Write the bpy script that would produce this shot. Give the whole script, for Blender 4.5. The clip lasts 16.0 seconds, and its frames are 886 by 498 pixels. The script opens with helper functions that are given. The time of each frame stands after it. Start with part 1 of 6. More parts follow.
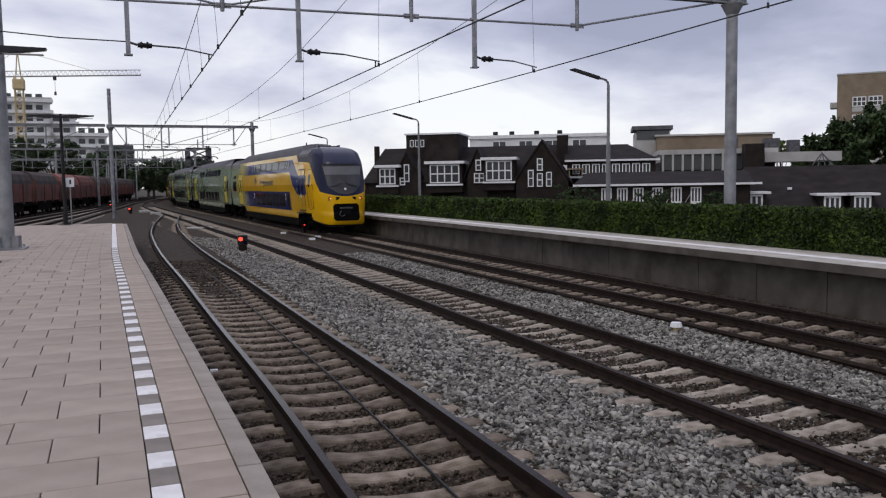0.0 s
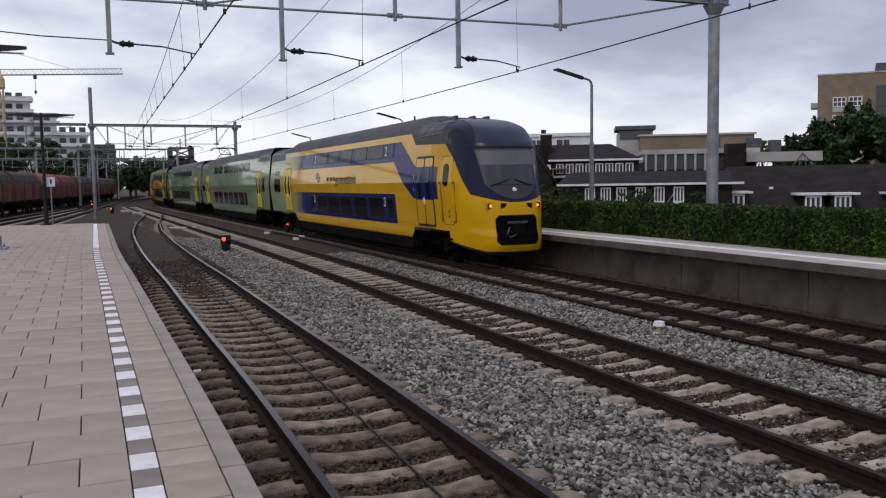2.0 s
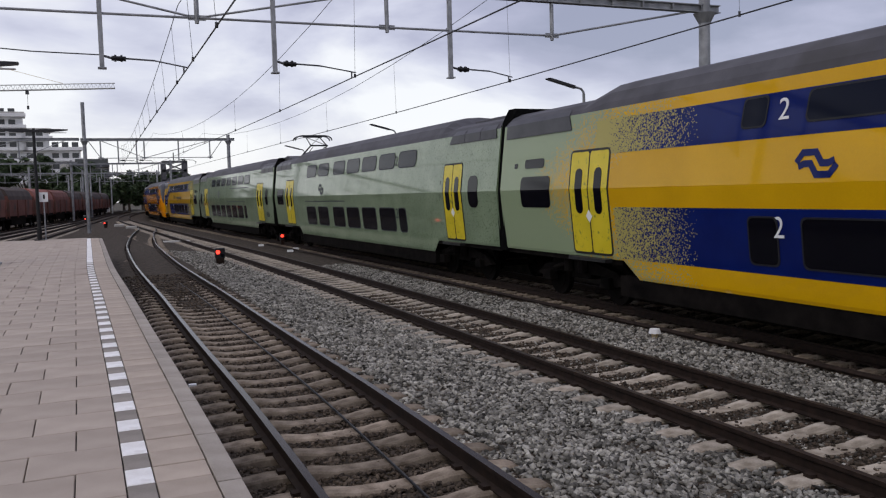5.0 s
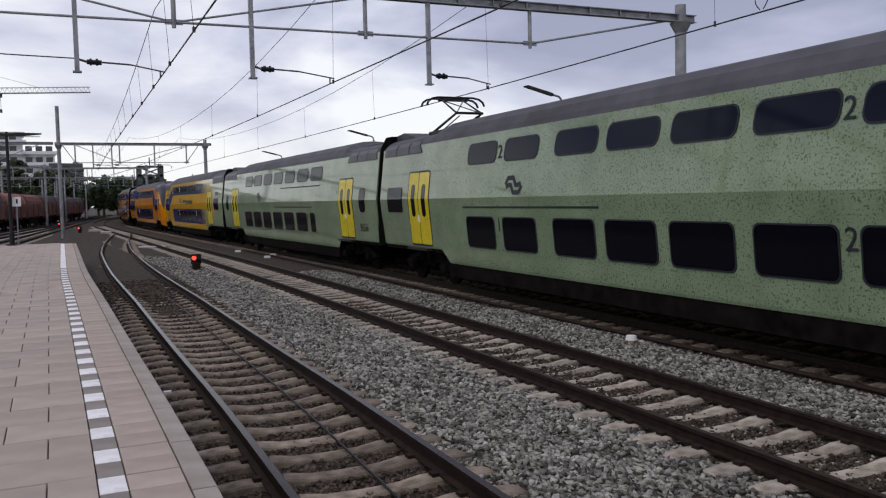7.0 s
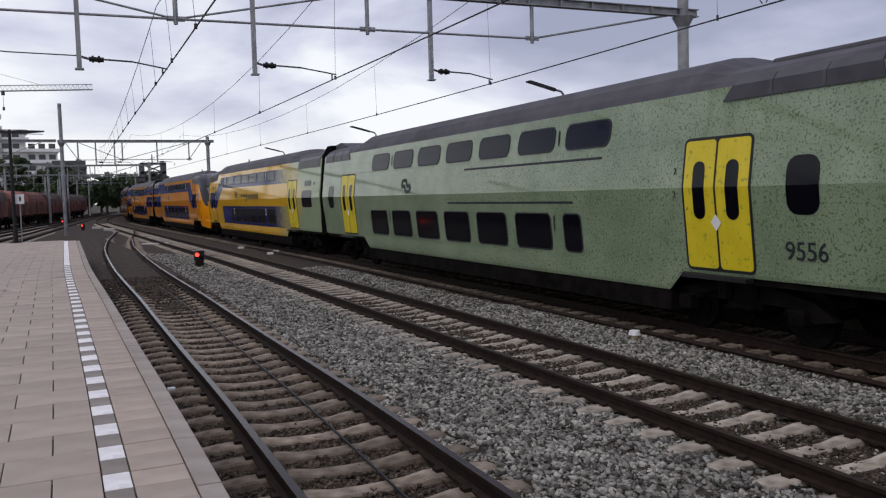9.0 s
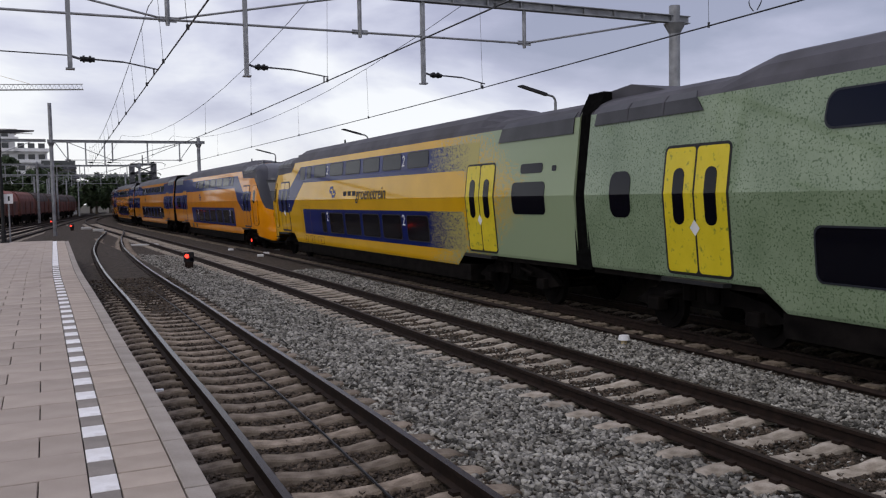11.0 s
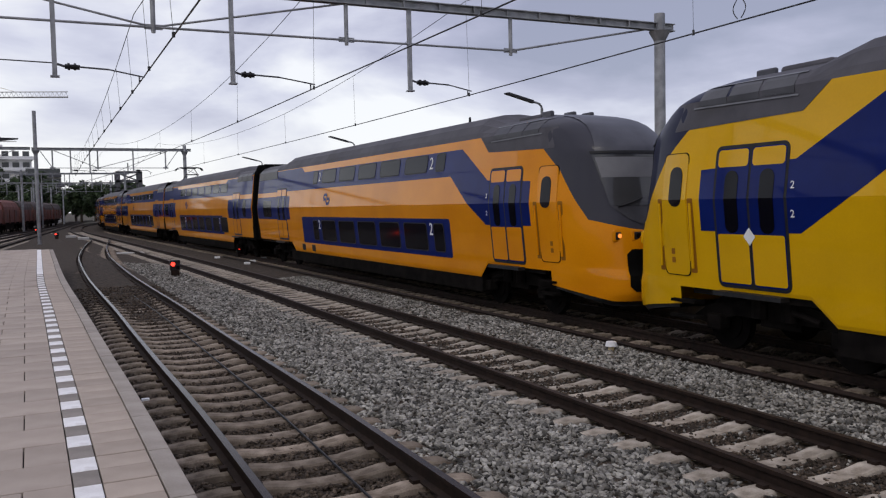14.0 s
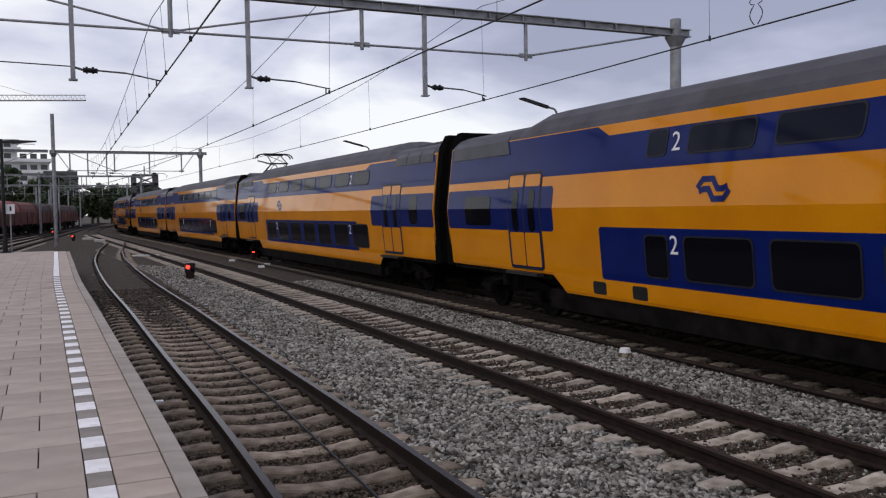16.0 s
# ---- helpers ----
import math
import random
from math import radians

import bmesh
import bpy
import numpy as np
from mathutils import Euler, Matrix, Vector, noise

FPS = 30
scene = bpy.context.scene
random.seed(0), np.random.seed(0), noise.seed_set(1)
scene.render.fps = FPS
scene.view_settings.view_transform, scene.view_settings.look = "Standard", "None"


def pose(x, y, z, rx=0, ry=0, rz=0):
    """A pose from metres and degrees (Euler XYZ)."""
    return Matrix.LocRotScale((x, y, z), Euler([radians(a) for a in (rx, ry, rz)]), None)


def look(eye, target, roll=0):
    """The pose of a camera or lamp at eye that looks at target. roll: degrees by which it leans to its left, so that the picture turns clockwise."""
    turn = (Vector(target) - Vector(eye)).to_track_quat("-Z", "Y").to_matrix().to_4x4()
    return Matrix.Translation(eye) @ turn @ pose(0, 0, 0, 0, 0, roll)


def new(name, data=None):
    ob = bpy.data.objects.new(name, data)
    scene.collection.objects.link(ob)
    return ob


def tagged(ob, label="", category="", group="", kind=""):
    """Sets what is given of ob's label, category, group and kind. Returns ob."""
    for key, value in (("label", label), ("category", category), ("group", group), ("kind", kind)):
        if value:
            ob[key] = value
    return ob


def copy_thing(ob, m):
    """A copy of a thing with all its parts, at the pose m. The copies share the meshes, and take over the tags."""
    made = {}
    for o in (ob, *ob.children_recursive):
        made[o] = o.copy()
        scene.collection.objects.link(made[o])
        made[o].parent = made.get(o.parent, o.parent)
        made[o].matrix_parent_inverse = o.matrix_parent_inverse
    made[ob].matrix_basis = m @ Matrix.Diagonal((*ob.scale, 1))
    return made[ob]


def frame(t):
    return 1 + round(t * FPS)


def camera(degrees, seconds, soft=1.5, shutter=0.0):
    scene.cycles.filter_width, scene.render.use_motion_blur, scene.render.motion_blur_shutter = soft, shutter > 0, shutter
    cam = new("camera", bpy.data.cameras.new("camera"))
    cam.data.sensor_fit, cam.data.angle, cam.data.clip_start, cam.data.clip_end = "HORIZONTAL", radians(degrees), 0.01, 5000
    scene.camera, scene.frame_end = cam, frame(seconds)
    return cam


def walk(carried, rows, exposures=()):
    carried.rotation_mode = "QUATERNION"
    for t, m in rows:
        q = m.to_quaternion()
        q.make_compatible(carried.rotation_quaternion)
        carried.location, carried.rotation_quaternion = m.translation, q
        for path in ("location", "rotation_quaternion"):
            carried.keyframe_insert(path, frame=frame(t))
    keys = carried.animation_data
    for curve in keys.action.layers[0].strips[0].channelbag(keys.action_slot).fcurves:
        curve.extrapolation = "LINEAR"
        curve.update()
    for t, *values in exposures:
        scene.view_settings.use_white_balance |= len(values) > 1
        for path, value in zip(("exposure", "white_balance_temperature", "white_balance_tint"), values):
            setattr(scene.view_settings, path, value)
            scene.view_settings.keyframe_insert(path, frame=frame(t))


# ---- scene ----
# ---------- camera ----------
EYE = 2.546
cam = camera(55.8, 16.0, soft=1.2)
CAM_ROWS = [
    (0.0, 85.46, 0.86, -20.41), (0.5, 85.06, 0.89, -20.77), (1.0, 85.25, 0.95, -21.00), (1.5, 85.17, 0.95, -20.93),
    (2.0, 85.42, 0.85, -21.50), (2.5, 85.03, 0.92, -21.44), (3.0, 85.22, 0.97, -21.38), (3.5, 85.58, 1.10, -21.38),
    (4.0, 85.66, 1.23, -21.54), (6.5, 86.86, 1.61, -22.93), (7.0, 86.52, 1.28, -23.42), (7.5, 86.11, 0.84, -23.40),
    (8.0, 86.13, 1.21, -23.31), (8.5, 86.45, 1.22, -23.39), (9.0, 86.23, 1.53, -23.24), (11.5, 86.60, 0.84, -24.04),
    (12.0, 86.81, 0.72, -24.08), (12.5, 87.09, 0.54, -23.74), (13.0, 87.40, 0.90, -23.86), (13.5, 87.21, 1.07, -24.41),
    (14.0, 86.93, 1.16, -24.73), (14.5, 86.92, 0.88, -24.59), (15.0, 87.03, 0.81, -24.40), (15.5, 86.90, 0.80, -24.29),
    (16.0, 87.27, 0.79, -23.77)]
walk(cam, [(t, pose(0, 0, EYE, a, b, c)) for t, a, b, c in CAM_ROWS])

# ---------- sky and sun ----------
SUN_EL, SUN_AZ = radians(48), radians(250)
world = bpy.data.worlds.new("world")
scene.world = world
world.use_nodes = True
wn, wl = world.node_tree.nodes, world.node_tree.links
wn.clear()
w_out = wn.new("ShaderNodeOutputWorld")
w_add = wn.new("ShaderNodeAddShader")
w_sky = wn.new("ShaderNodeTexSky")
w_sky.sky_type, w_sky.sun_disc = "NISHITA", False
w_sky.sun_elevation, w_sky.sun_rotation = SUN_EL, SUN_AZ
w_bg = wn.new("ShaderNodeBackground")
w_bg.inputs[1].default_value = 0.022
wl.new(w_sky.outputs[0], w_bg.inputs[0])
w_co = wn.new("ShaderNodeTexCoord")
w_map = wn.new("ShaderNodeMapping")
w_map.inputs["Scale"].default_value = (1.5, 1.5, 4.2)
wl.new(w_co.outputs["Generated"], w_map.inputs[0])
w_n1 = wn.new("ShaderNodeTexNoise")
w_n1.inputs["Scale"].default_value, w_n1.inputs["Detail"].default_value, w_n1.inputs["Roughness"].default_value = 1.6, 7, 0.52
w_n1.inputs["Distortion"].default_value = 0.25
wl.new(w_map.outputs[0], w_n1.inputs["Vector"])
w_sep = wn.new("ShaderNodeSeparateXYZ")
wl.new(w_co.outputs["Generated"], w_sep.inputs[0])
w_lift = wn.new("ShaderNodeMapRange")      # brighter towards the horizon
w_lift.inputs["From Min"].default_value, w_lift.inputs["From Max"].default_value = 0.03, 0.30
w_lift.inputs["To Min"].default_value, w_lift.inputs["To Max"].default_value = -0.02, -0.415
wl.new(w_sep.outputs["Z"], w_lift.inputs["Value"])
w_side = wn.new("ShaderNodeMapRange")      # the brighter part of the cloud lies along the line
w_side.inputs["From Min"].default_value, w_side.inputs["From Max"].default_value = -0.1, 0.7
w_side.inputs["To Min"].default_value, w_side.inputs["To Max"].default_value = 0.16, -0.06
wl.new(w_sep.outputs["X"], w_side.inputs["Value"])
w_s1 = wn.new("ShaderNodeMath")
w_s1.operation = "MULTIPLY_ADD"
w_s1.inputs[1].default_value = 1.5
w_s2 = wn.new("ShaderNodeMath")
wl.new(w_n1.outputs["Fac"], w_s1.inputs[0])
wl.new(w_lift.outputs[0], w_s1.inputs[2])
wl.new(w_s1.outputs[0], w_s2.inputs[0])
wl.new(w_side.outputs[0], w_s2.inputs[1])
w_ramp = wn.new("ShaderNodeValToRGB")
els = w_ramp.color_ramp.elements
els[0].position, els[0].color = 0.30, (0.34, 0.345, 0.46, 1)
els[1].position, els[1].color = 0.72, (0.97, 0.97, 1.0, 1)
e = els.new(0.45)
e.color = (0.48, 0.475, 0.615, 1)
e = els.new(0.58)
e.color = (0.70, 0.70, 0.82, 1)
wl.new(w_s2.outputs[0], w_ramp.inputs[0])
w_bg2 = wn.new("ShaderNodeBackground")
wl.new(w_ramp.outputs[0], w_bg2.inputs[0])
w_top = wn.new("ShaderNodeMapRange")       # an overcast sky is brightest overhead
w_top.inputs["From Min"].default_value, w_top.inputs["From Max"].default_value = 0.36, 0.95
w_top.inputs["To Min"].default_value, w_top.inputs["To Max"].default_value = 0.88, 1.32
wl.new(w_sep.outputs["Z"], w_top.inputs["Value"])
wl.new(w_top.outputs[0], w_bg2.inputs[1])
wl.new(w_bg.outputs[0], w_add.inputs[0])
wl.new(w_bg2.outputs[0], w_add.inputs[1])
wl.new(w_add.outputs[0], w_out.inputs[0])
sun = new("sun", bpy.data.lights.new("sun", "SUN"))
sun.data.energy, sun.data.angle, sun.data.color = 0.62, radians(18), (1, 0.92, 0.79)
sun.matrix_world = look((-40, -30, 60), (0, 0, 0))
scene.view_settings.exposure = 0.0


# ---------- materials ----------
def principled(name, rough=0.7, metal=0.0):
    m = bpy.data.materials.new(name)
    m.use_nodes = True
    nt = m.node_tree
    p = nt.nodes["Principled BSDF"]
    p.inputs["Roughness"].default_value, p.inputs["Metallic"].default_value = rough, metal
    p.inputs["Specular IOR Level"].default_value = 0.22
    return m, nt, p


def coloured(name, c1, c2, scale=8.0, rough=0.7, metal=0.0, bump=0.0, fine=60.0, spot=None, per="", spread=0.0, coat=0.0, stretch=(1, 1, 1), dist=0.01):
    """Two colours by a coarse and a fine noise, with relief, and a random shift per object or island."""
    m, nt, p = principled(name, rough, metal)
    n, l = nt.nodes, nt.links
    co = n.new("ShaderNodeTexCoord")
    mp = n.new("ShaderNodeMapping")
    mp.inputs["Scale"].default_value = stretch
    l.new(co.outputs["Object"], mp.inputs[0])
    a, b = n.new("ShaderNodeTexNoise"), n.new("ShaderNodeTexNoise")
    for q, s, d in ((a, scale, 5), (b, fine, 4)):
        q.inputs["Scale"].default_value, q.inputs["Detail"].default_value = s, d
        l.new(mp.outputs[0], q.inputs["Vector"])
    mix = n.new("ShaderNodeMath")
    mix.operation = "MULTIPLY_ADD"
    mix.inputs[1].default_value = 0.45
    l.new(b.outputs["Fac"], mix.inputs[0])
    sc = n.new("ShaderNodeMath")
    sc.operation = "MULTIPLY_ADD"
    sc.inputs[1].default_value, sc.inputs[2].default_value = 1.5, -0.48
    l.new(a.outputs["Fac"], sc.inputs[0])
    l.new(sc.outputs[0], mix.inputs[2])
    r = n.new("ShaderNodeValToRGB")
    r.color_ramp.elements[0].color, r.color_ramp.elements[1].color = (*c1, 1), (*c2, 1)
    r.color_ramp.elements[0].position, r.color_ramp.elements[1].position = 0.2, 0.8
    l.new(mix.outputs[0], r.inputs[0])
    col = r.outputs[0]
    if per:
        if per == "object":
            o = n.new("ShaderNodeObjectInfo").outputs["Random"]
        else:
            o = n.new("ShaderNodeNewGeometry").outputs["Random Per Island"]
        mr = n.new("ShaderNodeMapRange")
        mr.inputs["To Min"].default_value, mr.inputs["To Max"].default_value = 1 - spread, 1 + spread
        l.new(o, mr.inputs["Value"])
        hs = n.new("ShaderNodeHueSaturation")
        l.new(mr.outputs[0], hs.inputs["Value"])
        l.new(col, hs.inputs["Color"])
        col = hs.outputs[0]
    if spot:
        v = n.new("ShaderNodeTexNoise")
        v.inputs["Scale"].default_value, v.inputs["Detail"].default_value = spot[1], 3
        l.new(mp.outputs[0], v.inputs["Vector"])
        rr = n.new("ShaderNodeMapRange")
        rr.inputs["From Min"].default_value, rr.inputs["From Max"].default_value = spot[2], spot[2] + 0.12
        l.new(v.outputs["Fac"], rr.inputs["Value"])
        mx = n.new("ShaderNodeMixRGB")
        mx.inputs[2].default_value = (*spot[0], 1)
        l.new(rr.outputs[0], mx.inputs[0])
        l.new(col, mx.inputs[1])
        col = mx.outputs[0]
    l.new(col, p.inputs["Base Color"])
    if coat:
        p.inputs["Coat Weight"].default_value = coat
        p.inputs["Coat Roughness"].default_value = 0.05
        p.inputs["Coat IOR"].default_value = 1.3
    if bump:
        bp = n.new("ShaderNodeBump")
        bp.inputs["Strength"].default_value, bp.inputs["Distance"].default_value = bump, dist
        l.new(mix.outputs[0], bp.inputs["Height"])
        l.new(bp.outputs[0], p.inputs["Normal"])
    return m


def glowing(name, c, s):
    m, nt, p = principled(name, 0.3)
    p.inputs["Base Color"].default_value = (*c, 1)
    p.inputs["Emission Color"].default_value, p.inputs["Emission Strength"].default_value = (*c, 1), s
    return m


M_GROUND = coloured("ground_soil", (0.04, 0.034, 0.026), (0.09, 0.077, 0.06), 1.5, 0.95, bump=0.6, fine=24, spot=((0.06, 0.075, 0.025), 0.25, 0.56), dist=0.03)
M_BED = coloured("ballast_bed", (0.02, 0.015, 0.0105), (0.074, 0.058, 0.043), 5, 0.95, bump=1.0, fine=22, dist=0.04)
M_STONE = coloured("ballast_stone", (0.115, 0.108, 0.093), (0.30, 0.287, 0.255), 3, 0.9, per="island", spread=0.85, bump=0.4, fine=40)
M_STONE_B = coloured("brown_stone", (0.034, 0.025, 0.018), (0.105, 0.081, 0.06), 3, 0.9, per="island", spread=0.6, bump=0.4, fine=40)
M_SLEEPER = coloured("sleeper_concrete", (0.19, 0.158, 0.12), (0.43, 0.38, 0.315), 6, 0.9, bump=0.3, per="object", spread=0.2, fine=50)
M_SLEEPER_OLD = coloured("old_sleeper_concrete", (0.11, 0.084, 0.06), (0.31, 0.256, 0.2), 6, 0.9, bump=0.3, per="object", spread=0.25, fine=50)
M_RAIL = coloured("rail_rust", (0.010, 0.0055, 0.0035), (0.026, 0.015, 0.010), 9, 0.8, 0.0, bump=0.2)
M_RAIL_TOP = coloured("rail_head", (0.016, 0.010, 0.007), (0.026, 0.018, 0.013), 4, 0.16)
M_RAIL_TOP.node_tree.nodes["Principled BSDF"].inputs["Specular IOR Level"].default_value = 0.1
M_RAIL_DULL = coloured("dull_rail_head", (0.016, 0.010, 0.007), (0.034, 0.023, 0.017), 6, 0.6, 0.0)
M_SLAB = coloured("platform_slab", (0.318, 0.266, 0.222), (0.412, 0.349, 0.295), 2.0, 0.85, bump=0.12, per="object", spread=0.09, fine=120, spot=((0.275, 0.224, 0.186), 0.9, 0.6))
M_SLAB_WARM = coloured("edge_slab", (0.322, 0.267, 0.218), (0.418, 0.35, 0.291), 3.0, 0.85, bump=0.12, per="object", spread=0.10, fine=120)
M_SLAB_DARK = coloured("dark_slab", (0.20, 0.178, 0.155), (0.28, 0.25, 0.222), 4.0, 0.85, bump=0.12, per="object", spread=0.06)
M_WHITE_TILE = coloured("white_tile", (0.68, 0.66, 0.64), (0.86, 0.85, 0.84), 5.0, 0.7, bump=0.05, per="object", spread=0.05, spot=((0.5, 0.47, 0.44), 3.0, 0.62))
M_KERB = coloured("kerb_concrete", (0.26, 0.228, 0.196), (0.355, 0.317, 0.277), 4.0, 0.85, bump=0.12, per="object", spread=0.08)
M_GAP = coloured("joint_sand", (0.05, 0.042, 0.036), (0.09, 0.078, 0.068), 10, 0.95)
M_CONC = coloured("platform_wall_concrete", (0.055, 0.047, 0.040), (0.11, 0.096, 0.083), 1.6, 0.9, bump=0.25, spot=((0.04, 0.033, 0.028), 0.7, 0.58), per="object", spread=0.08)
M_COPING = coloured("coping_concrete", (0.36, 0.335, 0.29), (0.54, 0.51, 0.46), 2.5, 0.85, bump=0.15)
M_HEDGE = coloured("hedge_leaf", (0.007, 0.017, 0.002), (0.056, 0.092, 0.011), 1.2, 0.55, per="island", spread=0.55)
M_HEDGE_IN = coloured("hedge_inner_shade", (0.008, 0.014, 0.005), (0.025, 0.04, 0.012), 6, 0.9)
M_LEAF = coloured("tree_leaf", (0.012, 0.024, 0.007), (0.048, 0.075, 0.026), 0.5, 0.6, per="island", spread=0.5)
M_LEAF_L = coloured("light_leaf", (0.06, 0.10, 0.02), (0.15, 0.2, 0.05), 0.5, 0.6, per="island", spread=0.4)
# tree_leaf made paler and greyer: haze over the distance is put into the colour
M_LEAF_HAZED = coloured("hazed_bank_leaf", (0.025, 0.043, 0.018), (0.075, 0.105, 0.05), 0.5, 0.6, per="island", spread=0.4)
M_BARK = coloured("bark", (0.05, 0.04, 0.03), (0.11, 0.09, 0.07), 6, 0.9, bump=0.5)
M_STEEL = coloured("galvanised_steel", (0.20, 0.205, 0.215), (0.34, 0.345, 0.36), 3, 0.55, 0.5, bump=0.05, spot=((0.16, 0.15, 0.15), 1.5, 0.6))
M_STEEL_D = coloured("dark_steel", (0.06, 0.06, 0.065), (0.12, 0.12, 0.13), 4, 0.55, 0.4)
M_WIRE = coloured("copper_wire", (0.03, 0.03, 0.032), (0.06, 0.06, 0.062), 4, 0.5, 0.6)
M_BLACK = coloured("black_paint", (0.008, 0.008, 0.009), (0.02, 0.02, 0.022), 6, 0.45)
M_LAMP_HEAD = coloured("lamp_head", (0.02, 0.02, 0.022), (0.035, 0.035, 0.04), 6, 0.4)
M_LAMP_GREY = coloured("grey_lamp", (0.16, 0.165, 0.17), (0.25, 0.255, 0.26), 5, 0.5, 0.3)
M_LENS = coloured("lamp_lens", (0.5, 0.5, 0.52), (0.65, 0.65, 0.66), 5, 0.25)
M_WHITE = coloured("white_paint", (0.66, 0.66, 0.66), (0.8, 0.8, 0.8), 3, 0.6)
M_RED_GLOW = glowing("red_signal_light", (1.0, 0.05, 0.03), 2.6)
M_ORANGE = glowing("orange_lamp", (1.0, 0.32, 0.06), 1.0)
M_HEADLIGHT = glowing("head_lamp", (1.0, 0.95, 0.85), 0.08)
M_YELLOW_OLD = coloured("worn_yellow_paint", (0.58, 0.20, 0.001), (0.68, 0.25, 0.002), 0.8, 0.45, coat=1.0, fine=30)
M_YELLOW_NEW = coloured("bright_yellow_paint", (0.56, 0.31, 0.002), (0.65, 0.36, 0.003), 0.8, 0.45, coat=1.0, fine=30)
for q_ in (M_YELLOW_OLD, M_YELLOW_NEW):
    q_.node_tree.nodes["Principled BSDF"].inputs["Specular IOR Level"].default_value = 0.05
M_BLUE = coloured("blue_paint", (0.001, 0.007, 0.085), (0.002, 0.012, 0.118), 1.0, 0.5, coat=0.6)
M_BLUE.node_tree.nodes["Principled BSDF"].inputs["Specular IOR Level"].default_value = 0.06
M_BLIND = coloured("grey_blind", (0.13, 0.13, 0.14), (0.17, 0.17, 0.18), 2, 0.5)
# yellow darkened to paint the shade in slots; latches and panel joints share it
M_SLOT = coloured("dark_yellow_slot_shade", (0.22, 0.085, 0.002), (0.28, 0.11, 0.004), 3, 0.7)
M_TRIM_GREY = coloured("trim_grey", (0.13, 0.135, 0.15), (0.19, 0.195, 0.21), 3, 0.5)
M_GREEN = coloured("green_film", (0.158, 0.215, 0.124), (0.237, 0.302, 0.191), 1.1, 0.5, coat=1.0, fine=18, spot=((0.07, 0.115, 0.05), 28.0, 0.535))
M_GREEN.node_tree.nodes["Principled BSDF"].inputs["Coat IOR"].default_value = 1.42
M_ROOF_GREY = coloured("roof_grey", (0.052, 0.050, 0.058), (0.085, 0.082, 0.093), 1.5, 0.6, spot=((0.05, 0.047, 0.05), 0.6, 0.58))
M_PANEL_GREY = coloured("panel_grey", (0.035, 0.035, 0.04), (0.06, 0.06, 0.067), 2, 0.35)
M_MASK_BLUE = coloured("cab_dark_blue", (0.018, 0.021, 0.045), (0.03, 0.034, 0.065), 1.5, 0.3, coat=0.3)
M_MASK_GREY = coloured("cab_dark_grey", (0.045, 0.046, 0.056), (0.075, 0.076, 0.09), 1.5, 0.4, coat=0.2)
M_HOLE_SHADE = coloured("opening_shade_black", (0.003, 0.003, 0.003), (0.007, 0.007, 0.007), 3, 0.9)
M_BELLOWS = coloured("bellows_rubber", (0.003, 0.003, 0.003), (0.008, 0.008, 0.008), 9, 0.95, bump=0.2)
# grime taken almost to black: the shade beneath the cars is in this colour
M_UNDER = coloured("underframe_dirt_and_shade", (0.004, 0.0036, 0.0035), (0.013, 0.011, 0.010), 3, 0.85, bump=0.3)
for q_ in (M_UNDER, M_HOLE_SHADE, M_BELLOWS):
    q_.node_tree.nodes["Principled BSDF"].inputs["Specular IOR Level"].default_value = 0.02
M_DOOR_FLECKED = coloured("flecked_door_yellow", (0.58, 0.46, 0.012), (0.68, 0.54, 0.025), 2, 0.35, coat=0.3, spot=((0.22, 0.24, 0.03), 9.0, 0.60))
M_TEXT_DARK = coloured("dark_lettering", (0.012, 0.014, 0.02), (0.025, 0.028, 0.035), 5, 0.5)
M_BRICK_DARK = coloured("dark_brick", (0.014, 0.010, 0.009), (0.03, 0.023, 0.02), 1.2, 0.9, bump=0.3, fine=12)
M_ROOF_TILE = coloured("dark_roof_tile", (0.014, 0.011, 0.011), (0.03, 0.025, 0.024), 0.8, 0.85, bump=0.4, fine=9, stretch=(1, 1, 3))
M_BRICK_TAN = coloured("tan_brick", (0.18, 0.14, 0.098), (0.26, 0.205, 0.15), 0.6, 0.9, fine=10)
M_CONC_PALE = coloured("pale_concrete", (0.34, 0.33, 0.31), (0.48, 0.47, 0.45), 0.7, 0.85)
M_WHITE_FAR = coloured("white_render", (0.66, 0.66, 0.66), (0.8, 0.8, 0.8), 0.6, 0.8)
M_RUST = coloured("wagon_rust", (0.09, 0.035, 0.028), (0.18, 0.075, 0.058), 0.8, 0.8, bump=0.2, fine=8, per="object", spread=0.25, spot=((0.06, 0.04, 0.035), 0.4, 0.56))
M_RUST_TOP = coloured("wagon_top", (0.17, 0.062, 0.05), (0.27, 0.11, 0.09), 0.8, 0.8, per="object", spread=0.4, fine=8)
M_CRANE = coloured("crane_yellow", (0.5, 0.38, 0.2), (0.6, 0.48, 0.28), 1, 0.6)
M_CRANE_JIB = coloured("crane_pale", (0.5, 0.5, 0.48), (0.62, 0.62, 0.6), 1, 0.6)


def window_glass(name, c, rough, gloss=0.35):
    m, nt, p = principled(name, rough)
    p.inputs["Base Color"].default_value = (*c, 1)
    p.inputs["Specular IOR Level"].default_value = gloss
    n = nt.nodes.new("ShaderNodeTexNoise")
    n.inputs["Scale"].default_value = 1.3
    r = nt.nodes.new("ShaderNodeMapRange")
    r.inputs["To Min"].default_value, r.inputs["To Max"].default_value = rough * 0.6, rough * 1.6
    nt.links.new(n.outputs["Fac"], r.inputs["Value"])
    nt.links.new(r.outputs[0], p.inputs["Roughness"])
    return m


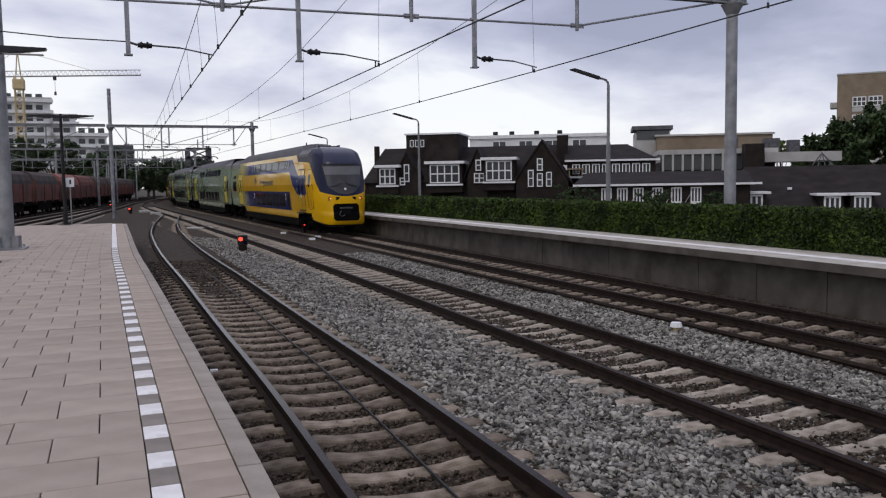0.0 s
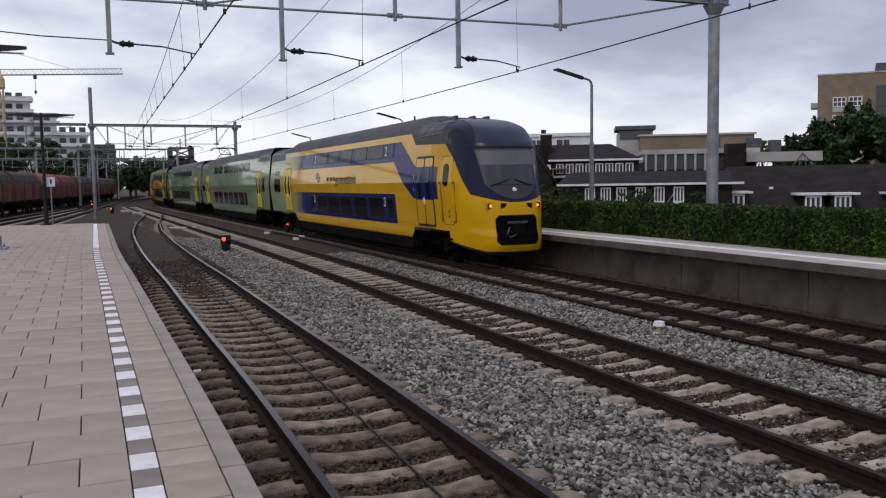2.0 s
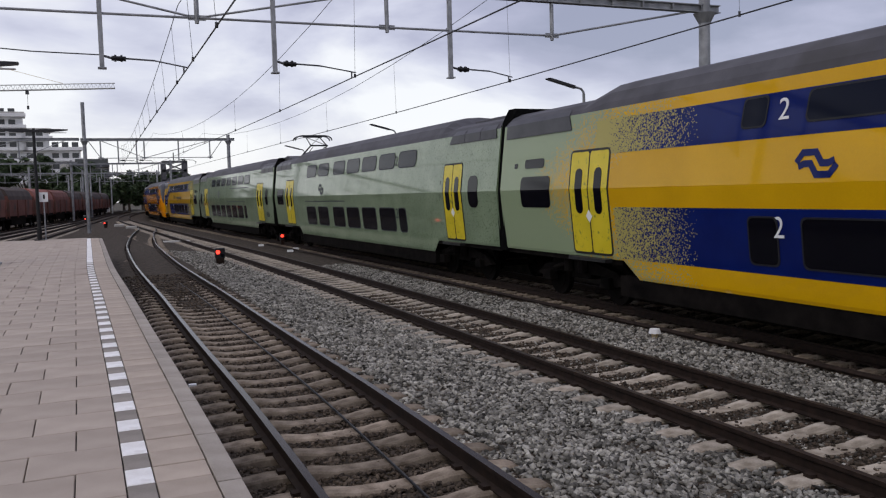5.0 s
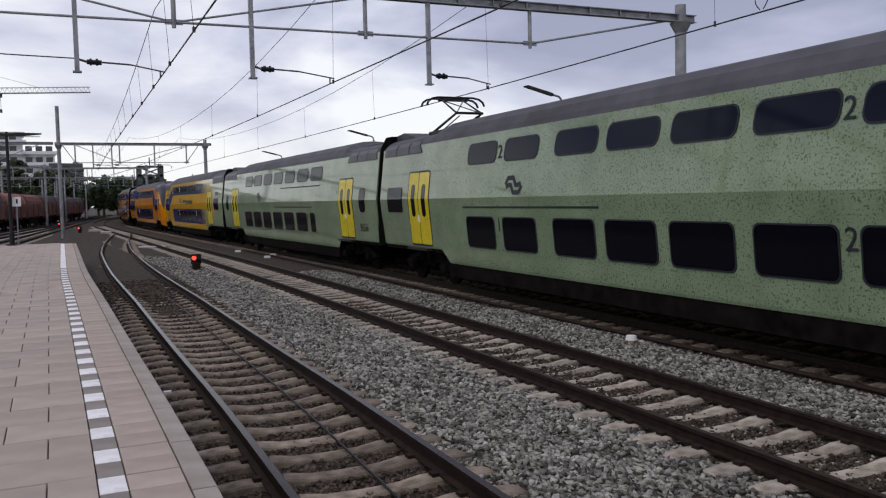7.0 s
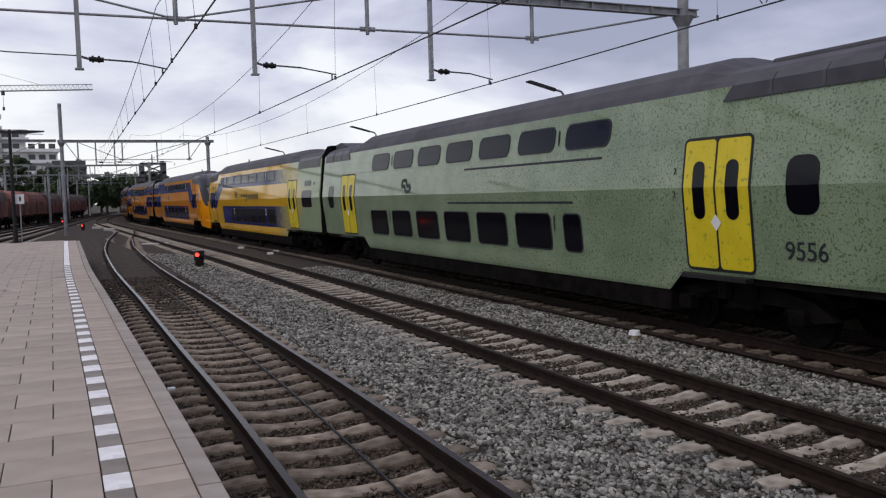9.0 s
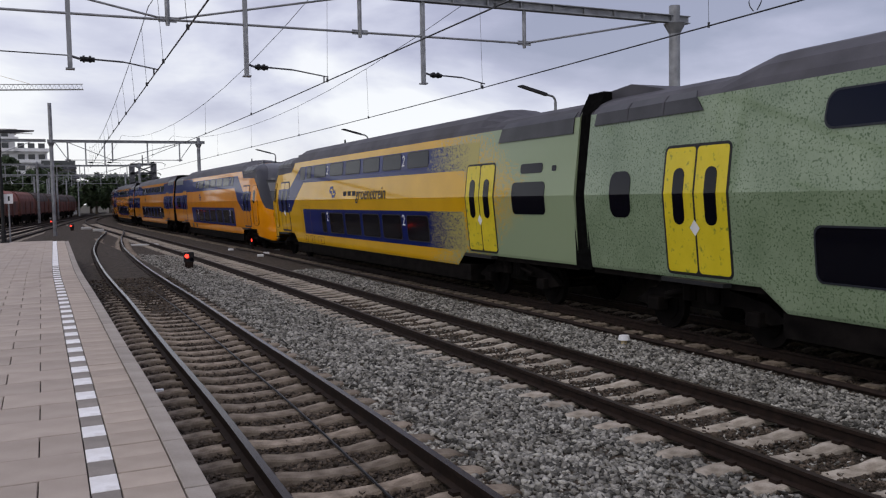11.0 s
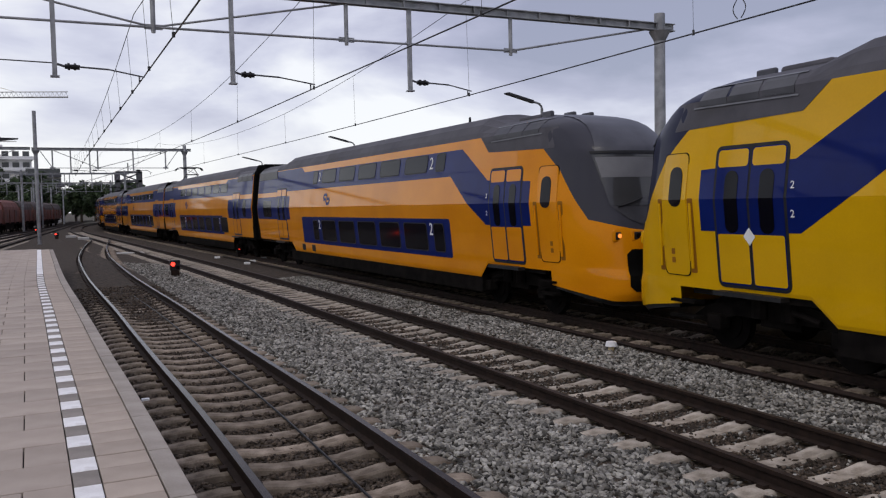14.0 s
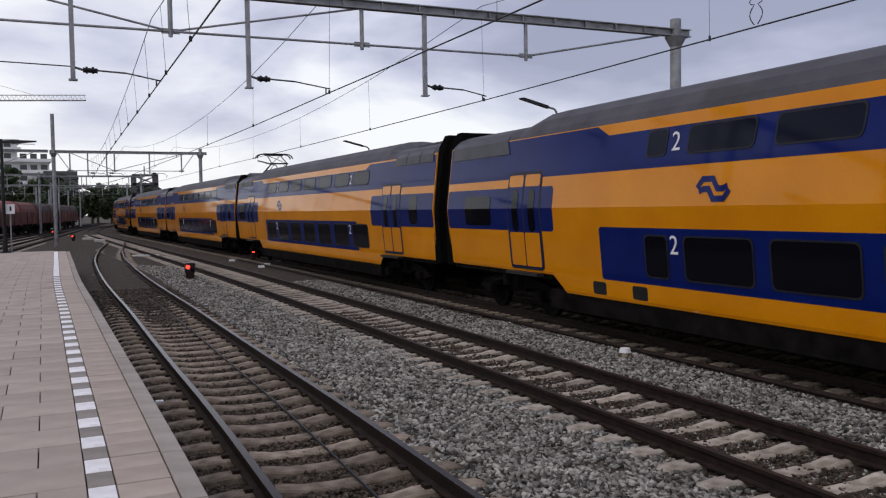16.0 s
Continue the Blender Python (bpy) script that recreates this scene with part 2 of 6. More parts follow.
M_GLASS = window_glass("tinted_glass", (0.003, 0.003, 0.006), 0.1, 0.2)
M_GLASS_UP = window_glass("upper_glass", (0.004, 0.006, 0.016), 0.08, 0.12)
M_SCREEN = window_glass("windscreen_glass", (0.045, 0.045, 0.047), 0.08, 0.5)
M_GLASS_FAR = window_glass("house_glass", (0.05, 0.055, 0.06), 0.12)


def fading(name, base, grad0, grad1, flecks, spread):
    """Yellow or blue paint that breaks up into green flecks along the car (object x from grad0 to grad1)."""
    m = base.copy()
    m.name = name
    nt = m.node_tree
    n, l = nt.nodes, nt.links
    p = n["Principled BSDF"]
    src = p.inputs["Base Color"].links[0].from_socket
    co = n.new("ShaderNodeTexCoord")
    sx = n.new("ShaderNodeSeparateXYZ")
    l.new(co.outputs["Object"], sx.inputs[0])
    mr = n.new("ShaderNodeMapRange")
    mr.inputs["From Min"].default_value, mr.inputs["From Max"].default_value = grad0, grad1
    off = n.new("ShaderNodeMath")
    off.operation = "SUBTRACT"
    l.new(sx.outputs["Z"], off.inputs[0])
    off.inputs[1].default_value = 2.6
    ab = n.new("ShaderNodeMath")
    ab.operation = "ABSOLUTE"
    l.new(off.outputs[0], ab.inputs[0])
    sh = n.new("ShaderNodeMath")
    sh.operation = "MULTIPLY_ADD"
    sh.inputs[1].default_value = -spread
    l.new(ab.outputs[0], sh.inputs[0])
    l.new(sx.outputs["X"], sh.inputs[2])
    l.new(sh.outputs[0], mr.inputs["Value"])
    vo = n.new("ShaderNodeTexVoronoi")
    vo.inputs["Scale"].default_value = 48
    l.new(co.outputs["Object"], vo.inputs["Vector"])
    sc = n.new("ShaderNodeSeparateColor")
    l.new(vo.outputs["Color"], sc.inputs[0])
    lt = n.new("ShaderNodeMath")
    lt.operation = "LESS_THAN"
    l.new(sc.outputs[0], lt.inputs[0])
    l.new(mr.outputs[0], lt.inputs[1])
    mx = n.new("ShaderNodeMixRGB")
    mx.inputs[2].default_value = (*flecks, 1)
    l.new(lt.outputs[0], mx.inputs[0])
    l.new(src, mx.inputs[1])
    l.new(mx.outputs[0], p.inputs["Base Color"])
    return m


# ---------- geometry helpers ----------
def mesh_of(name, bm, mats):
    me = bpy.data.meshes.new(name)
    bm.normal_update()
    bm.to_mesh(me)
    bm.free()
    for m in mats if isinstance(mats, (list, tuple)) else [mats]:
        me.materials.append(m)
    return me


def part(name, bm, material, parent=None, label=""):
    ob = new(name, mesh_of(name, bm, material))
    if parent is not None:
        ob.parent = parent
    return tagged(ob, label)


def thing(name, label, category, m=None, group="", kind=""):
    ob = tagged(new(name), label, category, group, kind)
    if m is not None:
        ob.matrix_basis = m
    return ob


def box(bm, x0, x1, y0, y1, z0, z1, bev=0.0, m=None):
    vs = [bm.verts.new((x, y, z)) for z in (z0, z1) for y in (y0, y1) for x in (x0, x1)]
    fs = [bm.faces.new([vs[i] for i in q]) for q in ((0, 2, 3, 1), (4, 5, 7, 6), (0, 1, 5, 4), (2, 6, 7, 3), (0, 4, 6, 2), (1, 3, 7, 5))]
    if bev:
        es = list({e for f in fs for e in f.edges})
        r = bmesh.ops.bevel(bm, geom=es, offset=bev, segments=2, profile=0.5, affect="EDGES")
        vs = list({v for f in r["faces"] for v in f.verts} | {v for v in vs if v.is_valid})
    if m is not None:
        bmesh.ops.transform(bm, matrix=m, verts=vs)
    return bm


def boxes(*args, bev=0.0):
    bm = bmesh.new()
    for a in args:
        box(bm, *a, bev=bev)
    return bm


def rod(bm, a, b, r0, r1=None, seg=8):
    a, b = Vector(a), Vector(b)
    d = b - a
    q = d.to_track_quat("Z", "Y").to_matrix().to_4x4()
    bmesh.ops.create_cone(bm, cap_ends=True, segments=seg, radius1=r0, radius2=r0 if r1 is None else r1, depth=d.length,
                          matrix=Matrix.Translation((a + b) / 2) @ q)
    return bm


def rods(*args, seg=8):
    bm = bmesh.new()
    for a in args:
        rod(bm, *a, seg=seg)
    return bm


def line_mesh(pts, r, seg=5):
    """A thin tube through points."""
    bm = bmesh.new()
    rings = []
    for i, p in enumerate(pts):
        d = (Vector(pts[min(i + 1, len(pts) - 1)]) - Vector(pts[max(i - 1, 0)])).normalized()
        q = d.to_track_quat("Z", "Y")
        rings.append([bm.verts.new(Vector(p) + q @ Vector((r * math.cos(a), r * math.sin(a), 0))) for a in (2 * math.pi * k / seg for k in range(seg))])
    for a, b in zip(rings, rings[1:]):
        for k in range(seg):
            bm.faces.new((a[k], a[(k + 1) % seg], b[(k + 1) % seg], b[k]))
    return bm


def prism(bm, outline, y0, y1):
    """An outline in (x, z), drawn out from y0 to y1."""
    a = [bm.verts.new((x, y0, z)) for x, z in outline]
    b = [bm.verts.new((x, y1, z)) for x, z in outline]
    bm.faces.new(a)
    bm.faces.new(b[::-1])
    for i in range(len(a)):
        j = (i + 1) % len(a)
        bm.faces.new((a[j], a[i], b[i], b[j]))
    bmesh.ops.recalc_face_normals(bm, faces=bm.faces[:])
    return bm


# ---------- lines of the tracks ----------
OFF_B, OFF_C, PLAT, PLAT_NEAR = 6.776, 11.165, 0.861, 0.976
TABLE = {}
for sgn in (1, -1):
    px, py, phi = 0.0, 0.0, 0.0
    TABLE[0] = (0.0, 0.0, 0.0)
    for i in range(1, 1000 if sgn > 0 else 600):
        s_ = i * 0.5
        k_ = 1 / 920 if s_ <= 45 or sgn < 0 else (0 if s_ <= 105 else -1 / 420)
        phi += sgn * k_ * 0.5
        px -= math.sin(phi) * 0.5 * sgn
        py += math.cos(phi) * 0.5 * sgn
        TABLE[sgn * i] = (px, py, phi)


def on_line(s, off):
    """Place and heading on the line at offset off, s metres along the main curve."""
    i = math.floor(s * 2)
    f = s * 2 - i
    a, b = TABLE[i], TABLE[i + 1]
    x, y, p = (a[k] * (1 - f) + b[k] * f for k in range(3))
    return Vector((OFF_C + x + (off - OFF_C) * math.cos(p), y + (off - OFF_C) * math.sin(p), 0)), p


A_PTS = [(-60, 2.7), (-20, 2.36), (0, 2.28), (6, 2.235), (10, 2.195), (14, 2.09), (18, 2.0), (22, 1.92), (26, 1.80), (32, 1.66), (40, 1.61), (48, 1.68),
         (56, 1.96), (64, 2.32), (71, 2.74), (80, 3.35), (90, 3.6), (100, 3.5)]
P_PTS = [(-60, 0.935), (-30, 0.835), (-10, 0.745), (0, 0.705), (4.6, 0.635), (7.5, 0.56), (10, 0.48), (14.6, 0.338), (21.5, 0.11), (31, -0.08), (40, -0.245), (50, -0.36), (60, -0.46)]


def spline(pts, y):
    """x at y on a smooth line through points (y, x)."""
    for i in range(1, len(pts) - 2):
        y0, y1 = pts[i][0], pts[i + 1][0]
        if y <= y1 or i == len(pts) - 3:
            t = (y - y0) / (y1 - y0)
            m0 = (pts[i + 1][1] - pts[i - 1][1]) / (pts[i + 1][0] - pts[i - 1][0]) * (y1 - y0)
            m1 = (pts[i + 2][1] - pts[i][1]) / (pts[i + 2][0] - pts[i][0]) * (y1 - y0)
            return ((2 * t ** 3 - 3 * t * t + 1) * pts[i][1] + (t ** 3 - 2 * t * t + t) * m0
                    + (-2 * t ** 3 + 3 * t * t) * pts[i + 1][1] + (t ** 3 - t * t) * m1)


def a_x(y):
    return spline(A_PTS, y)


def a_z(y):
    """The near track lies higher than the others and comes down to them at the points."""
    k = min(1.0, max(0.0, (y - 40) / 32))
    return 0.17 * (1 - k * k * (3 - 2 * k))


def on_a(s, off=0.0):
    x, d = a_x(s), a_x(s + 0.5) - a_x(s - 0.5)
    p = -math.atan(d)
    return Vector((x + off * math.cos(p), s + off * math.sin(p), a_z(s))), p


def on_p(s, off=0.0):
    """Place and heading at off metres from the near platform's edge."""
    x, d = spline(P_PTS, s), spline(P_PTS, s + 0.5) - spline(P_PTS, s - 0.5)
    p = -math.atan(d)
    return Vector((x + off * math.cos(p), s + off * math.sin(p), 0)), p


def straight(x0, slope):
    """A straight line of its own, for the yard."""
    p = -math.atan(slope)
    return lambda s, off=0.0: (Vector((x0 + slope * s + off * math.cos(p), s + off * math.sin(p), 0)), p)


RAIL_PROFILE = [(-0.036, 0.0), (-0.036, -0.04), (-0.010, -0.055), (-0.010, -0.14), (-0.07, -0.155), (-0.07, -0.17),
                (0.07, -0.17), (0.07, -0.155), (0.010, -0.14), (0.010, -0.055), (0.036, -0.04), (0.036, 0.0)]


def rail_mesh(line, off, s0, s1, step, top):
    bm = bmesh.new()
    rings = []
    s = s0
    while s <= s1 + 1e-6:
        p, h = line(s, off)
        n = Vector((math.cos(h), math.sin(h), 0))
        rings.append([bm.verts.new(p + n * a + Vector((0, 0, b))) for a, b in RAIL_PROFILE])
        s += step
    k = len(RAIL_PROFILE)
    for a, b in zip(rings, rings[1:]):
        for i in range(k):
            f = bm.faces.new((a[i], a[(i + 1) % k], b[(i + 1) % k], b[i]))
            f.material_index = 1 if i == k - 1 else 0
    bmesh.ops.recalc_face_normals(bm, faces=bm.faces[:])
    return mesh_of("rail", bm, [M_RAIL, top])


def sleeper_mesh(mat, width=0.27):
    """A concrete sleeper with raised rail seats and a sunk middle."""
    xs = [(-1.26, -0.215), (-1.2, -0.19), (-0.98, -0.17), (-0.55, -0.17), (-0.34, -0.205), (0, -0.215), (0.34, -0.205), (0.55, -0.17), (0.98, -0.17), (1.2, -0.19), (1.26, -0.215)]
    bm = bmesh.new()
    rings = []
    for x, z in xs:
        w = width / 2
        rings.append([bm.verts.new((x, a * w, z + b)) for a, b in ((-1.1, -0.12), (-1, -0.02), (-0.86, 0), (0.86, 0), (1, -0.02), (1.1, -0.12))])
    for a, b in zip(rings, rings[1:]):
        for i in range(5):
            bm.faces.new((a[i], b[i], b[i + 1], a[i + 1]))
    bm.faces.new(rings[0])
    bm.faces.new(rings[-1][::-1])
    bmesh.ops.recalc_face_normals(bm, faces=bm.faces[:])
    return mesh_of("sleeper", bm, mat)


def clip_mesh():
    bm = bmesh.new()
    for x in (-0.8525, -0.6525, 0.6525, 0.8525):
        box(bm, x - 0.035, x + 0.035, -0.05, 0.05, -0.172, -0.135)
    return mesh_of("rail_clip", bm, M_RAIL)


SLEEPER = sleeper_mesh(M_SLEEPER, 0.25)
SLEEPER_OLD = sleeper_mesh(M_SLEEPER_OLD, 0.225)
CLIP = clip_mesh()


def build_track(name, label, line, s0, s1, parts_to, top, step=1.0, old=False):
    sl, sm = (SLEEPER_OLD, M_SLEEPER_OLD) if old else (SLEEPER, M_SLEEPER)
    tr = thing(name, label, "railway track", kind="structure")
    for off in (-0.7525, 0.7525):
        r = new("rail", rail_mesh(line, off, s0, s1, step, top))
        r.parent = tr
    rnd = random.Random(name)
    far, s = bmesh.new(), s0
    while s < s1:
        p, h = line(s + rnd.uniform(-0.02, 0.02), 0.0)
        m = Matrix.Translation(p) @ Matrix.Rotation(h + rnd.uniform(-0.012, 0.012), 4, "Z")
        m.translation.z += rnd.uniform(-0.012, 0.006)
        if 0 < s < parts_to:
            for me, nm in ((sl, "sleeper"), (CLIP, "rail_clip")):
                o = new(nm, me)
                o.parent = tr
                o.matrix_basis = m
        elif s < 120:
            n = len(far.verts)
            far.from_mesh(sl)
            far.verts.ensure_lookup_table()
            bmesh.ops.transform(far, matrix=m, verts=far.verts[n:])
        s += 0.6
    o = part("far_sleepers", far, sm, tr)
    tagged(o, kind="stuff")
    return tr


line_b = lambda s, off=0.0: on_line(s, OFF_B + off)
line_c = lambda s, off=0.0: on_line(s, OFF_C + off)


# ---------- ground ----------
def ground_z(x):
    return -0.42 if x < 18.2 else max(-3.2, -0.42 - (x - 18.2) * 0.45)


bm = bmesh.new()
gx = [-2500, -600, -150, -60, -30, -15, -8, 0, 8, 14, 18.2, 20, 22, 24.4, 30, 60, 150, 600, 2500]
gy = [-600, -150, -40, -10, 0, 10, 20, 30, 45, 60, 80, 110, 160, 250, 500, 1200, 3500]
gv = [[bm.verts.new((x, y, ground_z(x))) for x in gx] for y in gy]
for r0, r1 in zip(gv, gv[1:]):
    for i in range(len(gx) - 1):
        bm.faces.new((r0[i], r0[i + 1], r1[i + 1], r1[i]))
ground = part("ground", bm, M_GROUND)
tagged(ground, "dark brown soil with weeds round the tracks", "ground", kind="structure")

BED = [(0.45, -0.30), (1.0, -0.245), (2.28, -0.25), (3.3, -0.24), (4.0, -0.17), (5.2, -0.165), (5.6, -0.215), (6.2, -0.24), (6.55, -0.226), (7.0, -0.226), (7.35, -0.24),
       (8.0, -0.225), (8.5, -0.18), (9.2, -0.185), (9.9, -0.23), (10.6, -0.24), (10.9, -0.22), (11.4, -0.22), (11.75, -0.24), (12.3, -0.22), (13.15, -0.2)]


def bed_z(off, y=0.0):
    lift = a_z(y) * min(1.0, max(0.0, (4.9 - off) / 1.4))
    if off < 3.6:                          # further along, dirt lies up to the sleepers' tops
        lift += 0.085 * min(1.0, max(0.0, (y - 17) / 12))
    for (a, za), (b, zb) in zip(BED, BED[1:]):
        if off <= b:
            return za + (zb - za) * (off - a) / (b - a) + lift
    return BED[-1][1] + lift


bm = bmesh.new()
rows_ = []
for i in range(0, 260):
    s = -8 + i * (0.5 if i < 100 else 1.0) + (0 if i < 100 else -50)
    rows_.append([])
    for k in range(60):
        off = 0.45 + k * (12.7 / 59)
        p, h = on_line(s, off)
        z = bed_z(off, p.y) + 0.018 * noise.noise(Vector((off * 1.7, s * 1.3, 0)))
        rows_[-1].append(bm.verts.new((p.x, p.y, z)))
for r0, r1 in zip(rows_, rows_[1:]):
    for i in range(59):
        bm.faces.new((r0[i], r0[i + 1], r1[i + 1], r1[i]))
bed = part("ballast_bed", bm, M_BED)
tagged(bed, "crushed grey and brown stone bed under the tracks", "ballast", kind="structure")


def scatter_mesh(name, centres, sizes, mat, seed, flat=0.75):
    """Many small broken stones, eight faces each, as one mesh."""
    rs = np.random.RandomState(seed)
    n = len(centres)
    base = np.array([(1, 0, 0), (-1, 0, 0), (0, 1, 0), (0, -1, 0), (0, 0, 1), (0, 0, -1)], float)
    v = base[None] * rs.uniform(0.65, 1.2, (n, 6, 1)) + rs.uniform(-0.32, 0.32, (n, 6, 3))
    q = rs.normal(size=(n, 4))
    q /= np.linalg.norm(q, axis=1)[:, None]
    w, x, y, z = q.T
    rot = np.stack([1 - 2 * (y * y + z * z), 2 * (x * y - z * w), 2 * (x * z + y * w), 2 * (x * y + z * w), 1 - 2 * (x * x + z * z),
                    2 * (y * z - x * w), 2 * (x * z - y * w), 2 * (y * z + x * w), 1 - 2 * (x * x + y * y)], 1).reshape(n, 3, 3)
    v = np.einsum("nij,nkj->nki", rot, v * np.array([1, 0.8, 0.65])) * sizes[:, None, None]
    v[:, :, 2] *= flat
    v += centres[:, None, :]
    tri = np.array([(0, 2, 4), (2, 1, 4), (1, 3, 4), (3, 0, 4), (2, 0, 5), (1, 2, 5), (3, 1, 5), (0, 3, 5)])
    f = (tri[None] + 6 * np.arange(n)[:, None, None]).reshape(-1)
    me = bpy.data.meshes.new(name)
    me.vertices.add(n * 6)
    me.vertices.foreach_set("co", v.reshape(-1))
    me.loops.add(len(f))
    me.loops.foreach_set("vertex_index", f.astype(np.int32))
    me.polygons.add(len(f) // 3)
    me.polygons.foreach_set("loop_start", np.arange(0, len(f), 3, dtype=np.int32))
    me.polygons.foreach_set("loop_total", np.full(len(f) // 3, 3, np.int32))
    me.materials.append(mat)
    me.update()
    me.validate()
    return me


def stones(name, label, bands, mat, seed):
    rs = np.random.RandomState(seed)
    cs, zs = [], []
    for s0, s1, o0, o1, dens, size in bands:
        n = int((s1 - s0) * (o1 - o0) * dens)
        for s, o, r in zip(rs.uniform(s0, s1, n), rs.uniform(o0, o1, n), rs.uniform(0.6, 1.35, n)):
            p, h = on_line(s, o)
            skip = False
            pa = p.x - a_x(p.y)
            for d, ph in ((pa, p.y), (o - OFF_B, s), (o - OFF_C, s)):
                if abs(abs(d) - 0.7525) < 0.085:
                    skip = True
                elif abs(d) < 1.27:
                    k = (ph + 20) / 0.6
                    if abs(k - round(k)) * 0.6 < 0.125 and rs.rand() > (0.05 if abs(d) > 0.3 else 0.16):
                        skip = True
            if skip or p.x < a_x(p.y) - 1.45:
                continue
            cs.append((p.x, p.y, bed_z(o, p.y) + rs.uniform(-0.005, 0.022)))
            zs.append(size * r)
    ob = new(name, scatter_mesh(name, np.array(cs), np.array(zs), mat, seed))
    return tagged(ob, label, "ballast stones", kind="stuff")


stones("grey_ballast_stones", "loose grey broken ballast stones between the tracks",
       [(-6, 2.5, 3.3, 5.9, 300, 0.055), (2.5, 9, 3.3, 5.9, 560, 0.049), (9, 17, 3.3, 5.9, 440, 0.052), (17, 32, 3.4, 5.9, 290, 0.05), (32, 45, 3.6, 5.8, 90, 0.06),
        (3, 10, 7.7, 9.6, 560, 0.047), (10, 18, 7.7, 9.6, 420, 0.05), (18, 32, 7.8, 9.4, 260, 0.046), (5, 20, 5.9, 7.7, 120, 0.03)], M_STONE, 3)
stones("brown_ballast_stones", "rust-stained brown ballast stones in the sleeper bays",
       [(-6, 2.5, 0.7, 3.4, 260, 0.046), (2.5, 9, 0.7, 3.4, 520, 0.041), (9, 17, 0.7, 3.4, 400, 0.043), (17, 30, 0.9, 3.4, 180, 0.045), (5, 12, 5.8, 7.8, 480, 0.036),
        (12, 22, 5.8, 7.8, 320, 0.042), (7, 16, 9.5, 13.0, 360, 0.042), (16, 30, 9.5, 13.0, 140, 0.045)], M_STONE_B, 4)

build_track("track_near", "curved track beside the paved platform on concrete sleepers", on_a, -20.0, 84.0, 62, M_RAIL_TOP, 1.0, True)
build_track("track_middle", "rusty middle track on pale concrete sleepers", line_b, -20.0, 400.0, 62, M_RAIL_DULL, 2.0)
build_track("track_far", "rusty track along the hedge platform", line_c, -20.0, 400.0, 62, M_RAIL_DULL, 2.0, True)

# cable and guard line beside the far track
bm = line_mesh([(on_line(s, 9.62)[0] + Vector((0, 0, -0.13))) for s in range(2, 50, 2)], 0.045, 6)
tagged(part("conduit", bm, M_RAIL), "brown iron conduit along the ballast", "conduit")
bm = line_mesh([(on_a(s, 0.02 + 0.25 * math.sin(s * 0.09))[0] + Vector((0, 0, -0.185))) for s in range(2, 40, 1)], 0.014, 6)
tagged(part("cable", bm, M_BLACK), "black cable lying along the sleepers", "cable")

# ---------- near platform ----------
platform = thing("platform_near", "grey slab-paved station platform with a dashed white safety line", "platform", kind="structure")
P_END = 39.5


def strip(bm, l0, l1, s0, s1, z0, z1, n=1):
    """A block between two offsets from the platform edge."""
    for i in range(n):
        a, b = s0 + (s1 - s0) * i / n, s0 + (s1 - s0) * (i + 1) / n
        q = [on_p(s, l)[0] for s in (a, b) for l in (l0, l1)]
        vs = [bm.verts.new((p.x, p.y, z)) for z in (z0, z1) for p in q]
        for f in ((0, 2, 3, 1), (4, 5, 7, 6), (0, 1, 5, 4), (2, 6, 7, 3), (0, 4, 6, 2), (1, 3, 7, 5)):
            bm.faces.new([vs[k] for k in f])
    return bm


part("base", strip(bmesh.new(), -8.6, -0.10, -12, P_END, -0.42, PLAT_NEAR - 0.03, 40), M_GAP, platform)
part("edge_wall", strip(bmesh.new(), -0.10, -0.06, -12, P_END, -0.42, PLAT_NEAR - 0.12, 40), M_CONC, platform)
PIECES = {}


def slab(name, mat, l0, l1, s0, s1, lift=0.0):
    """One paving piece; alike pieces share a mesh, chamfered at its upper edge."""
    key = (name, round(l1 - l0, 3), round(s1 - s0, 3))
    if key not in PIECES:
        bm = bmesh.new()
        w, d = (l1 - l0) / 2 - 0.004, (s1 - s0) / 2 - 0.0055
        r = [[bm.verts.new((x * (w - i), y * (d - i), z)) for x, y in ((-1, -1), (1, -1), (1, 1), (-1, 1))] for z, i in ((-0.06, 0), (-0.004, 0), (0, 0.004))]
        bm.faces.new(r[2])
        for a, b in zip(r, r[1:]):
            for k in range(4):
                bm.faces.new((a[k], a[(k + 1) % 4], b[(k + 1) % 4], b[k]))
        PIECES[key] = mesh_of(name, bm, mat)
    p, h = on_p((s0 + s1) / 2, (l0 + l1) / 2)
    return PIECES[key], Matrix.Translation((p.x, p.y, PLAT_NEAR + lift)) @ Matrix.Rotation(h, 4, "Z")


rnd = random.Random(8)
paving, far_paving = [], {}


def lay(name, mat, l0, l1, s0, s1, lift, single):
    me, mt = slab(name, mat, l0, l1, s0, s1, lift)
    if single:
        paving.append((name, me, mt))
    else:
        far_paving.setdefault(mat, []).append((me, mt))


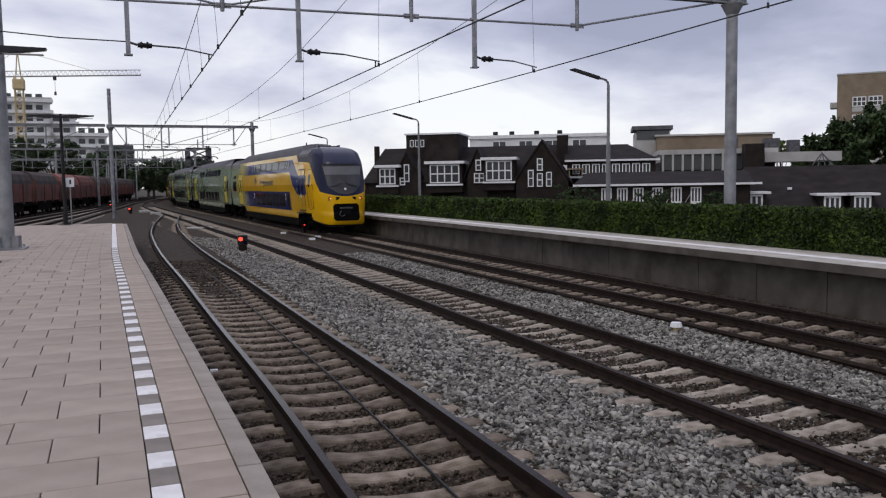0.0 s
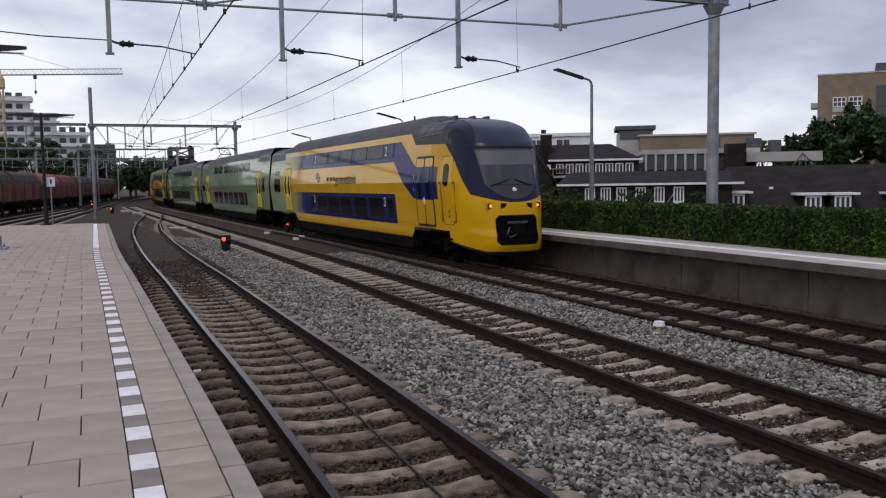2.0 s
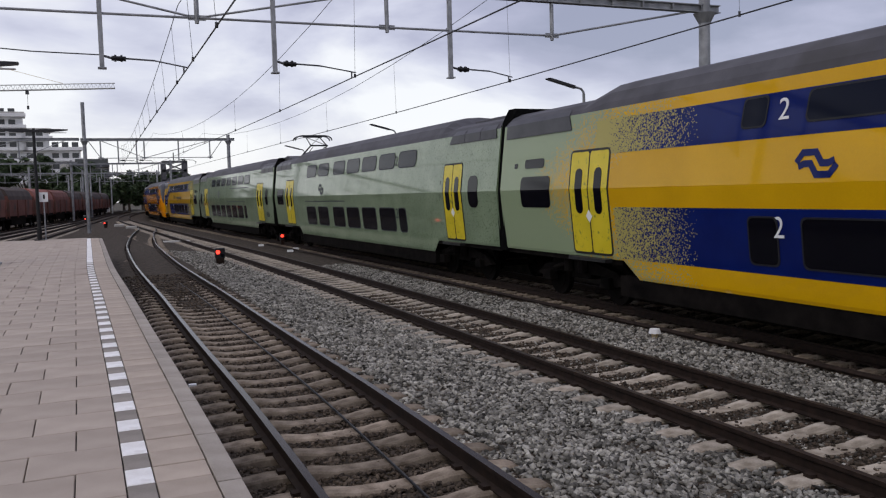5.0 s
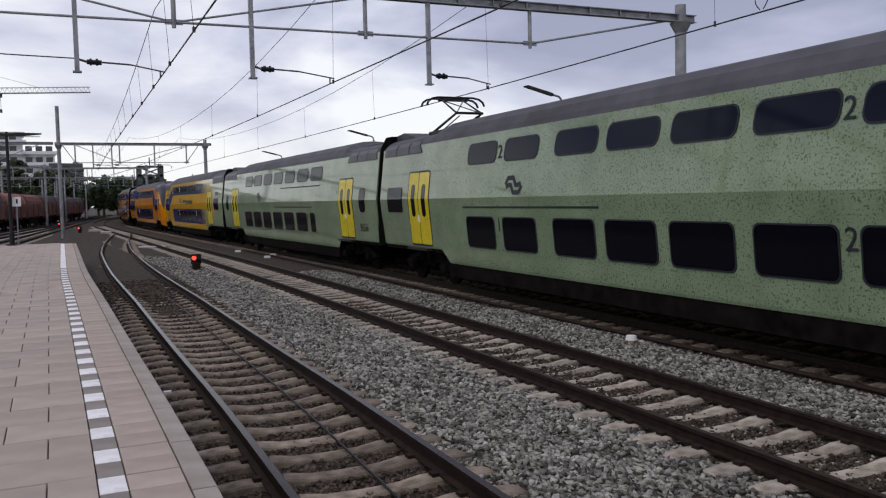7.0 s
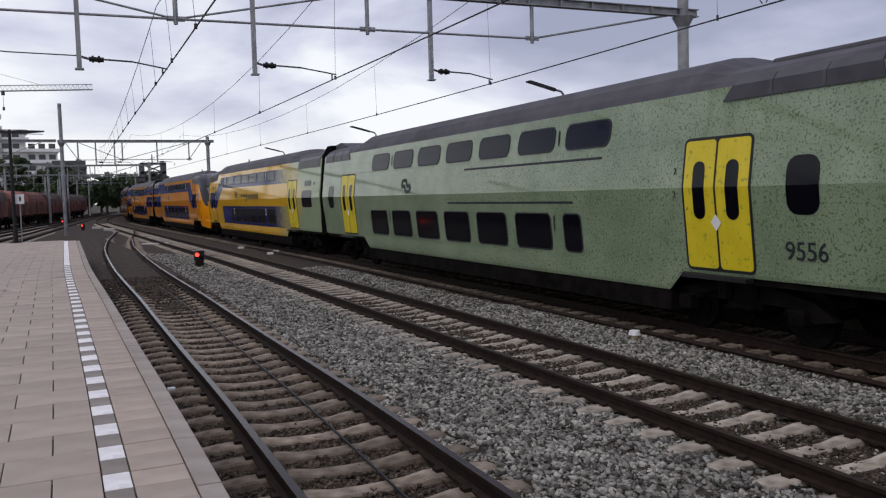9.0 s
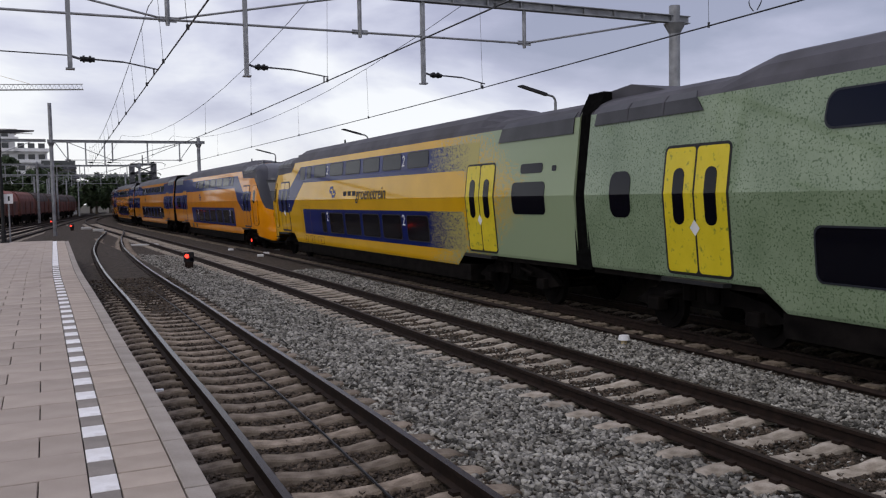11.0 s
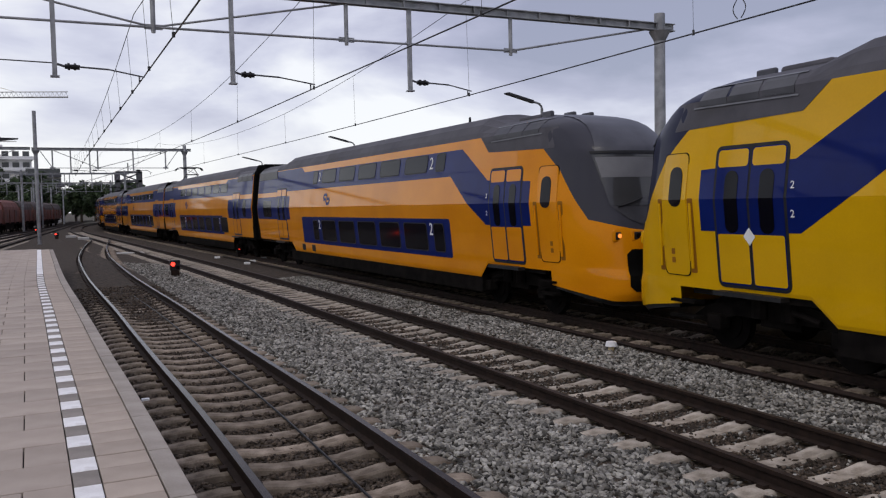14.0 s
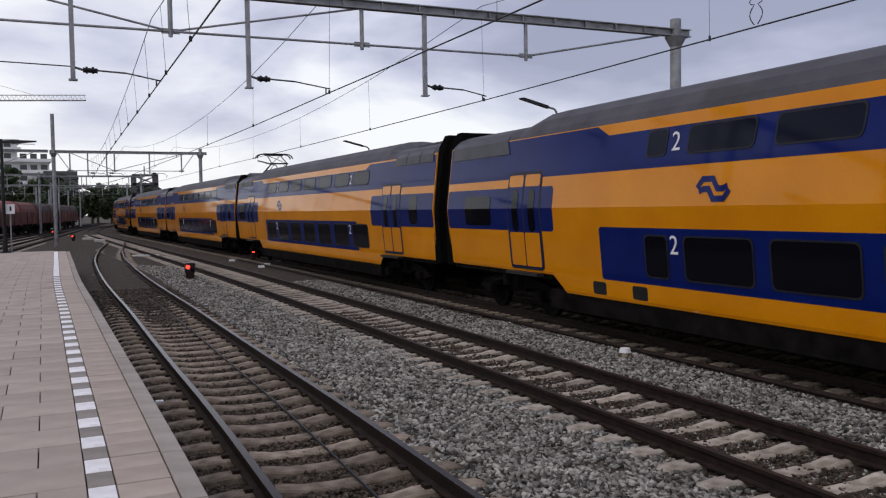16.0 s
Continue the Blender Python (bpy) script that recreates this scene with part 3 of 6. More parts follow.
for row in range(91):                      # grey slabs in running bond
    s = -5.78 + 0.5 * row
    first = -0.605 - (0.26 if row % 2 else 0.53)
    lay("half_slab" if row % 2 else "paving_slab", M_SLAB, first, -0.605, s, s + 0.5, rnd.uniform(-0.003, 0.002), 2.2 < s < 15.6)
    for k in range(14):
        l1 = first - 0.53 * k
        lay("paving_slab", M_SLAB, l1 - 0.53, l1, s, s + 0.5, rnd.uniform(-0.003, 0.002), 2.2 < s < 15.6 and l1 > -5.2)
for row in range(75):                      # the dashed line and the slabs outside it
    s = -5.935 + 0.6 * row
    for j, (n_, m_) in enumerate((("white_tile", M_WHITE_TILE), ("dark_tile", M_SLAB_DARK if s < 23 else M_WHITE_TILE))):
        lay(n_, m_, -0.605, -0.45, s + 0.3 * j, s + 0.3 * j + 0.3, 0.001, 2.2 < s < 23)
        lay("edge_slab", M_SLAB_WARM, -0.45, -0.14, s + 0.3 * j, s + 0.3 * j + 0.3, rnd.uniform(-0.003, 0.002), 2.2 < s < 23)
for row in range(44):
    lay("kerb_stone", M_KERB, -0.14, 0.0, -5.3 + row, -4.3 + row, 0.004 + rnd.uniform(-0.002, 0.003), True)
for n_, me, mt in paving:
    o = new(n_, me)
    o.parent = platform
    o.matrix_basis = mt
for m_, lst in far_paving.items():
    bm = bmesh.new()
    for me, mt in lst:
        n = len(bm.verts)
        bm.from_mesh(me)
        bm.verts.ensure_lookup_table()
        for v in bm.verts[n:]:
            v.co = mt @ v.co
    tagged(part("far_paving", bm, m_, platform), kind="stuff")

# ---------- far platform with its hedge ----------
platform2 = thing("platform_far", "low concrete platform with pale coping and recessed panels", "platform", kind="structure")


def strip_c(bm, o0, o1, s0, s1, z0, z1, step=3.0):
    s = s0
    while s < s1 - 1e-6:
        e = min(s + step, s1)
        q = [on_line(t, OFF_C + o)[0] for t in (s, e) for o in (o0, o1)]
        vs = [bm.verts.new((p.x, p.y, z)) for z in (z0, z1) for p in q]
        for f in ((0, 2, 3, 1), (4, 5, 7, 6), (0, 1, 5, 4), (2, 6, 7, 3), (0, 4, 6, 2), (1, 3, 7, 5)):
            bm.faces.new([vs[k] for k in f])
        s = e
    return bm


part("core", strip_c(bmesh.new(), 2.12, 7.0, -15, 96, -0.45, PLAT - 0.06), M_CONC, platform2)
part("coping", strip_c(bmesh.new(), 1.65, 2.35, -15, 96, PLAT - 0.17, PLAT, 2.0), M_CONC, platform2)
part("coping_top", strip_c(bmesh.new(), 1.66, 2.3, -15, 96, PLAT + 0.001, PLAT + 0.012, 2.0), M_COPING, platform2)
part("white_edge_line", strip_c(bmesh.new(), 2.33, 2.62, -15, 96, PLAT - 0.05, PLAT + 0.012), M_WHITE_TILE, platform2, "faded white line along the edge")
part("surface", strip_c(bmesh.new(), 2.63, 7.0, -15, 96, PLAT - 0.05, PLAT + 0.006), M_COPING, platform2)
s = -9.0
while s < 60:
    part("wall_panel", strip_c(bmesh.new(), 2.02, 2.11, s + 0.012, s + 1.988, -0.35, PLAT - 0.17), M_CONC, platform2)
    s += 2.0


def leaf_mesh(name, centres, sizes, mats, seed, up=0.0):
    """Many folded leaves, four triangles each, as one mesh."""
    rs = np.random.RandomState(seed)
    n = len(centres)
    base = np.array([(-1, 0, 0.1), (0, -0.55, 0.0), (1, 0, 0.1), (0, 0.55, 0.0), (0, 0, 0.28)], float)
    q = rs.normal(size=(n, 4))
    q /= np.linalg.norm(q, axis=1)[:, None]
    w, x, y, z = q.T
    rot = np.stack([1 - 2 * (y * y + z * z), 2 * (x * y - z * w), 2 * (x * z + y * w), 2 * (x * y + z * w), 1 - 2 * (x * x + z * z),
                    2 * (y * z - x * w), 2 * (x * z - y * w), 2 * (y * z + x * w), 1 - 2 * (x * x + y * y)], 1).reshape(n, 3, 3)
    v = np.einsum("nij,kj->nki", rot, base) * sizes[:, None, None] + centres[:, None, :]
    tri = np.array([(0, 1, 4), (1, 2, 4), (2, 3, 4), (3, 0, 4)])
    f = (tri[None] + 5 * np.arange(n)[:, None, None]).reshape(-1)
    me = bpy.data.meshes.new(name)
    me.vertices.add(n * 5)
    me.vertices.foreach_set("co", v.reshape(-1))
    me.loops.add(len(f))
    me.loops.foreach_set("vertex_index", f.astype(np.int32))
    me.polygons.add(len(f) // 3)
    me.polygons.foreach_set("loop_start", np.arange(0, len(f), 3, dtype=np.int32))
    me.polygons.foreach_set("loop_total", np.full(len(f) // 3, 3, np.int32))
    me.materials.append(mats)
    me.update()
    me.validate()
    return me


hedge = thing("hedge", "clipped dense green hedge along the far platform", "hedge", kind="stuff")
# added solid core, dark green to stand for the shade among the leaves
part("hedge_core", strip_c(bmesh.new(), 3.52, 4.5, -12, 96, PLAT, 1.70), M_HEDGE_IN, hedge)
rs = np.random.RandomState(21)
cs, zs = [], []
for s0, s1, dens, size in ((5, 16, 1500, 0.042), (16, 28, 900, 0.052), (28, 50, 420, 0.075), (50, 92, 150, 0.12)):
    n = int((s1 - s0) * dens * 1.0)
    for i in range(n):
        s = rs.uniform(s0, s1)
        if rs.rand() < 0.66:
            z = rs.uniform(PLAT + 0.03, 1.80)
            o = 3.46 + 0.07 * noise.noise(Vector((s * 0.9, z * 1.6, 0))) + rs.uniform(-0.05, 0.07)
        else:
            o, z = rs.uniform(3.42, 4.6), 1.775 + 0.05 * noise.noise(Vector((s * 0.7, 0, 3))) + rs.uniform(-0.05, 0.06)
        p, h = on_line(s, OFF_C + o)
        cs.append((p.x, p.y, z))
        zs.append(size * rs.uniform(0.6, 1.3))
hl = new("hedge_leaves", leaf_mesh("hedge_leaves", np.array(cs), np.array(zs), M_HEDGE, 5))
hl.parent = hedge
tagged(hl, kind="stuff")


# ---------- overhead line ----------
def gantry(label, y, x0, x1, z_beam, nodes, z_node, drops, z_drop, wires, z_wire, r_post, base0, base1, top0, rise, arms=True, both=True):
    """A portal over the tracks: two posts, a beam, a tension chord and drop posts with their steady arms."""
    g = thing("overhead_gantry", label, "gantry", pose(0, y, 0), "overhead gantries")
    for x, b, t in ((x0, base0, top0), (x1, base1, z_beam + 0.55))[:2 if both else 1]:
        bm = rods(((x, 0, b), (x, 0, t), r_post, r_post * 0.94), seg=20)
        box(bm, x - r_post * 1.9, x + r_post * 1.9, -r_post * 1.9, r_post * 1.9, b, b + 0.05)
        for i in range(4):
            a = math.pi / 4 + i * math.pi / 2
            rod(bm, (x + r_post * 1.7 * math.cos(a), r_post * 1.7 * math.sin(a), b + 0.05), (x + r_post * 0.9 * math.cos(a), r_post * 0.9 * math.sin(a), b + 0.35), 0.02)
        rod(bm, (x, 0, z_beam - 0.34), (x, 0, z_beam - 0.02), r_post * 0.97, r_post * 1.9, seg=20)
        part("post", bm, M_STEEL, g)
    bm = bmesh.new()
    box(bm, x0 - 0.3, x1 + 0.55, -0.12, 0.12, z_beam, z_beam + 0.025)
    box(bm, x0 - 0.3, x1 + 0.55, -0.12, 0.12, z_beam + 0.215, z_beam + 0.24)
    box(bm, x0 - 0.3, x1 + 0.55, -0.02, 0.02, z_beam, z_beam + 0.24)
    x = x0
    while x < x1:
        box(bm, x, x + 0.03, -0.11, 0.11, z_beam + 0.02, z_beam + 0.22)
        x += 1.1
    part("beam", bm, M_STEEL, g)
    pts = [(x0 + 0.3, 0, z_beam)] + [(x, 0, z_node) for x in nodes] + [(x1 - 0.6, 0, z_beam)]
    for a, b in zip(pts, pts[1:]):
        part("chord", rods((a, b, 0.032)), M_STEEL, g)
    for x in nodes:
        bm = rods(((x, 0, z_node), (x, 0, z_beam), 0.06))
        box(bm, x - 0.22, x + 0.22, -0.012, 0.012, z_node - 0.06, z_node + 0.07)
        rod(bm, (x, 0, z_node + 0.05), (x, 0, z_node - 0.14), 0.07, 0.05)
        part("strut", bm, M_STEEL, g)
    if len(nodes) > 2:
        m = nodes[1]
        part("brace", rods(((m, 0, z_node), (nodes[0] + 0.1, 0, z_beam), 0.028)), M_STEEL, g)
        part("brace", rods(((m, 0, z_node), (nodes[2] - 0.1, 0, z_beam), 0.028)), M_STEEL, g)
    for x, xw in zip(drops, wires):
        bm = boxes((x - 0.055, x + 0.055, -0.055, 0.055, z_drop, z_beam))
        box(bm, x - 0.1, x + 0.1, -0.1, 0.1, z_drop - 0.015, z_drop + 0.02)
        d = part("drop_post", bm, M_STEEL, g)
        if arms:
            za = z_drop + 0.25
            bm = rods(((x + 0.05, 0, za + 0.05), (x + 0.22, 0, za), 0.03))
            part("insulator", rods(((x + 0.22, 0, za), (x + 0.55, 0, za - 0.01), 0.06), ((x + 0.28, 0, za), (x + 0.33, 0, za), 0.085), ((x + 0.42, 0, za), (x + 0.47, 0, za), 0.085)), M_BLACK, d)
            rod(bm, (x + 0.55, 0, za), (x + 1.2, 0, za - 0.03), 0.022)
            rod(bm, (x + 1.2, 0, za - 0.03), (xw + 0.12, 0, z_wire + 0.12), 0.018)
            rod(bm, (xw, 0, z_wire + 0.14), (xw, 0, z_wire - 0.02), 0.02)
            part("steady_arm", bm, M_STEEL_D, d)
    return g


gantry("galvanised steel portal carrying the overhead wires", 22.0, -8.6, 18.0, 8.02, (-2.6, 2.34, 7.34, 12.45), 7.06, (0.08, 4.25, 9.19), 5.75, (1.97, 6.3, 11.0), 5.7, 0.185, PLAT_NEAR, 0.8, 8.5, 0)
for i, (y, sh) in enumerate(((78.0, 0.0), (128.0, -1.6), (170.0, -1.2), (225.0, 2.0))):
    gantry("distant steel portal carrying the overhead wires", y, -1.45 + sh * 1.2 - (0.9 if i else 0), 10.55 + sh, 7.72, (-0.2 + sh, 3.33 + sh, 8.9 + sh), 6.25, (1.2 + sh, 2.7 + sh, 6.2 + sh), 5.8,
           (3.0 + sh, 3.9 + sh, 7.6 + sh), 5.7, 0.16, -0.4, -0.4, 11.0 if i == 0 else 8.4, 0, arms=i == 0)
# portal over the yard, out to the side
for y, x0, x1 in ((78.0, -22.0, -2.4), (125.0, -26.0, -3.9), (168.0, -26.0, -4.0)):
    gantry("steel portal over the goods yard", y, x0, x1, 7.75, (-16.5, -11.5, -6.5), 6.3, (-18, -13, -8), 5.8, (-17, -12, -7), 5.7, 0.14, -0.4, -0.4, 8.3, 0, arms=False, both=False)


def wire_run(label, off, s_sup, stag):
    w = thing("overhead_wire", label, "overhead wire", group="overhead wires")
    pts, mes = [], []
    for a, b in zip(s_sup, s_sup[1:]):
        for i in range(12):
            t = i / 12
            s = a + (b - a) * t
            k = stag * (1 if s_sup.index(a) % 2 else -1) * (1 - 2 * t)
            p, h = on_line(s, off + k)
            pts.append(p + Vector((0, 0, 5.7)))
            q, h = on_line(s, off + k * 0.6)
            mes.append(q + Vector((0, 0, 8.4 - 4 * 1.45 * t * (1 - t))))
    part("contact_wire", line_mesh(pts, 0.016, 5), M_WIRE, w)
    part("messenger_wire", line_mesh(mes, 0.010, 5), M_WIRE, w)
    n = 0
    for a, b in list(zip(pts, mes))[::2]:
        if a.y < 60:
            part("dropper", rods((a, b, 0.005), (a - Vector((0, 0, 0.03)), a + Vector((0, 0, 0.07)), 0.03), seg=4), M_WIRE, w)


SUP = [-34, 22, 78, 128, 170, 225]
wire_run("dark contact wire hung over the far track", OFF_C, SUP, 0.15)
wire_run("dark contact wire hung over the middle track", OFF_B, SUP, -0.15)
w = thing("overhead_wire", "dark contact wire hung over the platform track", "overhead wire", group="overhead wires")
pts = [Vector((2.06 - 0.0115 * (s - 15) + 0.00012 * max(0, s - 32) ** 2, s, 5.7)) for s in range(-30, 82, 2)]
mes = [Vector((2.06 - 0.0115 * (s - 15) + 0.00012 * max(0, s - 32) ** 2, s, 6.35 + 1.0 * (((s - 22) % 56 - 28) / 28) ** 2)) for s in range(-30, 82, 2)]
part("contact_wire", line_mesh(pts, 0.016, 5), M_WIRE, w)
part("messenger_wire", line_mesh([p + Vector((-0.08, 0, 0)) for p in mes], 0.010, 5), M_WIRE, w)
for a, b in list(zip(pts, mes))[1::2]:
    part("dropper", rods((a, b + Vector((-0.08, 0, 0)), 0.005), (a - Vector((0, 0, 0.03)), a + Vector((0, 0, 0.07)), 0.03), seg=4), M_WIRE, w)

# pole on the near platform with its span wire
g = thing("steel_pole", "round galvanised steel pole bolted to the platform paving", "pole", pose(-3.08, 24.4, PLAT_NEAR))
bm = rods(((0, 0, 0), (0, 0, 9.5), 0.186, 0.16), seg=20)
part("shaft", bm, M_STEEL, g)
bm = boxes((-0.45, 0.45, -0.42, 0.42, 0, 0.045))
for i in range(4):
    a = math.pi / 4 + i * math.pi / 2
    box(bm, -0.012, 0.012, 0.15, 0.42, 0.04, 0.34, m=Matrix.Rotation(a, 4, "Z"))
    rod(bm, (0.5 * math.cos(a), 0.46 * math.sin(a), 0.03), (0.5 * math.cos(a), 0.46 * math.sin(a), 0.1), 0.025)
part("base_plate", bm, M_STEEL, g)
tagged(part("span_wire", line_mesh([(-2.95, 24.3, 6.57), (-1.5, 23.1, 6.28), (0.03, 22.05, 6.08)], 0.016), M_WIRE), "thin steel span wire to the drop post", "wire")


# ---------- lamps on the platforms ----------
def twin_lamp(m, top, label):
    g = thing("street_lamp", label, "street lamp", m, "platform lamps")
    part("mast", rods(((0, 0, 0), (0, 0, top), 0.075, 0.06), ((0, 0, 0), (0, 0, 0.5), 0.1), seg=14), M_BLACK, g)
    part("foot", boxes((-0.2, 0.2, -0.2, 0.2, 0, 0.03)), M_BLACK, g)
    for sx in (-1, 1):
        bm = bmesh.new()
        prism(bm, [(0.0, -0.04), (0.35, -0.03), (0.45, -0.07), (1.4, 0.03), (1.42, 0.07), (0.4, 0.09), (0, 0.04)], -0.13, 0.13)
        bmesh.ops.scale(bm, vec=(sx * 0.93, 1, 1), verts=bm.verts[:])
        bmesh.ops.translate(bm, vec=(0, 0, top - 0.12), verts=bm.verts[:])
        bmesh.ops.recalc_face_normals(bm, faces=bm.faces[:])
        hd = part("lamp_head", bm, M_LAMP_HEAD, g)
        bm = boxes((0.5, 1.35, -0.1, 0.1, -0.075, -0.06))
        bmesh.ops.transform(bm, matrix=Matrix.Translation((0, 0, top - 0.12)) @ Matrix.Scale(sx * 0.93, 4, (1, 0, 0)), verts=bm.verts[:])
        part("lens", bm, M_LENS, hd)
    return g


twin_lamp(pose(-2.67, 39.15, PLAT_NEAR), 4.71, "black double-armed lamp post on the platform")
twin_lamp(pose(-2.89, 20.04, PLAT_NEAR), 4.61, "black double-armed lamp post on the platform")


def arm_lamp(m):
    g = thing("street_lamp", "grey lamp post with one upswept arm behind the hedge", "street lamp", m, "far platform lamps")
    part("mast", rods(((0, 0, 0), (0, 0, 3.0), 0.085, 0.075), ((0, 0, 3.0), (0, 0, 5.0), 0.055, 0.05), seg=12), M_LAMP_GREY, g)
    pts = [(0, 0, 5.0), (-0.02, 0, 5.08), (-0.1, 0, 5.17), (-0.25, 0, 5.21), (-0.4, 0, 5.23)]
    part("bend", line_mesh(pts, 0.04, 8), M_LAMP_GREY, g)
    bm = bmesh.new()
    prism(bm, [(-0.35, 5.18), (-0.4, 5.28), (-1.4, 5.52), (-1.5, 5.5), (-1.48, 5.46)], -0.1, 0.1)
    part("lamp_head", bm, M_LAMP_HEAD, g)
    return g


for s in (25.6, 44.1, 63.0):
    p, h = on_line(s, OFF_C + 5.0)
    arm_lamp(pose(p.x, p.y, PLAT, 0, 0, math.degrees(h)))

# number board on its post
g = thing("sign_post", "small white board on a grey post at the platform end", "sign", pose(-2.44, 39.3, PLAT_NEAR))
part("post", rods(((0, 0, 0), (0, 0, 1.75), 0.03)), M_STEEL, g)
b_ = part("board", boxes((-0.17, 0.17, -0.06, -0.035, 1.62, 2.02), bev=0.008), M_WHITE, g, "white square board")
part("mark", boxes((-0.02, 0.05, -0.066, -0.062, 1.74, 1.93)), M_BLACK, b_)


# ---------- dwarf signals and track-side boxes ----------
def dwarf_signal(x, y, z=-0.22):
    g = thing("dwarf_signal", "low black track signal showing a red light", "signal", pose(x, y, z), "dwarf signals")
    part("foot", boxes((-0.16, 0.16, -0.12, 0.12, 0, 0.32), bev=0.02), M_RAIL, g)
    bm = boxes((-0.2, 0.2, -0.12, 0.12, 0.3, 0.72), bev=0.03)
    hd = part("head", bm, M_BLACK, g)
    part("lamp", rods(((-0.09, -0.125, 0.56), (-0.09, -0.16, 0.56), 0.085), seg=14), M_RED_GLOW, hd, "glowing red lamp")
    part("lamp_glass", rods(((0.09, -0.125, 0.42), (0.09, -0.15, 0.42), 0.07), seg=14), M_GLASS, hd)
    part("hood", rods(((-0.09, -0.12, 0.66), (-0.09, -0.26, 0.665), 0.03), seg=8), M_BLACK, hd)
    return g


dwarf_signal(4.25, 35.4)
dwarf_signal(9.2, 47.2)
dwarf_signal(-0.15, 92.0)
dwarf_signal(-2.5, 118.0)
g = thing("track_box", "small white track-side marker cap on a yellow stub", "marker", pose(9.08, 12.5, -0.22))
part("cap", rods(((0, 0, 0.12), (0, 0, 0.2), 0.11, 0.09), seg=14), M_WHITE, g)
part("stub", rods(((0, 0, 0), (0, 0, 0.12), 0.06), seg=10), M_CRANE, g)
for x, y in ((8.3, 41.0), (8.9, 42.5), (9.9, 44.5), (7.9, 47.0)):
    g = thing("track_box", "small white track-side marker cap", "marker", pose(x, y, -0.22), "marker caps")
    part("cap", boxes((-0.14, 0.14, -0.1, 0.1, 0, 0.14), bev=0.02), M_WHITE, g)
tagged(part("cover_plate", boxes((3.3, 4.9, 56.0, 57.2, -0.2, -0.12), bev=0.01), M_CONC_PALE), "pale concrete cover slab beside the points", "cover")
tagged(part("litter", boxes((0.93, 1.03, 11.84, 11.92, -0.06, 0.0)), M_WHITE), "scrap of white litter on the ballast", "litter")
for x, y in ((2.2, 88.0), (1.2, 96.0)):
    tagged(part("point_machine", boxes((x - 0.5, x + 0.5, y - 0.5, y + 0.5, -0.3, 0.05), bev=0.05), M_CONC_PALE), "pale point machine housing between the rails", "point machine")


# ---------- the train ----------
CREASE, EAVE = 2.54, 4.17
SECTION = [(0.70, 1.31), (0.76, 1.33), (CREASE, 1.5), (EAVE, 1.31), (4.31, 1.25), (4.52, 1.11), (4.69, 0.86), (4.79, 0.46), (4.82, 0.0)]


def half_width(z):
    for (za, wa), (zb, wb) in zip(SECTION, SECTION[1:]):
        if z <= zb:
            return wa + (wb - wa) * max(0.0, (z - za)) / (zb - za)
    return 0.0


NOSE = [(0.40, 0.38), (0.52, 0.18), (0.70, 0.12), (1.02, 0.14), (1.16, 0.22), (1.6, 0.27), (1.9, 0.32), (2.1, 0.39), (2.33, 0.49), (2.54, 0.56), (3.1, 0.63),
        (3.5, 0.67), (3.62, 0.70), (3.8, 0.86), (4.0, 1.09), (4.17, 1.36), (4.308, 1.68), (4.398, 2.0), (4.476, 2.4), (4.53, 2.88), (4.56, 3.38)]


def nose_u(z):
    for (za, ua), (zb, ub) in zip(NOSE, NOSE[1:]):
        if z <= zb:
            return ua + (ub - ua) * (z - za) / (zb - za)
    return NOSE[-1][1]


def cab_section(u, z):
    """Half width of the shell; from 5.5 to 4.7 m behind the nose the roof steps down over the cab."""
    drop = 0.6 + 0.4 * min(1.0, max(0.0, (u - 4.7) / 0.8))
    return half_width(EAVE + (z - EAVE) / drop if z > EAVE else max(z, 0.76))


def cab_width(u, z, reach=3.40):
    """Half width of the cab end, u metres behind the nose tip."""
    w = cab_section(u, z)
    if u >= reach:
        return w
    u0 = nose_u(z)
    k = min(1.0, max(0.0, (u - u0) / (reach - u0)))
    return w * (1 - (1 - k) ** 4) ** (1 / 2.6)


def cab_side(half_length):
    return lambda x, z: cab_width(half_length - x, z)


def side_poly(outline, side, depth=0.006, lift=0.0, hw=None):
    """A sheet on the car's side from an outline in (x, z); it follows the crease."""
    bm = bmesh.new()
    bm.faces.new([bm.verts.new((x, 0, z)) for x, z in outline])
    for zc in (CREASE, EAVE, 4.31, 4.52):
        bmesh.ops.bisect_plane(bm, geom=bm.verts[:] + bm.edges[:] + bm.faces[:], plane_co=(0, 0, zc), plane_no=(0, 0, 1))
    if hw:
        xs_ = [q[0] for q in outline]
        n_ = int((max(xs_) - min(xs_)) / 0.2)
        if max(xs_) > 9:
            for i in range(1, n_):
                xc = min(xs_) + i * (max(xs_) - min(xs_)) / n_
                bmesh.ops.bisect_plane(bm, geom=bm.verts[:] + bm.edges[:] + bm.faces[:], plane_co=(xc, 0, 0), plane_no=(1, 0, 0))
    for v in bm.verts:
        v.co.y = side * ((hw(v.co.x, v.co.z) if hw else half_width(v.co.z)) + lift)
    r = bmesh.ops.extrude_face_region(bm, geom=bm.faces[:])
    bmesh.ops.translate(bm, vec=(0, side * depth, 0), verts=[q for q in r["geom"] if isinstance(q, bmesh.types.BMVert)])
    bmesh.ops.recalc_face_normals(bm, faces=bm.faces[:])
    return bm


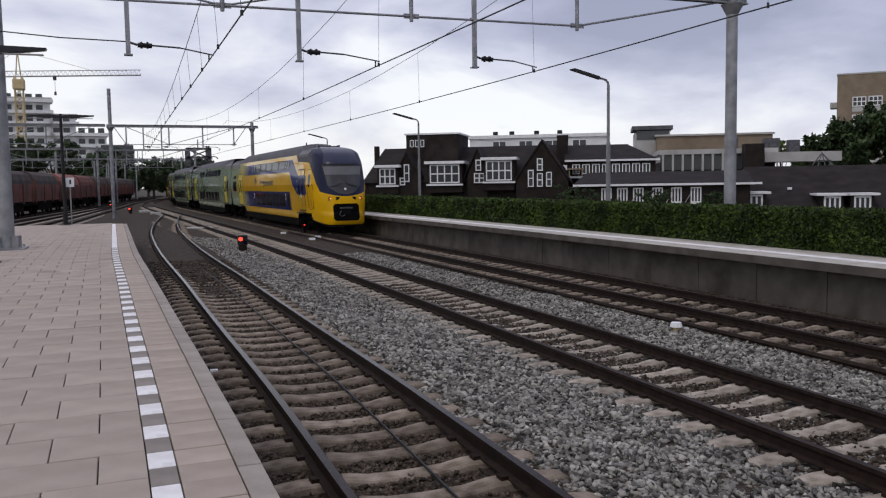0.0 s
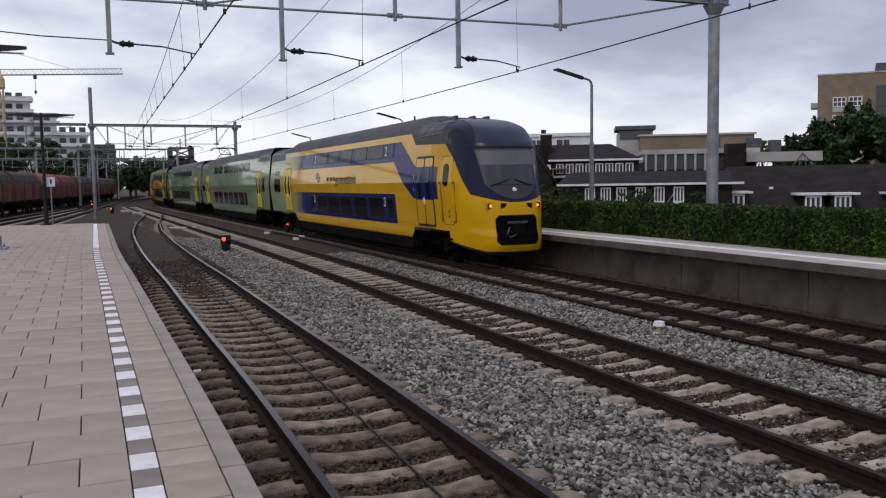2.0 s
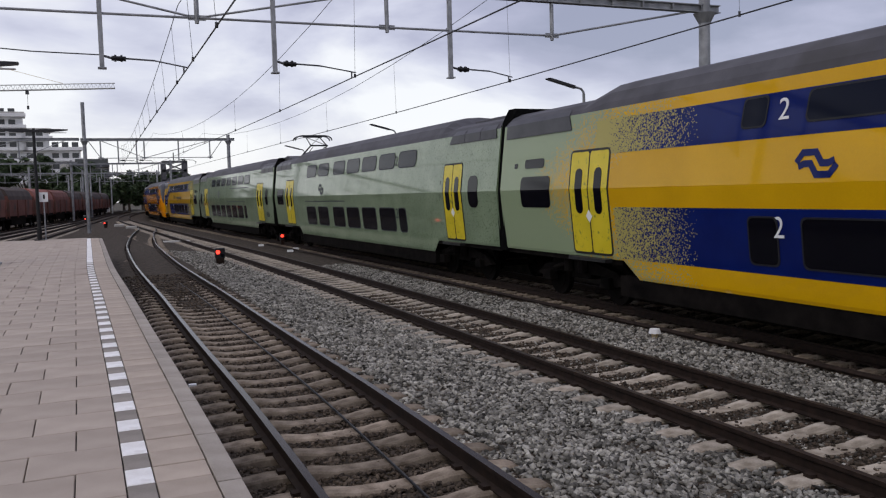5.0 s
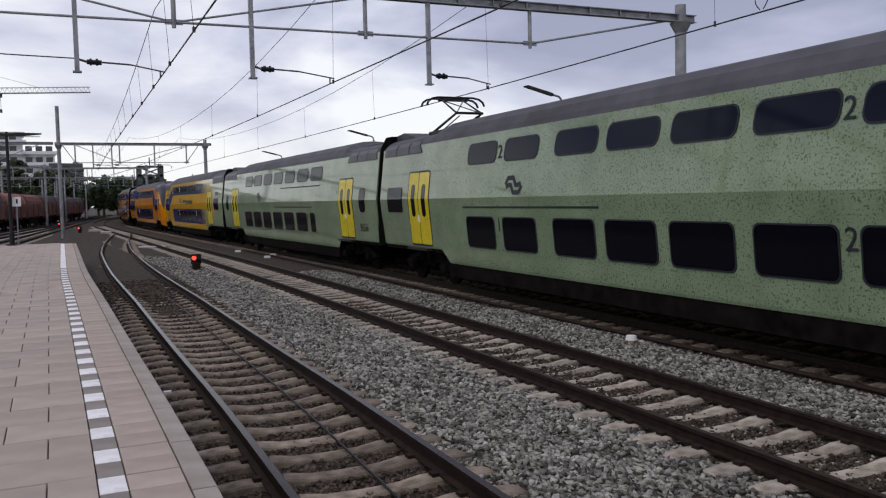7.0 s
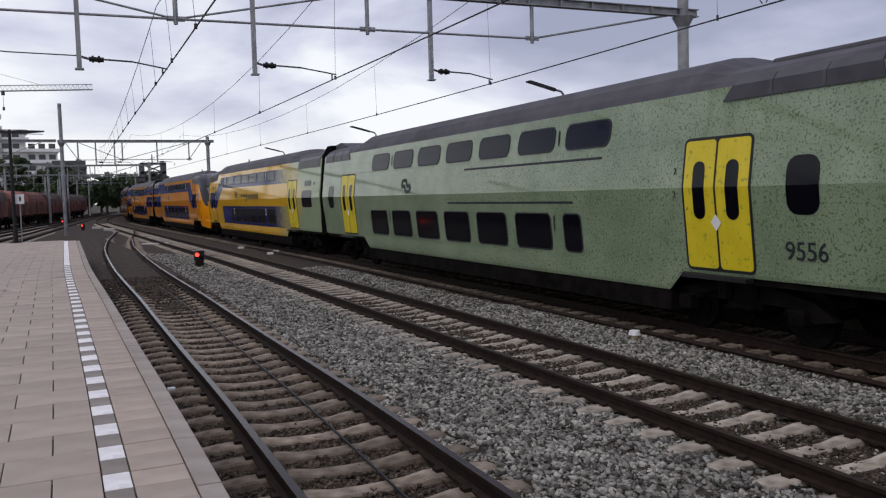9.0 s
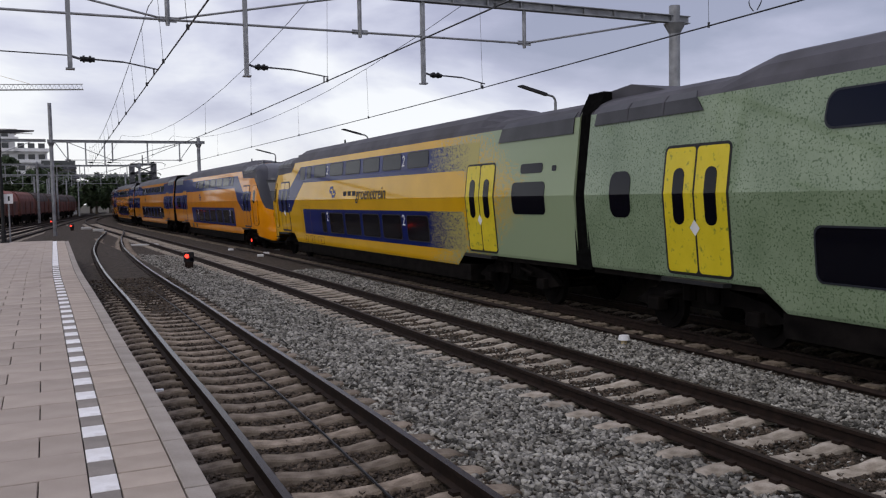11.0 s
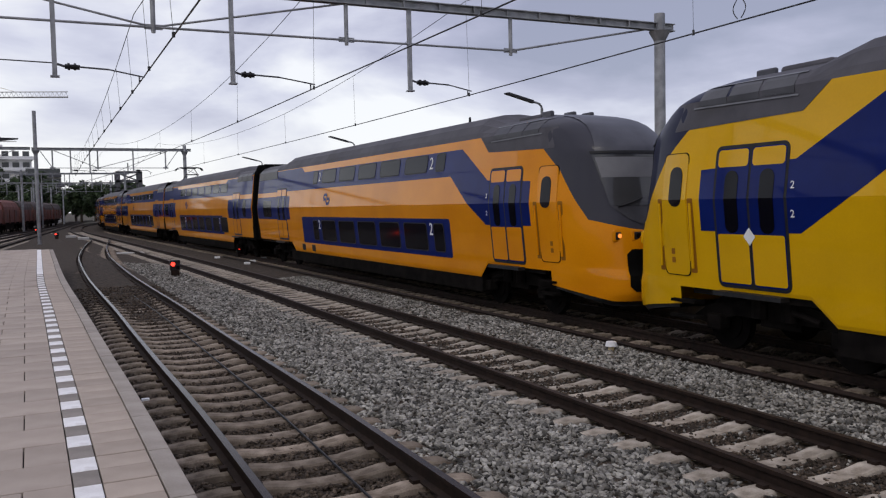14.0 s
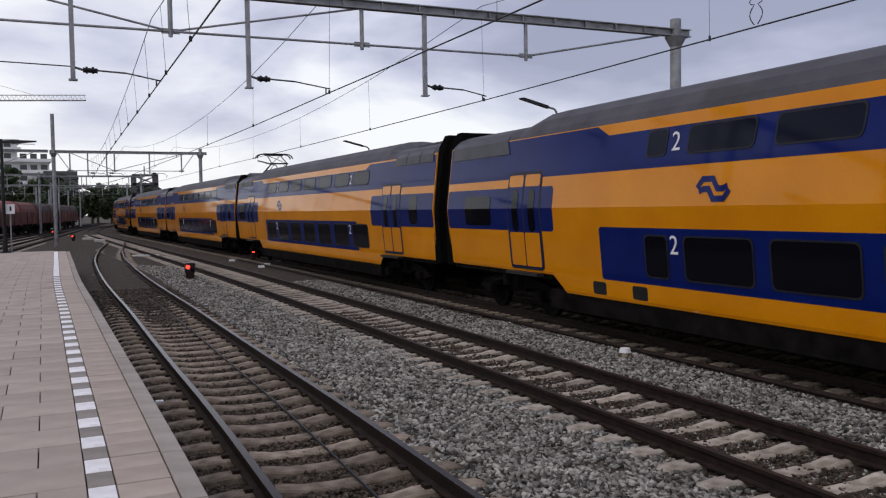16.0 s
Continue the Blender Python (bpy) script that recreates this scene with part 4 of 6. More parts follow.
def rounded(x0, x1, z0, z1, r=0.1, lean=0.0, n=4):
    """A rounded rectangle in (x, z); lean shifts its top along x."""
    pts = []
    for cx, cz, a0 in ((x1 - r, z1 - r, 0), (x0 + r, z1 - r, 90), (x0 + r, z0 + r, 180), (x1 - r, z0 + r, 270)):
        for i in range(n + 1):
            a = radians(a0 + 90 * i / n)
            x, z = cx + r * math.cos(a), cz + r * math.sin(a)
            pts.append((x + lean * (z - z0) / (z1 - z0), z))
    return pts


def ring_poly(outline, w, side, lift=0.004, depth=0.012, hw=None):
    """A frame round an outline, w wide."""
    cx = sum(p[0] for p in outline) / len(outline)
    cz = sum(p[1] for p in outline) / len(outline)
    hx = max(abs(p[0] - cx) for p in outline)
    hz = max(abs(p[1] - cz) for p in outline)
    outer = [(cx + (x - cx) * (hx + w) / hx, cz + (z - cz) * (hz + w) / hz) for x, z in outline]
    bm = bmesh.new()
    k = len(outline)
    for lay in (lift, lift + depth):
        for pts in (outline, outer):
            for x, z in pts:
                bm.verts.new((x, side * ((hw(x, z) if hw else half_width(z)) + lay), z))
    bm.verts.ensure_lookup_table()
    v = bm.verts
    for i in range(k):
        j = (i + 1) % k
        bm.faces.new((v[2 * k + i], v[2 * k + j], v[3 * k + j], v[3 * k + i]))
        bm.faces.new((v[k + i], v[k + j], v[3 * k + j], v[3 * k + i]))
        bm.faces.new((v[i], v[j], v[2 * k + j], v[2 * k + i]))
    bmesh.ops.recalc_face_normals(bm, faces=bm.faces[:])
    return bm


GLYPHS = {}


def glyph_mesh(text, size, mat):
    key = (text, size, mat.name)
    if key not in GLYPHS:
        cu = bpy.data.curves.new("lettering", "FONT")
        cu.body, cu.size, cu.extrude, cu.align_x, cu.align_y = text, size, 0.003, "CENTER", "CENTER"
        ob = bpy.data.objects.new("lettering", cu)
        me = bpy.data.meshes.new_from_object(ob)
        bpy.data.objects.remove(ob)
        me.materials.clear()
        me.materials.append(mat)
        GLYPHS[key] = me
    return GLYPHS[key]


def lettering(text, size, mat, x, z, side, parent):
    o = new("lettering", glyph_mesh(text, size, mat))
    o.parent = parent
    tilt = -3.2 if z < CREASE else math.degrees(math.atan(0.19 / 1.63))
    if side < 0:
        o.matrix_basis = pose(x, -half_width(z) - 0.014, z, 90 - tilt, 0, 0)
    else:
        o.matrix_basis = pose(x, half_width(z) + 0.014, z, 90 - tilt, 0, 180)
    return o


def emblem(x, z, w, side, mat, parent):
    """The operator's mark as two interlocked bent bars."""
    h = w * 0.44
    d = 1 if side < 0 else -1
    for s in (1, -1):
        pts = [Vector((d * s * xa * w, s * za * h)) for xa, za in ((-0.5, 0.06), (-0.34, 0.5), (-0.02, 0.5), (0.14, 0.0), (0.3, 0.0), (0.44, 0.12))]
        bm = bmesh.new()
        last = None
        for i, p in enumerate(pts):
            ta = (p - pts[i - 1]).normalized() if i else (pts[1] - p).normalized()
            tb = (pts[i + 1] - p).normalized() if i < 5 else ta
            n = Vector((-ta.y - tb.y, ta.x + tb.x)).normalized()
            n = n * 0.068 * w / max(0.5, n.dot(Vector((-ta.y, ta.x))))
            pair = [bm.verts.new((x + q.x, side * (half_width(z + q.y) + 0.009), z + q.y)) for q in (p - n, p + n)]
            if last:
                bm.faces.new((last[0], pair[0], pair[1], last[1]))
            last = pair
        bmesh.ops.recalc_face_normals(bm, faces=bm.faces[:])
        part("emblem", bm, mat, parent, "bent-bar operator mark")


def under_parts(car, L, cab):
    """Bogies, underframe, bellows."""
    H_ = L / 2
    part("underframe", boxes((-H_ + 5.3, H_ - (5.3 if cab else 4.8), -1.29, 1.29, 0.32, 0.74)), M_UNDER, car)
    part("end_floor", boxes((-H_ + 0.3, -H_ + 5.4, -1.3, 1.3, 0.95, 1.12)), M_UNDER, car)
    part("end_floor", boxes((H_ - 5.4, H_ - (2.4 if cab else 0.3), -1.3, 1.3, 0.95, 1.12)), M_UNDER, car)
    for x in (-H_ + 3.3, H_ - (4.0 if cab else 3.3)):
        bm = bmesh.new()
        for sd in (-1, 1):
            prism(bm, [(x - 1.9, 0.5), (x - 1.5, 0.42), (x - 0.9, 0.62), (x + 0.9, 0.62), (x + 1.5, 0.42), (x + 1.9, 0.5), (x + 1.5, 0.75), (x + 0.5, 0.92), (x - 0.5, 0.92), (x - 1.5, 0.75)], sd * 1.0 - 0.07, sd * 1.0 + 0.07)
            for dx in (-1.25, 1.25):
                box(bm, x + dx - 0.16, x + dx + 0.16, sd * 1.08 - 0.12, sd * 1.08 + 0.12, 0.36, 0.62, bev=0.03)
            rod(bm, (x - 0.3, sd * 1.12, 0.65), (x - 0.3, sd * 1.12, 1.0), 0.13)
            rod(bm, (x + 0.3, sd * 1.12, 0.65), (x + 0.3, sd * 1.12, 1.0), 0.13)
            rod(bm, (x - 0.9, sd * 1.16, 0.7), (x - 0.2, sd * 1.16, 0.86), 0.05)
        box(bm, x - 0.4, x + 0.4, -1.0, 1.0, 0.5, 0.9)
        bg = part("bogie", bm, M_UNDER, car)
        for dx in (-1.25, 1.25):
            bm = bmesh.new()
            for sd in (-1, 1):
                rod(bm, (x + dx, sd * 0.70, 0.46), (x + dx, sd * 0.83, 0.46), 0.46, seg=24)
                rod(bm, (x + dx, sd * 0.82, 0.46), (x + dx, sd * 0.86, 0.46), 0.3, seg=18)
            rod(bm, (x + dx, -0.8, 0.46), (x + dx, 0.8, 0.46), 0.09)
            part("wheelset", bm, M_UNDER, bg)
    for x0 in (-H_ - 0.02,) if cab else (-H_ - 0.02, H_ - 0.30):
        bm, last = bmesh.new(), None
        for k in range(9):                 # pleats
            n = 0.0 if k % 2 else 0.035
            ring = [bm.verts.new((x0 + 0.04 * k, y, z)) for y, z in ((-1.40 + n, 1.0), (1.40 - n, 1.0), (1.47 - n, 2.5), (1.3 - n, 4.2 - n), (1.05 - n, 4.66 - n), (-1.05 + n, 4.66 - n), (-1.3 + n, 4.2 - n), (-1.47 + n, 2.5))]
            for i in range(8) if last else ():
                bm.faces.new((last[i], last[(i + 1) % 8], ring[(i + 1) % 8], ring[i]))
            if k in (0, 8):
                bm.faces.new(ring)
            last = ring
        bmesh.ops.recalc_face_normals(bm, faces=bm.faces[:])
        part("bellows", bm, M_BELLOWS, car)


WELL = 0.62                                 # the roof lies lower over the vestibules


def well_width(x, z):
    return half_width(EAVE + (z - EAVE) / WELL if z > EAVE else z)


def body_mesh(L, cab, mats):
    """The lofted shell: side sheets, roof; over the bogies it is cut higher."""
    H_ = L / 2
    secs = [(-H_ + 0.22, 1.06, WELL), (-H_ + 3.9, 1.06, WELL), (-H_ + 4.75, 1.06, 1), (-H_ + (5.5 if cab else 4.9), 1.06, 1), (-H_ + (6.0 if cab else 5.4), 0.70, 1)]
    secs += [(H_ - 5.5, 0.70, 1), (H_ - 5.32, 0.70, 0.91), (H_ - 4.9, 1.06, 0.70), (H_ - 4.7, 1.06, 0.6), (H_ - 3.38, 1.06, 0.6)] if cab else [(H_ - 4.8, 0.70, 1), (H_ - 4.4, 1.06, 1), (H_ - 4.1, 1.06, 1), (H_ - 3.55, 1.06, WELL), (H_ - 0.22, 1.06, WELL)]
    bm = bmesh.new()
    rings = []
    for x, zb, drop in secs:
        half = [(zb, half_width(zb + 0.06) - 0.02), (zb + 0.06, half_width(zb + 0.06))] + [(EAVE + (z - EAVE) * drop if z > EAVE else z, w) for z, w in SECTION[2:]]
        rings.append([bm.verts.new((x, -w, z)) for z, w in half] + [bm.verts.new((x, w, z)) for z, w in half[-2::-1]])
    k = len(rings[0])
    for a, b in zip(rings, rings[1:]):
        for i in range(k - 1):
            f = bm.faces.new((a[i], b[i], b[i + 1], a[i + 1]))
            f.material_index = 1 if 3 <= i <= k - 5 else 0
    bm.faces.new(rings[0])
    bm.faces.new(rings[-1][::-1])
    bmesh.ops.recalc_face_normals(bm, faces=bm.faces[:])
    return mesh_of("body", bm, mats)


def nose_point(z, k, H_, reach=3.40):
    """k 0 at the middle of the front, 1 at the side (reach metres back), in object space."""
    u0 = nose_u(z)
    u = u0 + (reach - u0) * k ** 2.2
    return H_ - u, cab_width(u, z)


def nose_at(y, z, H_):
    """x of the front at the side distance y."""
    w = cab_section(1.0, z)
    k = 1 - (1 - min(1.0, abs(y) / w) ** 2.6) ** (1 / 4)
    u0 = nose_u(z)
    return H_ - (u0 + (3.4 - u0) * k)


def nose_mesh(L, mats, z_levels, reach=3.40):
    H_ = L / 2
    bm = bmesh.new()
    rows_n = []
    N = 26
    for z in z_levels:
        r = []
        for i in range(-N, N + 1):
            x, y = nose_point(z, abs(i) / N, H_, reach)
            r.append(bm.verts.new((x, y if i > 0 else -y, z)))
        rows_n.append(r)
    for a, b in zip(rows_n, rows_n[1:]):
        for i in range(2 * N):
            bm.faces.new((a[i], a[i + 1], b[i + 1], b[i])).smooth = True
    bmesh.ops.remove_doubles(bm, verts=bm.verts[:], dist=0.0005)
    bmesh.ops.recalc_face_normals(bm, faces=bm.faces[:])
    return mesh_of("front", bm, mats)


def two_tone(name, base, dark, H_):
    """Cab front paint: the dark mask lies above a line that falls towards the nose."""
    m = base.copy()
    m.name = name
    n, l = m.node_tree.nodes, m.node_tree.links
    p = n["Principled BSDF"]
    src = p.inputs["Base Color"].links[0].from_socket
    sx = n.new("ShaderNodeSeparateXYZ")
    l.new(n.new("ShaderNodeTexCoord").outputs["Object"], sx.inputs[0])

    def calc(op, a, b):
        q = n.new("ShaderNodeMath")
        q.operation = op
        for i, v in enumerate((a, b)):
            if isinstance(v, (int, float)):
                q.inputs[i].default_value = v
            else:
                l.new(v, q.inputs[i])
        return q.outputs[0]

    u = calc("SUBTRACT", H_, sx.outputs["X"])
    far = calc("SUBTRACT", u, 1.74)
    flank = calc("ADD", calc("MINIMUM", calc("MULTIPLY", far, 0.8), calc("MULTIPLY", far, 1.4)), 3.22)
    bow = calc("ADD", calc("MULTIPLY", calc("POWER", calc("ABSOLUTE", sx.outputs["Y"], 0.0), 2.0), 0.17), 1.93)
    line = calc("MINIMUM", calc("MAXIMUM", flank, bow), 3.80)
    f = calc("GREATER_THAN", sx.outputs["Z"], line)
    mx = n.new("ShaderNodeMixRGB")
    mx.inputs[2].default_value = dark
    l.new(f, mx.inputs[0])
    l.new(src, mx.inputs[1])
    l.new(mx.outputs[0], p.inputs["Base Color"])
    return m


def windows_row(car, side, xs, z0, z1, w, glass, lean, frame_mat, r):
    for x in xs:
        o = rounded(x - w / 2, x + w / 2, z0, z1, r, lean)
        wd = part("window", side_poly(o, side, 0.010, 0.004), glass, car)
        part("window_frame", ring_poly(o, 0.03, side), frame_mat, wd)


def door_pair(car, side, x0, x1, mat, z0=1.17, z1=3.33, upper=None, sticker=False):
    """Two sliding leaves with tall narrow windows, a black seal round them."""
    xm = (x0 + x1) / 2
    part("door_seal", side_poly(rounded(x0 - 0.05, x1 + 0.05, z0 - 0.05, z1 + 0.05, 0.12), side, 0.006, 0.002), M_BLACK, car)
    for a, b in ((x0, xm - 0.025), (xm + 0.025, x1)):
        d = part("door", side_poly(rounded(a, b, z0, z1, 0.07), side, 0.012), mat, car)
        c = (a + b) / 2
        part("window", side_poly(rounded(c - 0.14, c + 0.14, 2.0, 2.98, 0.13), side, 0.008, 0.012), M_GLASS, d)
        if upper:
            part("upper_panel", side_poly(rounded(a + 0.02, b - 0.02, 3.04, z1 - 0.02, 0.06), side, 0.004, 0.012), upper, d)
    if sticker:
        part("sticker", side_poly([(xm - 0.12, 1.95), (xm, 1.81), (xm + 0.12, 1.95), (xm, 2.09)], side, 0.003, 0.026), M_WHITE, car, "white diamond sticker")
    part("step", boxes((x0, x1, min(side * 1.38, side * 1.56), max(side * 1.38, side * 1.56), 1.0, 1.07)), M_BLACK, car)


def cab_car(label, yellow, blue, mask, L, cls, url, fade):
    car = thing("train_car", label, "train car")
    H_ = L / 2
    U = lambda u: H_ - u
    CW = cab_side(H_)
    mask_mat = M_MASK_BLUE if fade else M_MASK_GREY
    body = new("body", body_mesh(L, True, [yellow, M_ROOF_GREY]))
    body.parent = car
    levels = [1.05 + (4.56 - 1.05) * i / 46 for i in range(47)]
    paint = two_tone("cab_front_paint", yellow, mask, H_)
    paint.node_tree.nodes["Principled BSDF"].inputs["Coat Weight"].default_value = 0.35
    front = new("front", nose_mesh(L, [paint], levels))
    front.parent = car
    for name, mat, lo, hi, out in (("front_skirt", yellow, 0.0, 1.0, 0.0), ("lip", M_BLACK, -0.16, 0.02, -0.03)):
        bm = bmesh.new()
        rows_s = []
        for r in range(9):
            q = []
            for i in range(-24, 25):
                k = abs(i) / 24
                zb = 0.50 + 0.24 * max(0.0, k - 0.45) / 0.55
                z = zb + (1.17 - zb) * (lo + (hi - lo) * r / 8)
                zz = max(0.42, z)
                u0 = nose_u(zz)
                ue = 2.02 if name == "lip" else 2.12
                u = u0 + (ue - u0) * k ** 2.2
                x, y = H_ - u + out * (1 - k), cab_width(u, zz) + 0.003 + out
                q.append(bm.verts.new((x, math.copysign(y, i) if i else 0.0, z)))
            rows_s.append(q)
        for a, b in zip(rows_s, rows_s[1:]):
            for i in range(48):
                bm.faces.new((a[i], a[i + 1], b[i + 1], b[i])).smooth = True
        bmesh.ops.recalc_face_normals(bm, faces=bm.faces[:])
        part(name, bm, mat, car)
    under_parts(car, L, True)

    def face_panel(name, mat, z0, z1, y0, y1, lift, label="", parent=None, n=16, m=10, dip=0.0):
        """A panel laid on the front, y0 wide to either side at its foot and y1 at its top."""
        bm = bmesh.new()
        g = []
        for r in range(m + 1):
            q = []
            for c in range(-n, n + 1):
                f = c / n
                z = z0 + (z1 - z0) * r / m + dip * f * f * (1 - r / m)
                y = f * (y0 + (y1 - y0) * r / m)
                q.append(bm.verts.new((nose_at(y, z, H_) + lift, y, z + lift * 0.3)))
            g.append(q)
        for a, b in zip(g, g[1:]):
            for c in range(2 * n):
                bm.faces.new((a[c], a[c + 1], b[c + 1], b[c])).smooth = True
        bmesh.ops.recalc_face_normals(bm, faces=bm.faces[:])
        return part(name, bm, mat, parent or car, label)

    screen = face_panel("windscreen", M_SCREEN, 2.44, 3.50, 0.84, 1.04, 0.016, "wide grey windscreen")
    face_panel("sun_blind", M_BLIND, 3.02, 3.44, 0.93, 1.00, 0.022, parent=screen, m=3)
    face_panel("lower_panel", M_PANEL_GREY, 2.02, 2.43, 0.55, 0.83, 0.014, dip=0.16, m=6)
    face_panel("visor", M_BLACK, 3.51, 3.56, 1.06, 1.07, 0.05, m=2)
    face_panel("hood", mask_mat, 3.57, 4.50, 0.99, 0.74, 0.022, "smooth dark hood above the windscreen", m=14)
    for y in (-0.62, 0.0, 0.5):
        part("hood_fin", boxes((U(3.45), U(3.05), y - 0.05, y + 0.05, 4.46, 4.64), bev=0.03), M_MASK_GREY, car)
    for ya, yb in ((0.05, 0.62), (-0.15, -0.72)):
        pts = [(nose_at(y, z, H_) + 0.05, y, z) for y, z in ((yb, 2.42), ((ya + yb) / 2, 2.50), (ya, 2.60))]
        part("wiper", line_mesh(pts, 0.016, 6), M_BLACK, car)
    # lamps, shade sheet of the coupler opening
    for sd in (-1, 1):
        for yy, mat in ((0.78, M_ORANGE), (0.42, M_GLASS)):
            x = nose_at(yy, 1.83, H_)
            l_ = part("lamp_housing", boxes((x - 0.08, x + 0.012, sd * yy - 0.12, sd * yy + 0.12, 1.73, 1.93), bev=0.04), M_BLACK, car)
            part("lamp_rim", boxes((x - 0.09, x + 0.004, sd * yy - 0.15, sd * yy + 0.15, 1.70, 1.96), bev=0.05), yellow, l_)
            part("lamp", rods(((x - 0.01, sd * yy, 1.83), (x + 0.022, sd * yy, 1.83), 0.045), seg=14), mat, l_)
    x = nose_at(0.0, 2.30, H_)
    part("top_lamp", rods(((x - 0.05, 0, 2.31), (x + 0.04, 0, 2.29), 0.062), seg=16), M_HEADLIGHT, car, "round head lamp")
    # no hole is cut: a black sheet on the nose paints the opening's shade
    bm = bmesh.new()
    g = []
    for i in range(9):
        z = 0.70 + 0.86 * i / 8
        w_ = 0.68 if 0 < i < 8 else 0.58
        g.append([bm.verts.new((nose_at(w_ * k / 8, z, H_) + 0.014, w_ * k / 8, z)) for k in range(-8, 9)])
    for a, b in zip(g, g[1:]):
        for k in range(16):
            bm.faces.new((a[k], a[k + 1], b[k + 1], b[k]))
    bmesh.ops.recalc_face_normals(bm, faces=bm.faces[:])
    part("coupler_opening_shade", bm, M_HOLE_SHADE, car, "black sheet painted as the shade in the coupler opening")
    part("coupler", boxes((H_ - 0.6, H_ - 0.12, -0.17, 0.17, 0.98, 1.28), bev=0.03), M_UNDER, car)
    part("coupler_guide", boxes((H_ - 0.5, H_ - 0.20, -0.36, 0.3, 1.3, 1.38), bev=0.02), M_STEEL_D, car)
    part("brake_hose", line_mesh([(H_ - 0.22, -0.3, 1.2), (H_ - 0.12, -0.42, 1.02), (H_ - 0.12, -0.3, 0.92), (H_ - 0.15, -0.12, 1.0)], 0.025, 6), M_STEEL_D, car)
    # side livery
    for sd in (-1, 1):
        up = [(U(H_ * 2 - 0.25), 3.22), (U(6.72), 3.27), (U(5.76), 2.60), (U(4.8), 2.02), (U(2.75), 2.02), (U(2.75), 3.02), (U(4.7), 3.10), (U(6.15), 3.95), (U(19.9), 3.95), (U(20.3), 4.15), (U(H_ * 2 - 0.25), 4.15)]
        if fade:
            up = [(U(L - 4.6), 3.24)] + up[1:9] + [(U(L - 4.6), 3.95)]
        part("blue_band", side_poly(up, sd, 0.003, 0.002, CW), blue, car)
        lo = rounded(U(L - (5.35 if fade else 7.4)), U((6.55 if sd < 0 else 6.75) if fade else 6.75), 1.10, 2.15, 0.08)
        part("blue_band", side_poly(lo, sd, 0.003, 0.001), blue, car)
        if not fade:
            part("blue_band", side_poly(rounded(U(L - 0.25), U(L - 5.7), 2.02, 3.02, 0.1), sd, 0.003, 0.001), blue, car)
        roof = [(U(1.98), 3.70), (U(4.75), 3.78), (U(5.2), 4.17), (U(1.98), 4.17)]
        part("roof_flank", side_poly(roof, sd, 0.003, 0.004, CW), M_ROOF_GREY, car)
        for a in (2.6, 3.28, 3.96):
            pane = [(U(a), 4.08), (U(a + 0.62), 4.06), (U(a + 0.54), 4.35), (U(a - 0.08), 4.37)]
            part("roof_window", side_poly(pane, sd, 0.006, 0.010, CW), M_PANEL_GREY, car)
        for za, zb in ((4.39, 4.36), (4.04, 4.01)):
            part("roof_window_rim", side_poly([(U(2.45), za), (U(4.65), zb), (U(4.65), zb + 0.025), (U(2.45), za + 0.025)], sd, 0.012, 0.010, CW), M_TRIM_GREY, car)
        door_pair(car, sd, U(4.53), U(3.13), blue, upper=yellow, sticker=fade)
        part("door_foot", side_poly(rounded(U(4.51), U(3.87), 1.2, 1.98, 0.04), sd, 0.003, 0.013), yellow, car)
        part("door_foot", side_poly(rounded(U(3.80), U(3.15), 1.2, 1.98, 0.04), sd, 0.003, 0.013), yellow, car)
        o = rounded(U(2.42), U(1.76), 1.25, 3.32, 0.1)
        dr = part("cab_door", side_poly(o, sd, 0.008, 0.002, CW), yellow, car)
        part("door_line", ring_poly(o, 0.015, sd, 0.002, 0.01, CW), M_UNDER, dr)
        part("window", side_poly(rounded(U(2.30), U(1.96), 2.42, 3.10, 0.15), sd, 0.01, 0.008, CW), M_GLASS, dr)
        for u in (1.66, 2.52):
            # flat sheet, its darker yellow paints the shade of a slot behind the rail
            part("rail_slot_shade", side_poly(rounded(U(u + 0.07), U(u - 0.07), 1.30, 2.56, 0.03), sd, 0.003, 0.002, CW), M_SLOT, car)
            part("grab_rail", rods(((U(u), sd * (cab_width(u, 1.5) + 0.02), 1.38), (U(u), sd * (cab_width(u, 2.4) + 0.02), 2.48), 0.026)), yellow, car)
        for zz in (1.45, 1.60):
            part("latch", side_poly(rounded(U(2.05), U(1.96), zz, zz + 0.10, 0.02), sd, 0.006, 0.010, CW), M_SLOT, dr)
        part("foot_step", boxes((U(2.55), U(1.95), min(sd * 1.2, sd * 1.42), max(sd * 1.2, sd * 1.42), 0.52, 0.57), (U(2.55), U(1.95), min(sd * 1.2, sd * 1.42), max(sd * 1.2, sd * 1.42), 0.78, 0.83)), M_UNDER, car)
        near = ([8.7, 10.6, 12.5, 14.35, 16.15] if fade else [9.0, 10.95, 12.9, 14.85, 16.8]) if sd < 0 else [11.12, 12.98, 14.84, 16.7, 18.75]
        windows_row(car, sd, [U(q) for q in near], 1.26, 2.0, 1.56, M_GLASS, 0, M_BLACK, 0.1)
        if sd > 0:
            windows_row(car, sd, [U(9.56)], 1.26, 2.0, 0.5, M_GLASS, 0, M_BLACK, 0.1)
        else:
            windows_row(car, sd, [U(7.08), U(17.75)] if fade else [U(7.45), U(18.35)], 1.26, 2.0, 0.6, M_GLASS, 0, M_BLACK, 0.1)
        windows_row(car, sd, [U(q) for q in ([] if sd < 0 else [9.05]) + near], 3.46, 3.9, 1.5, M_GLASS_UP, 0.05, M_BLACK, 0.1)
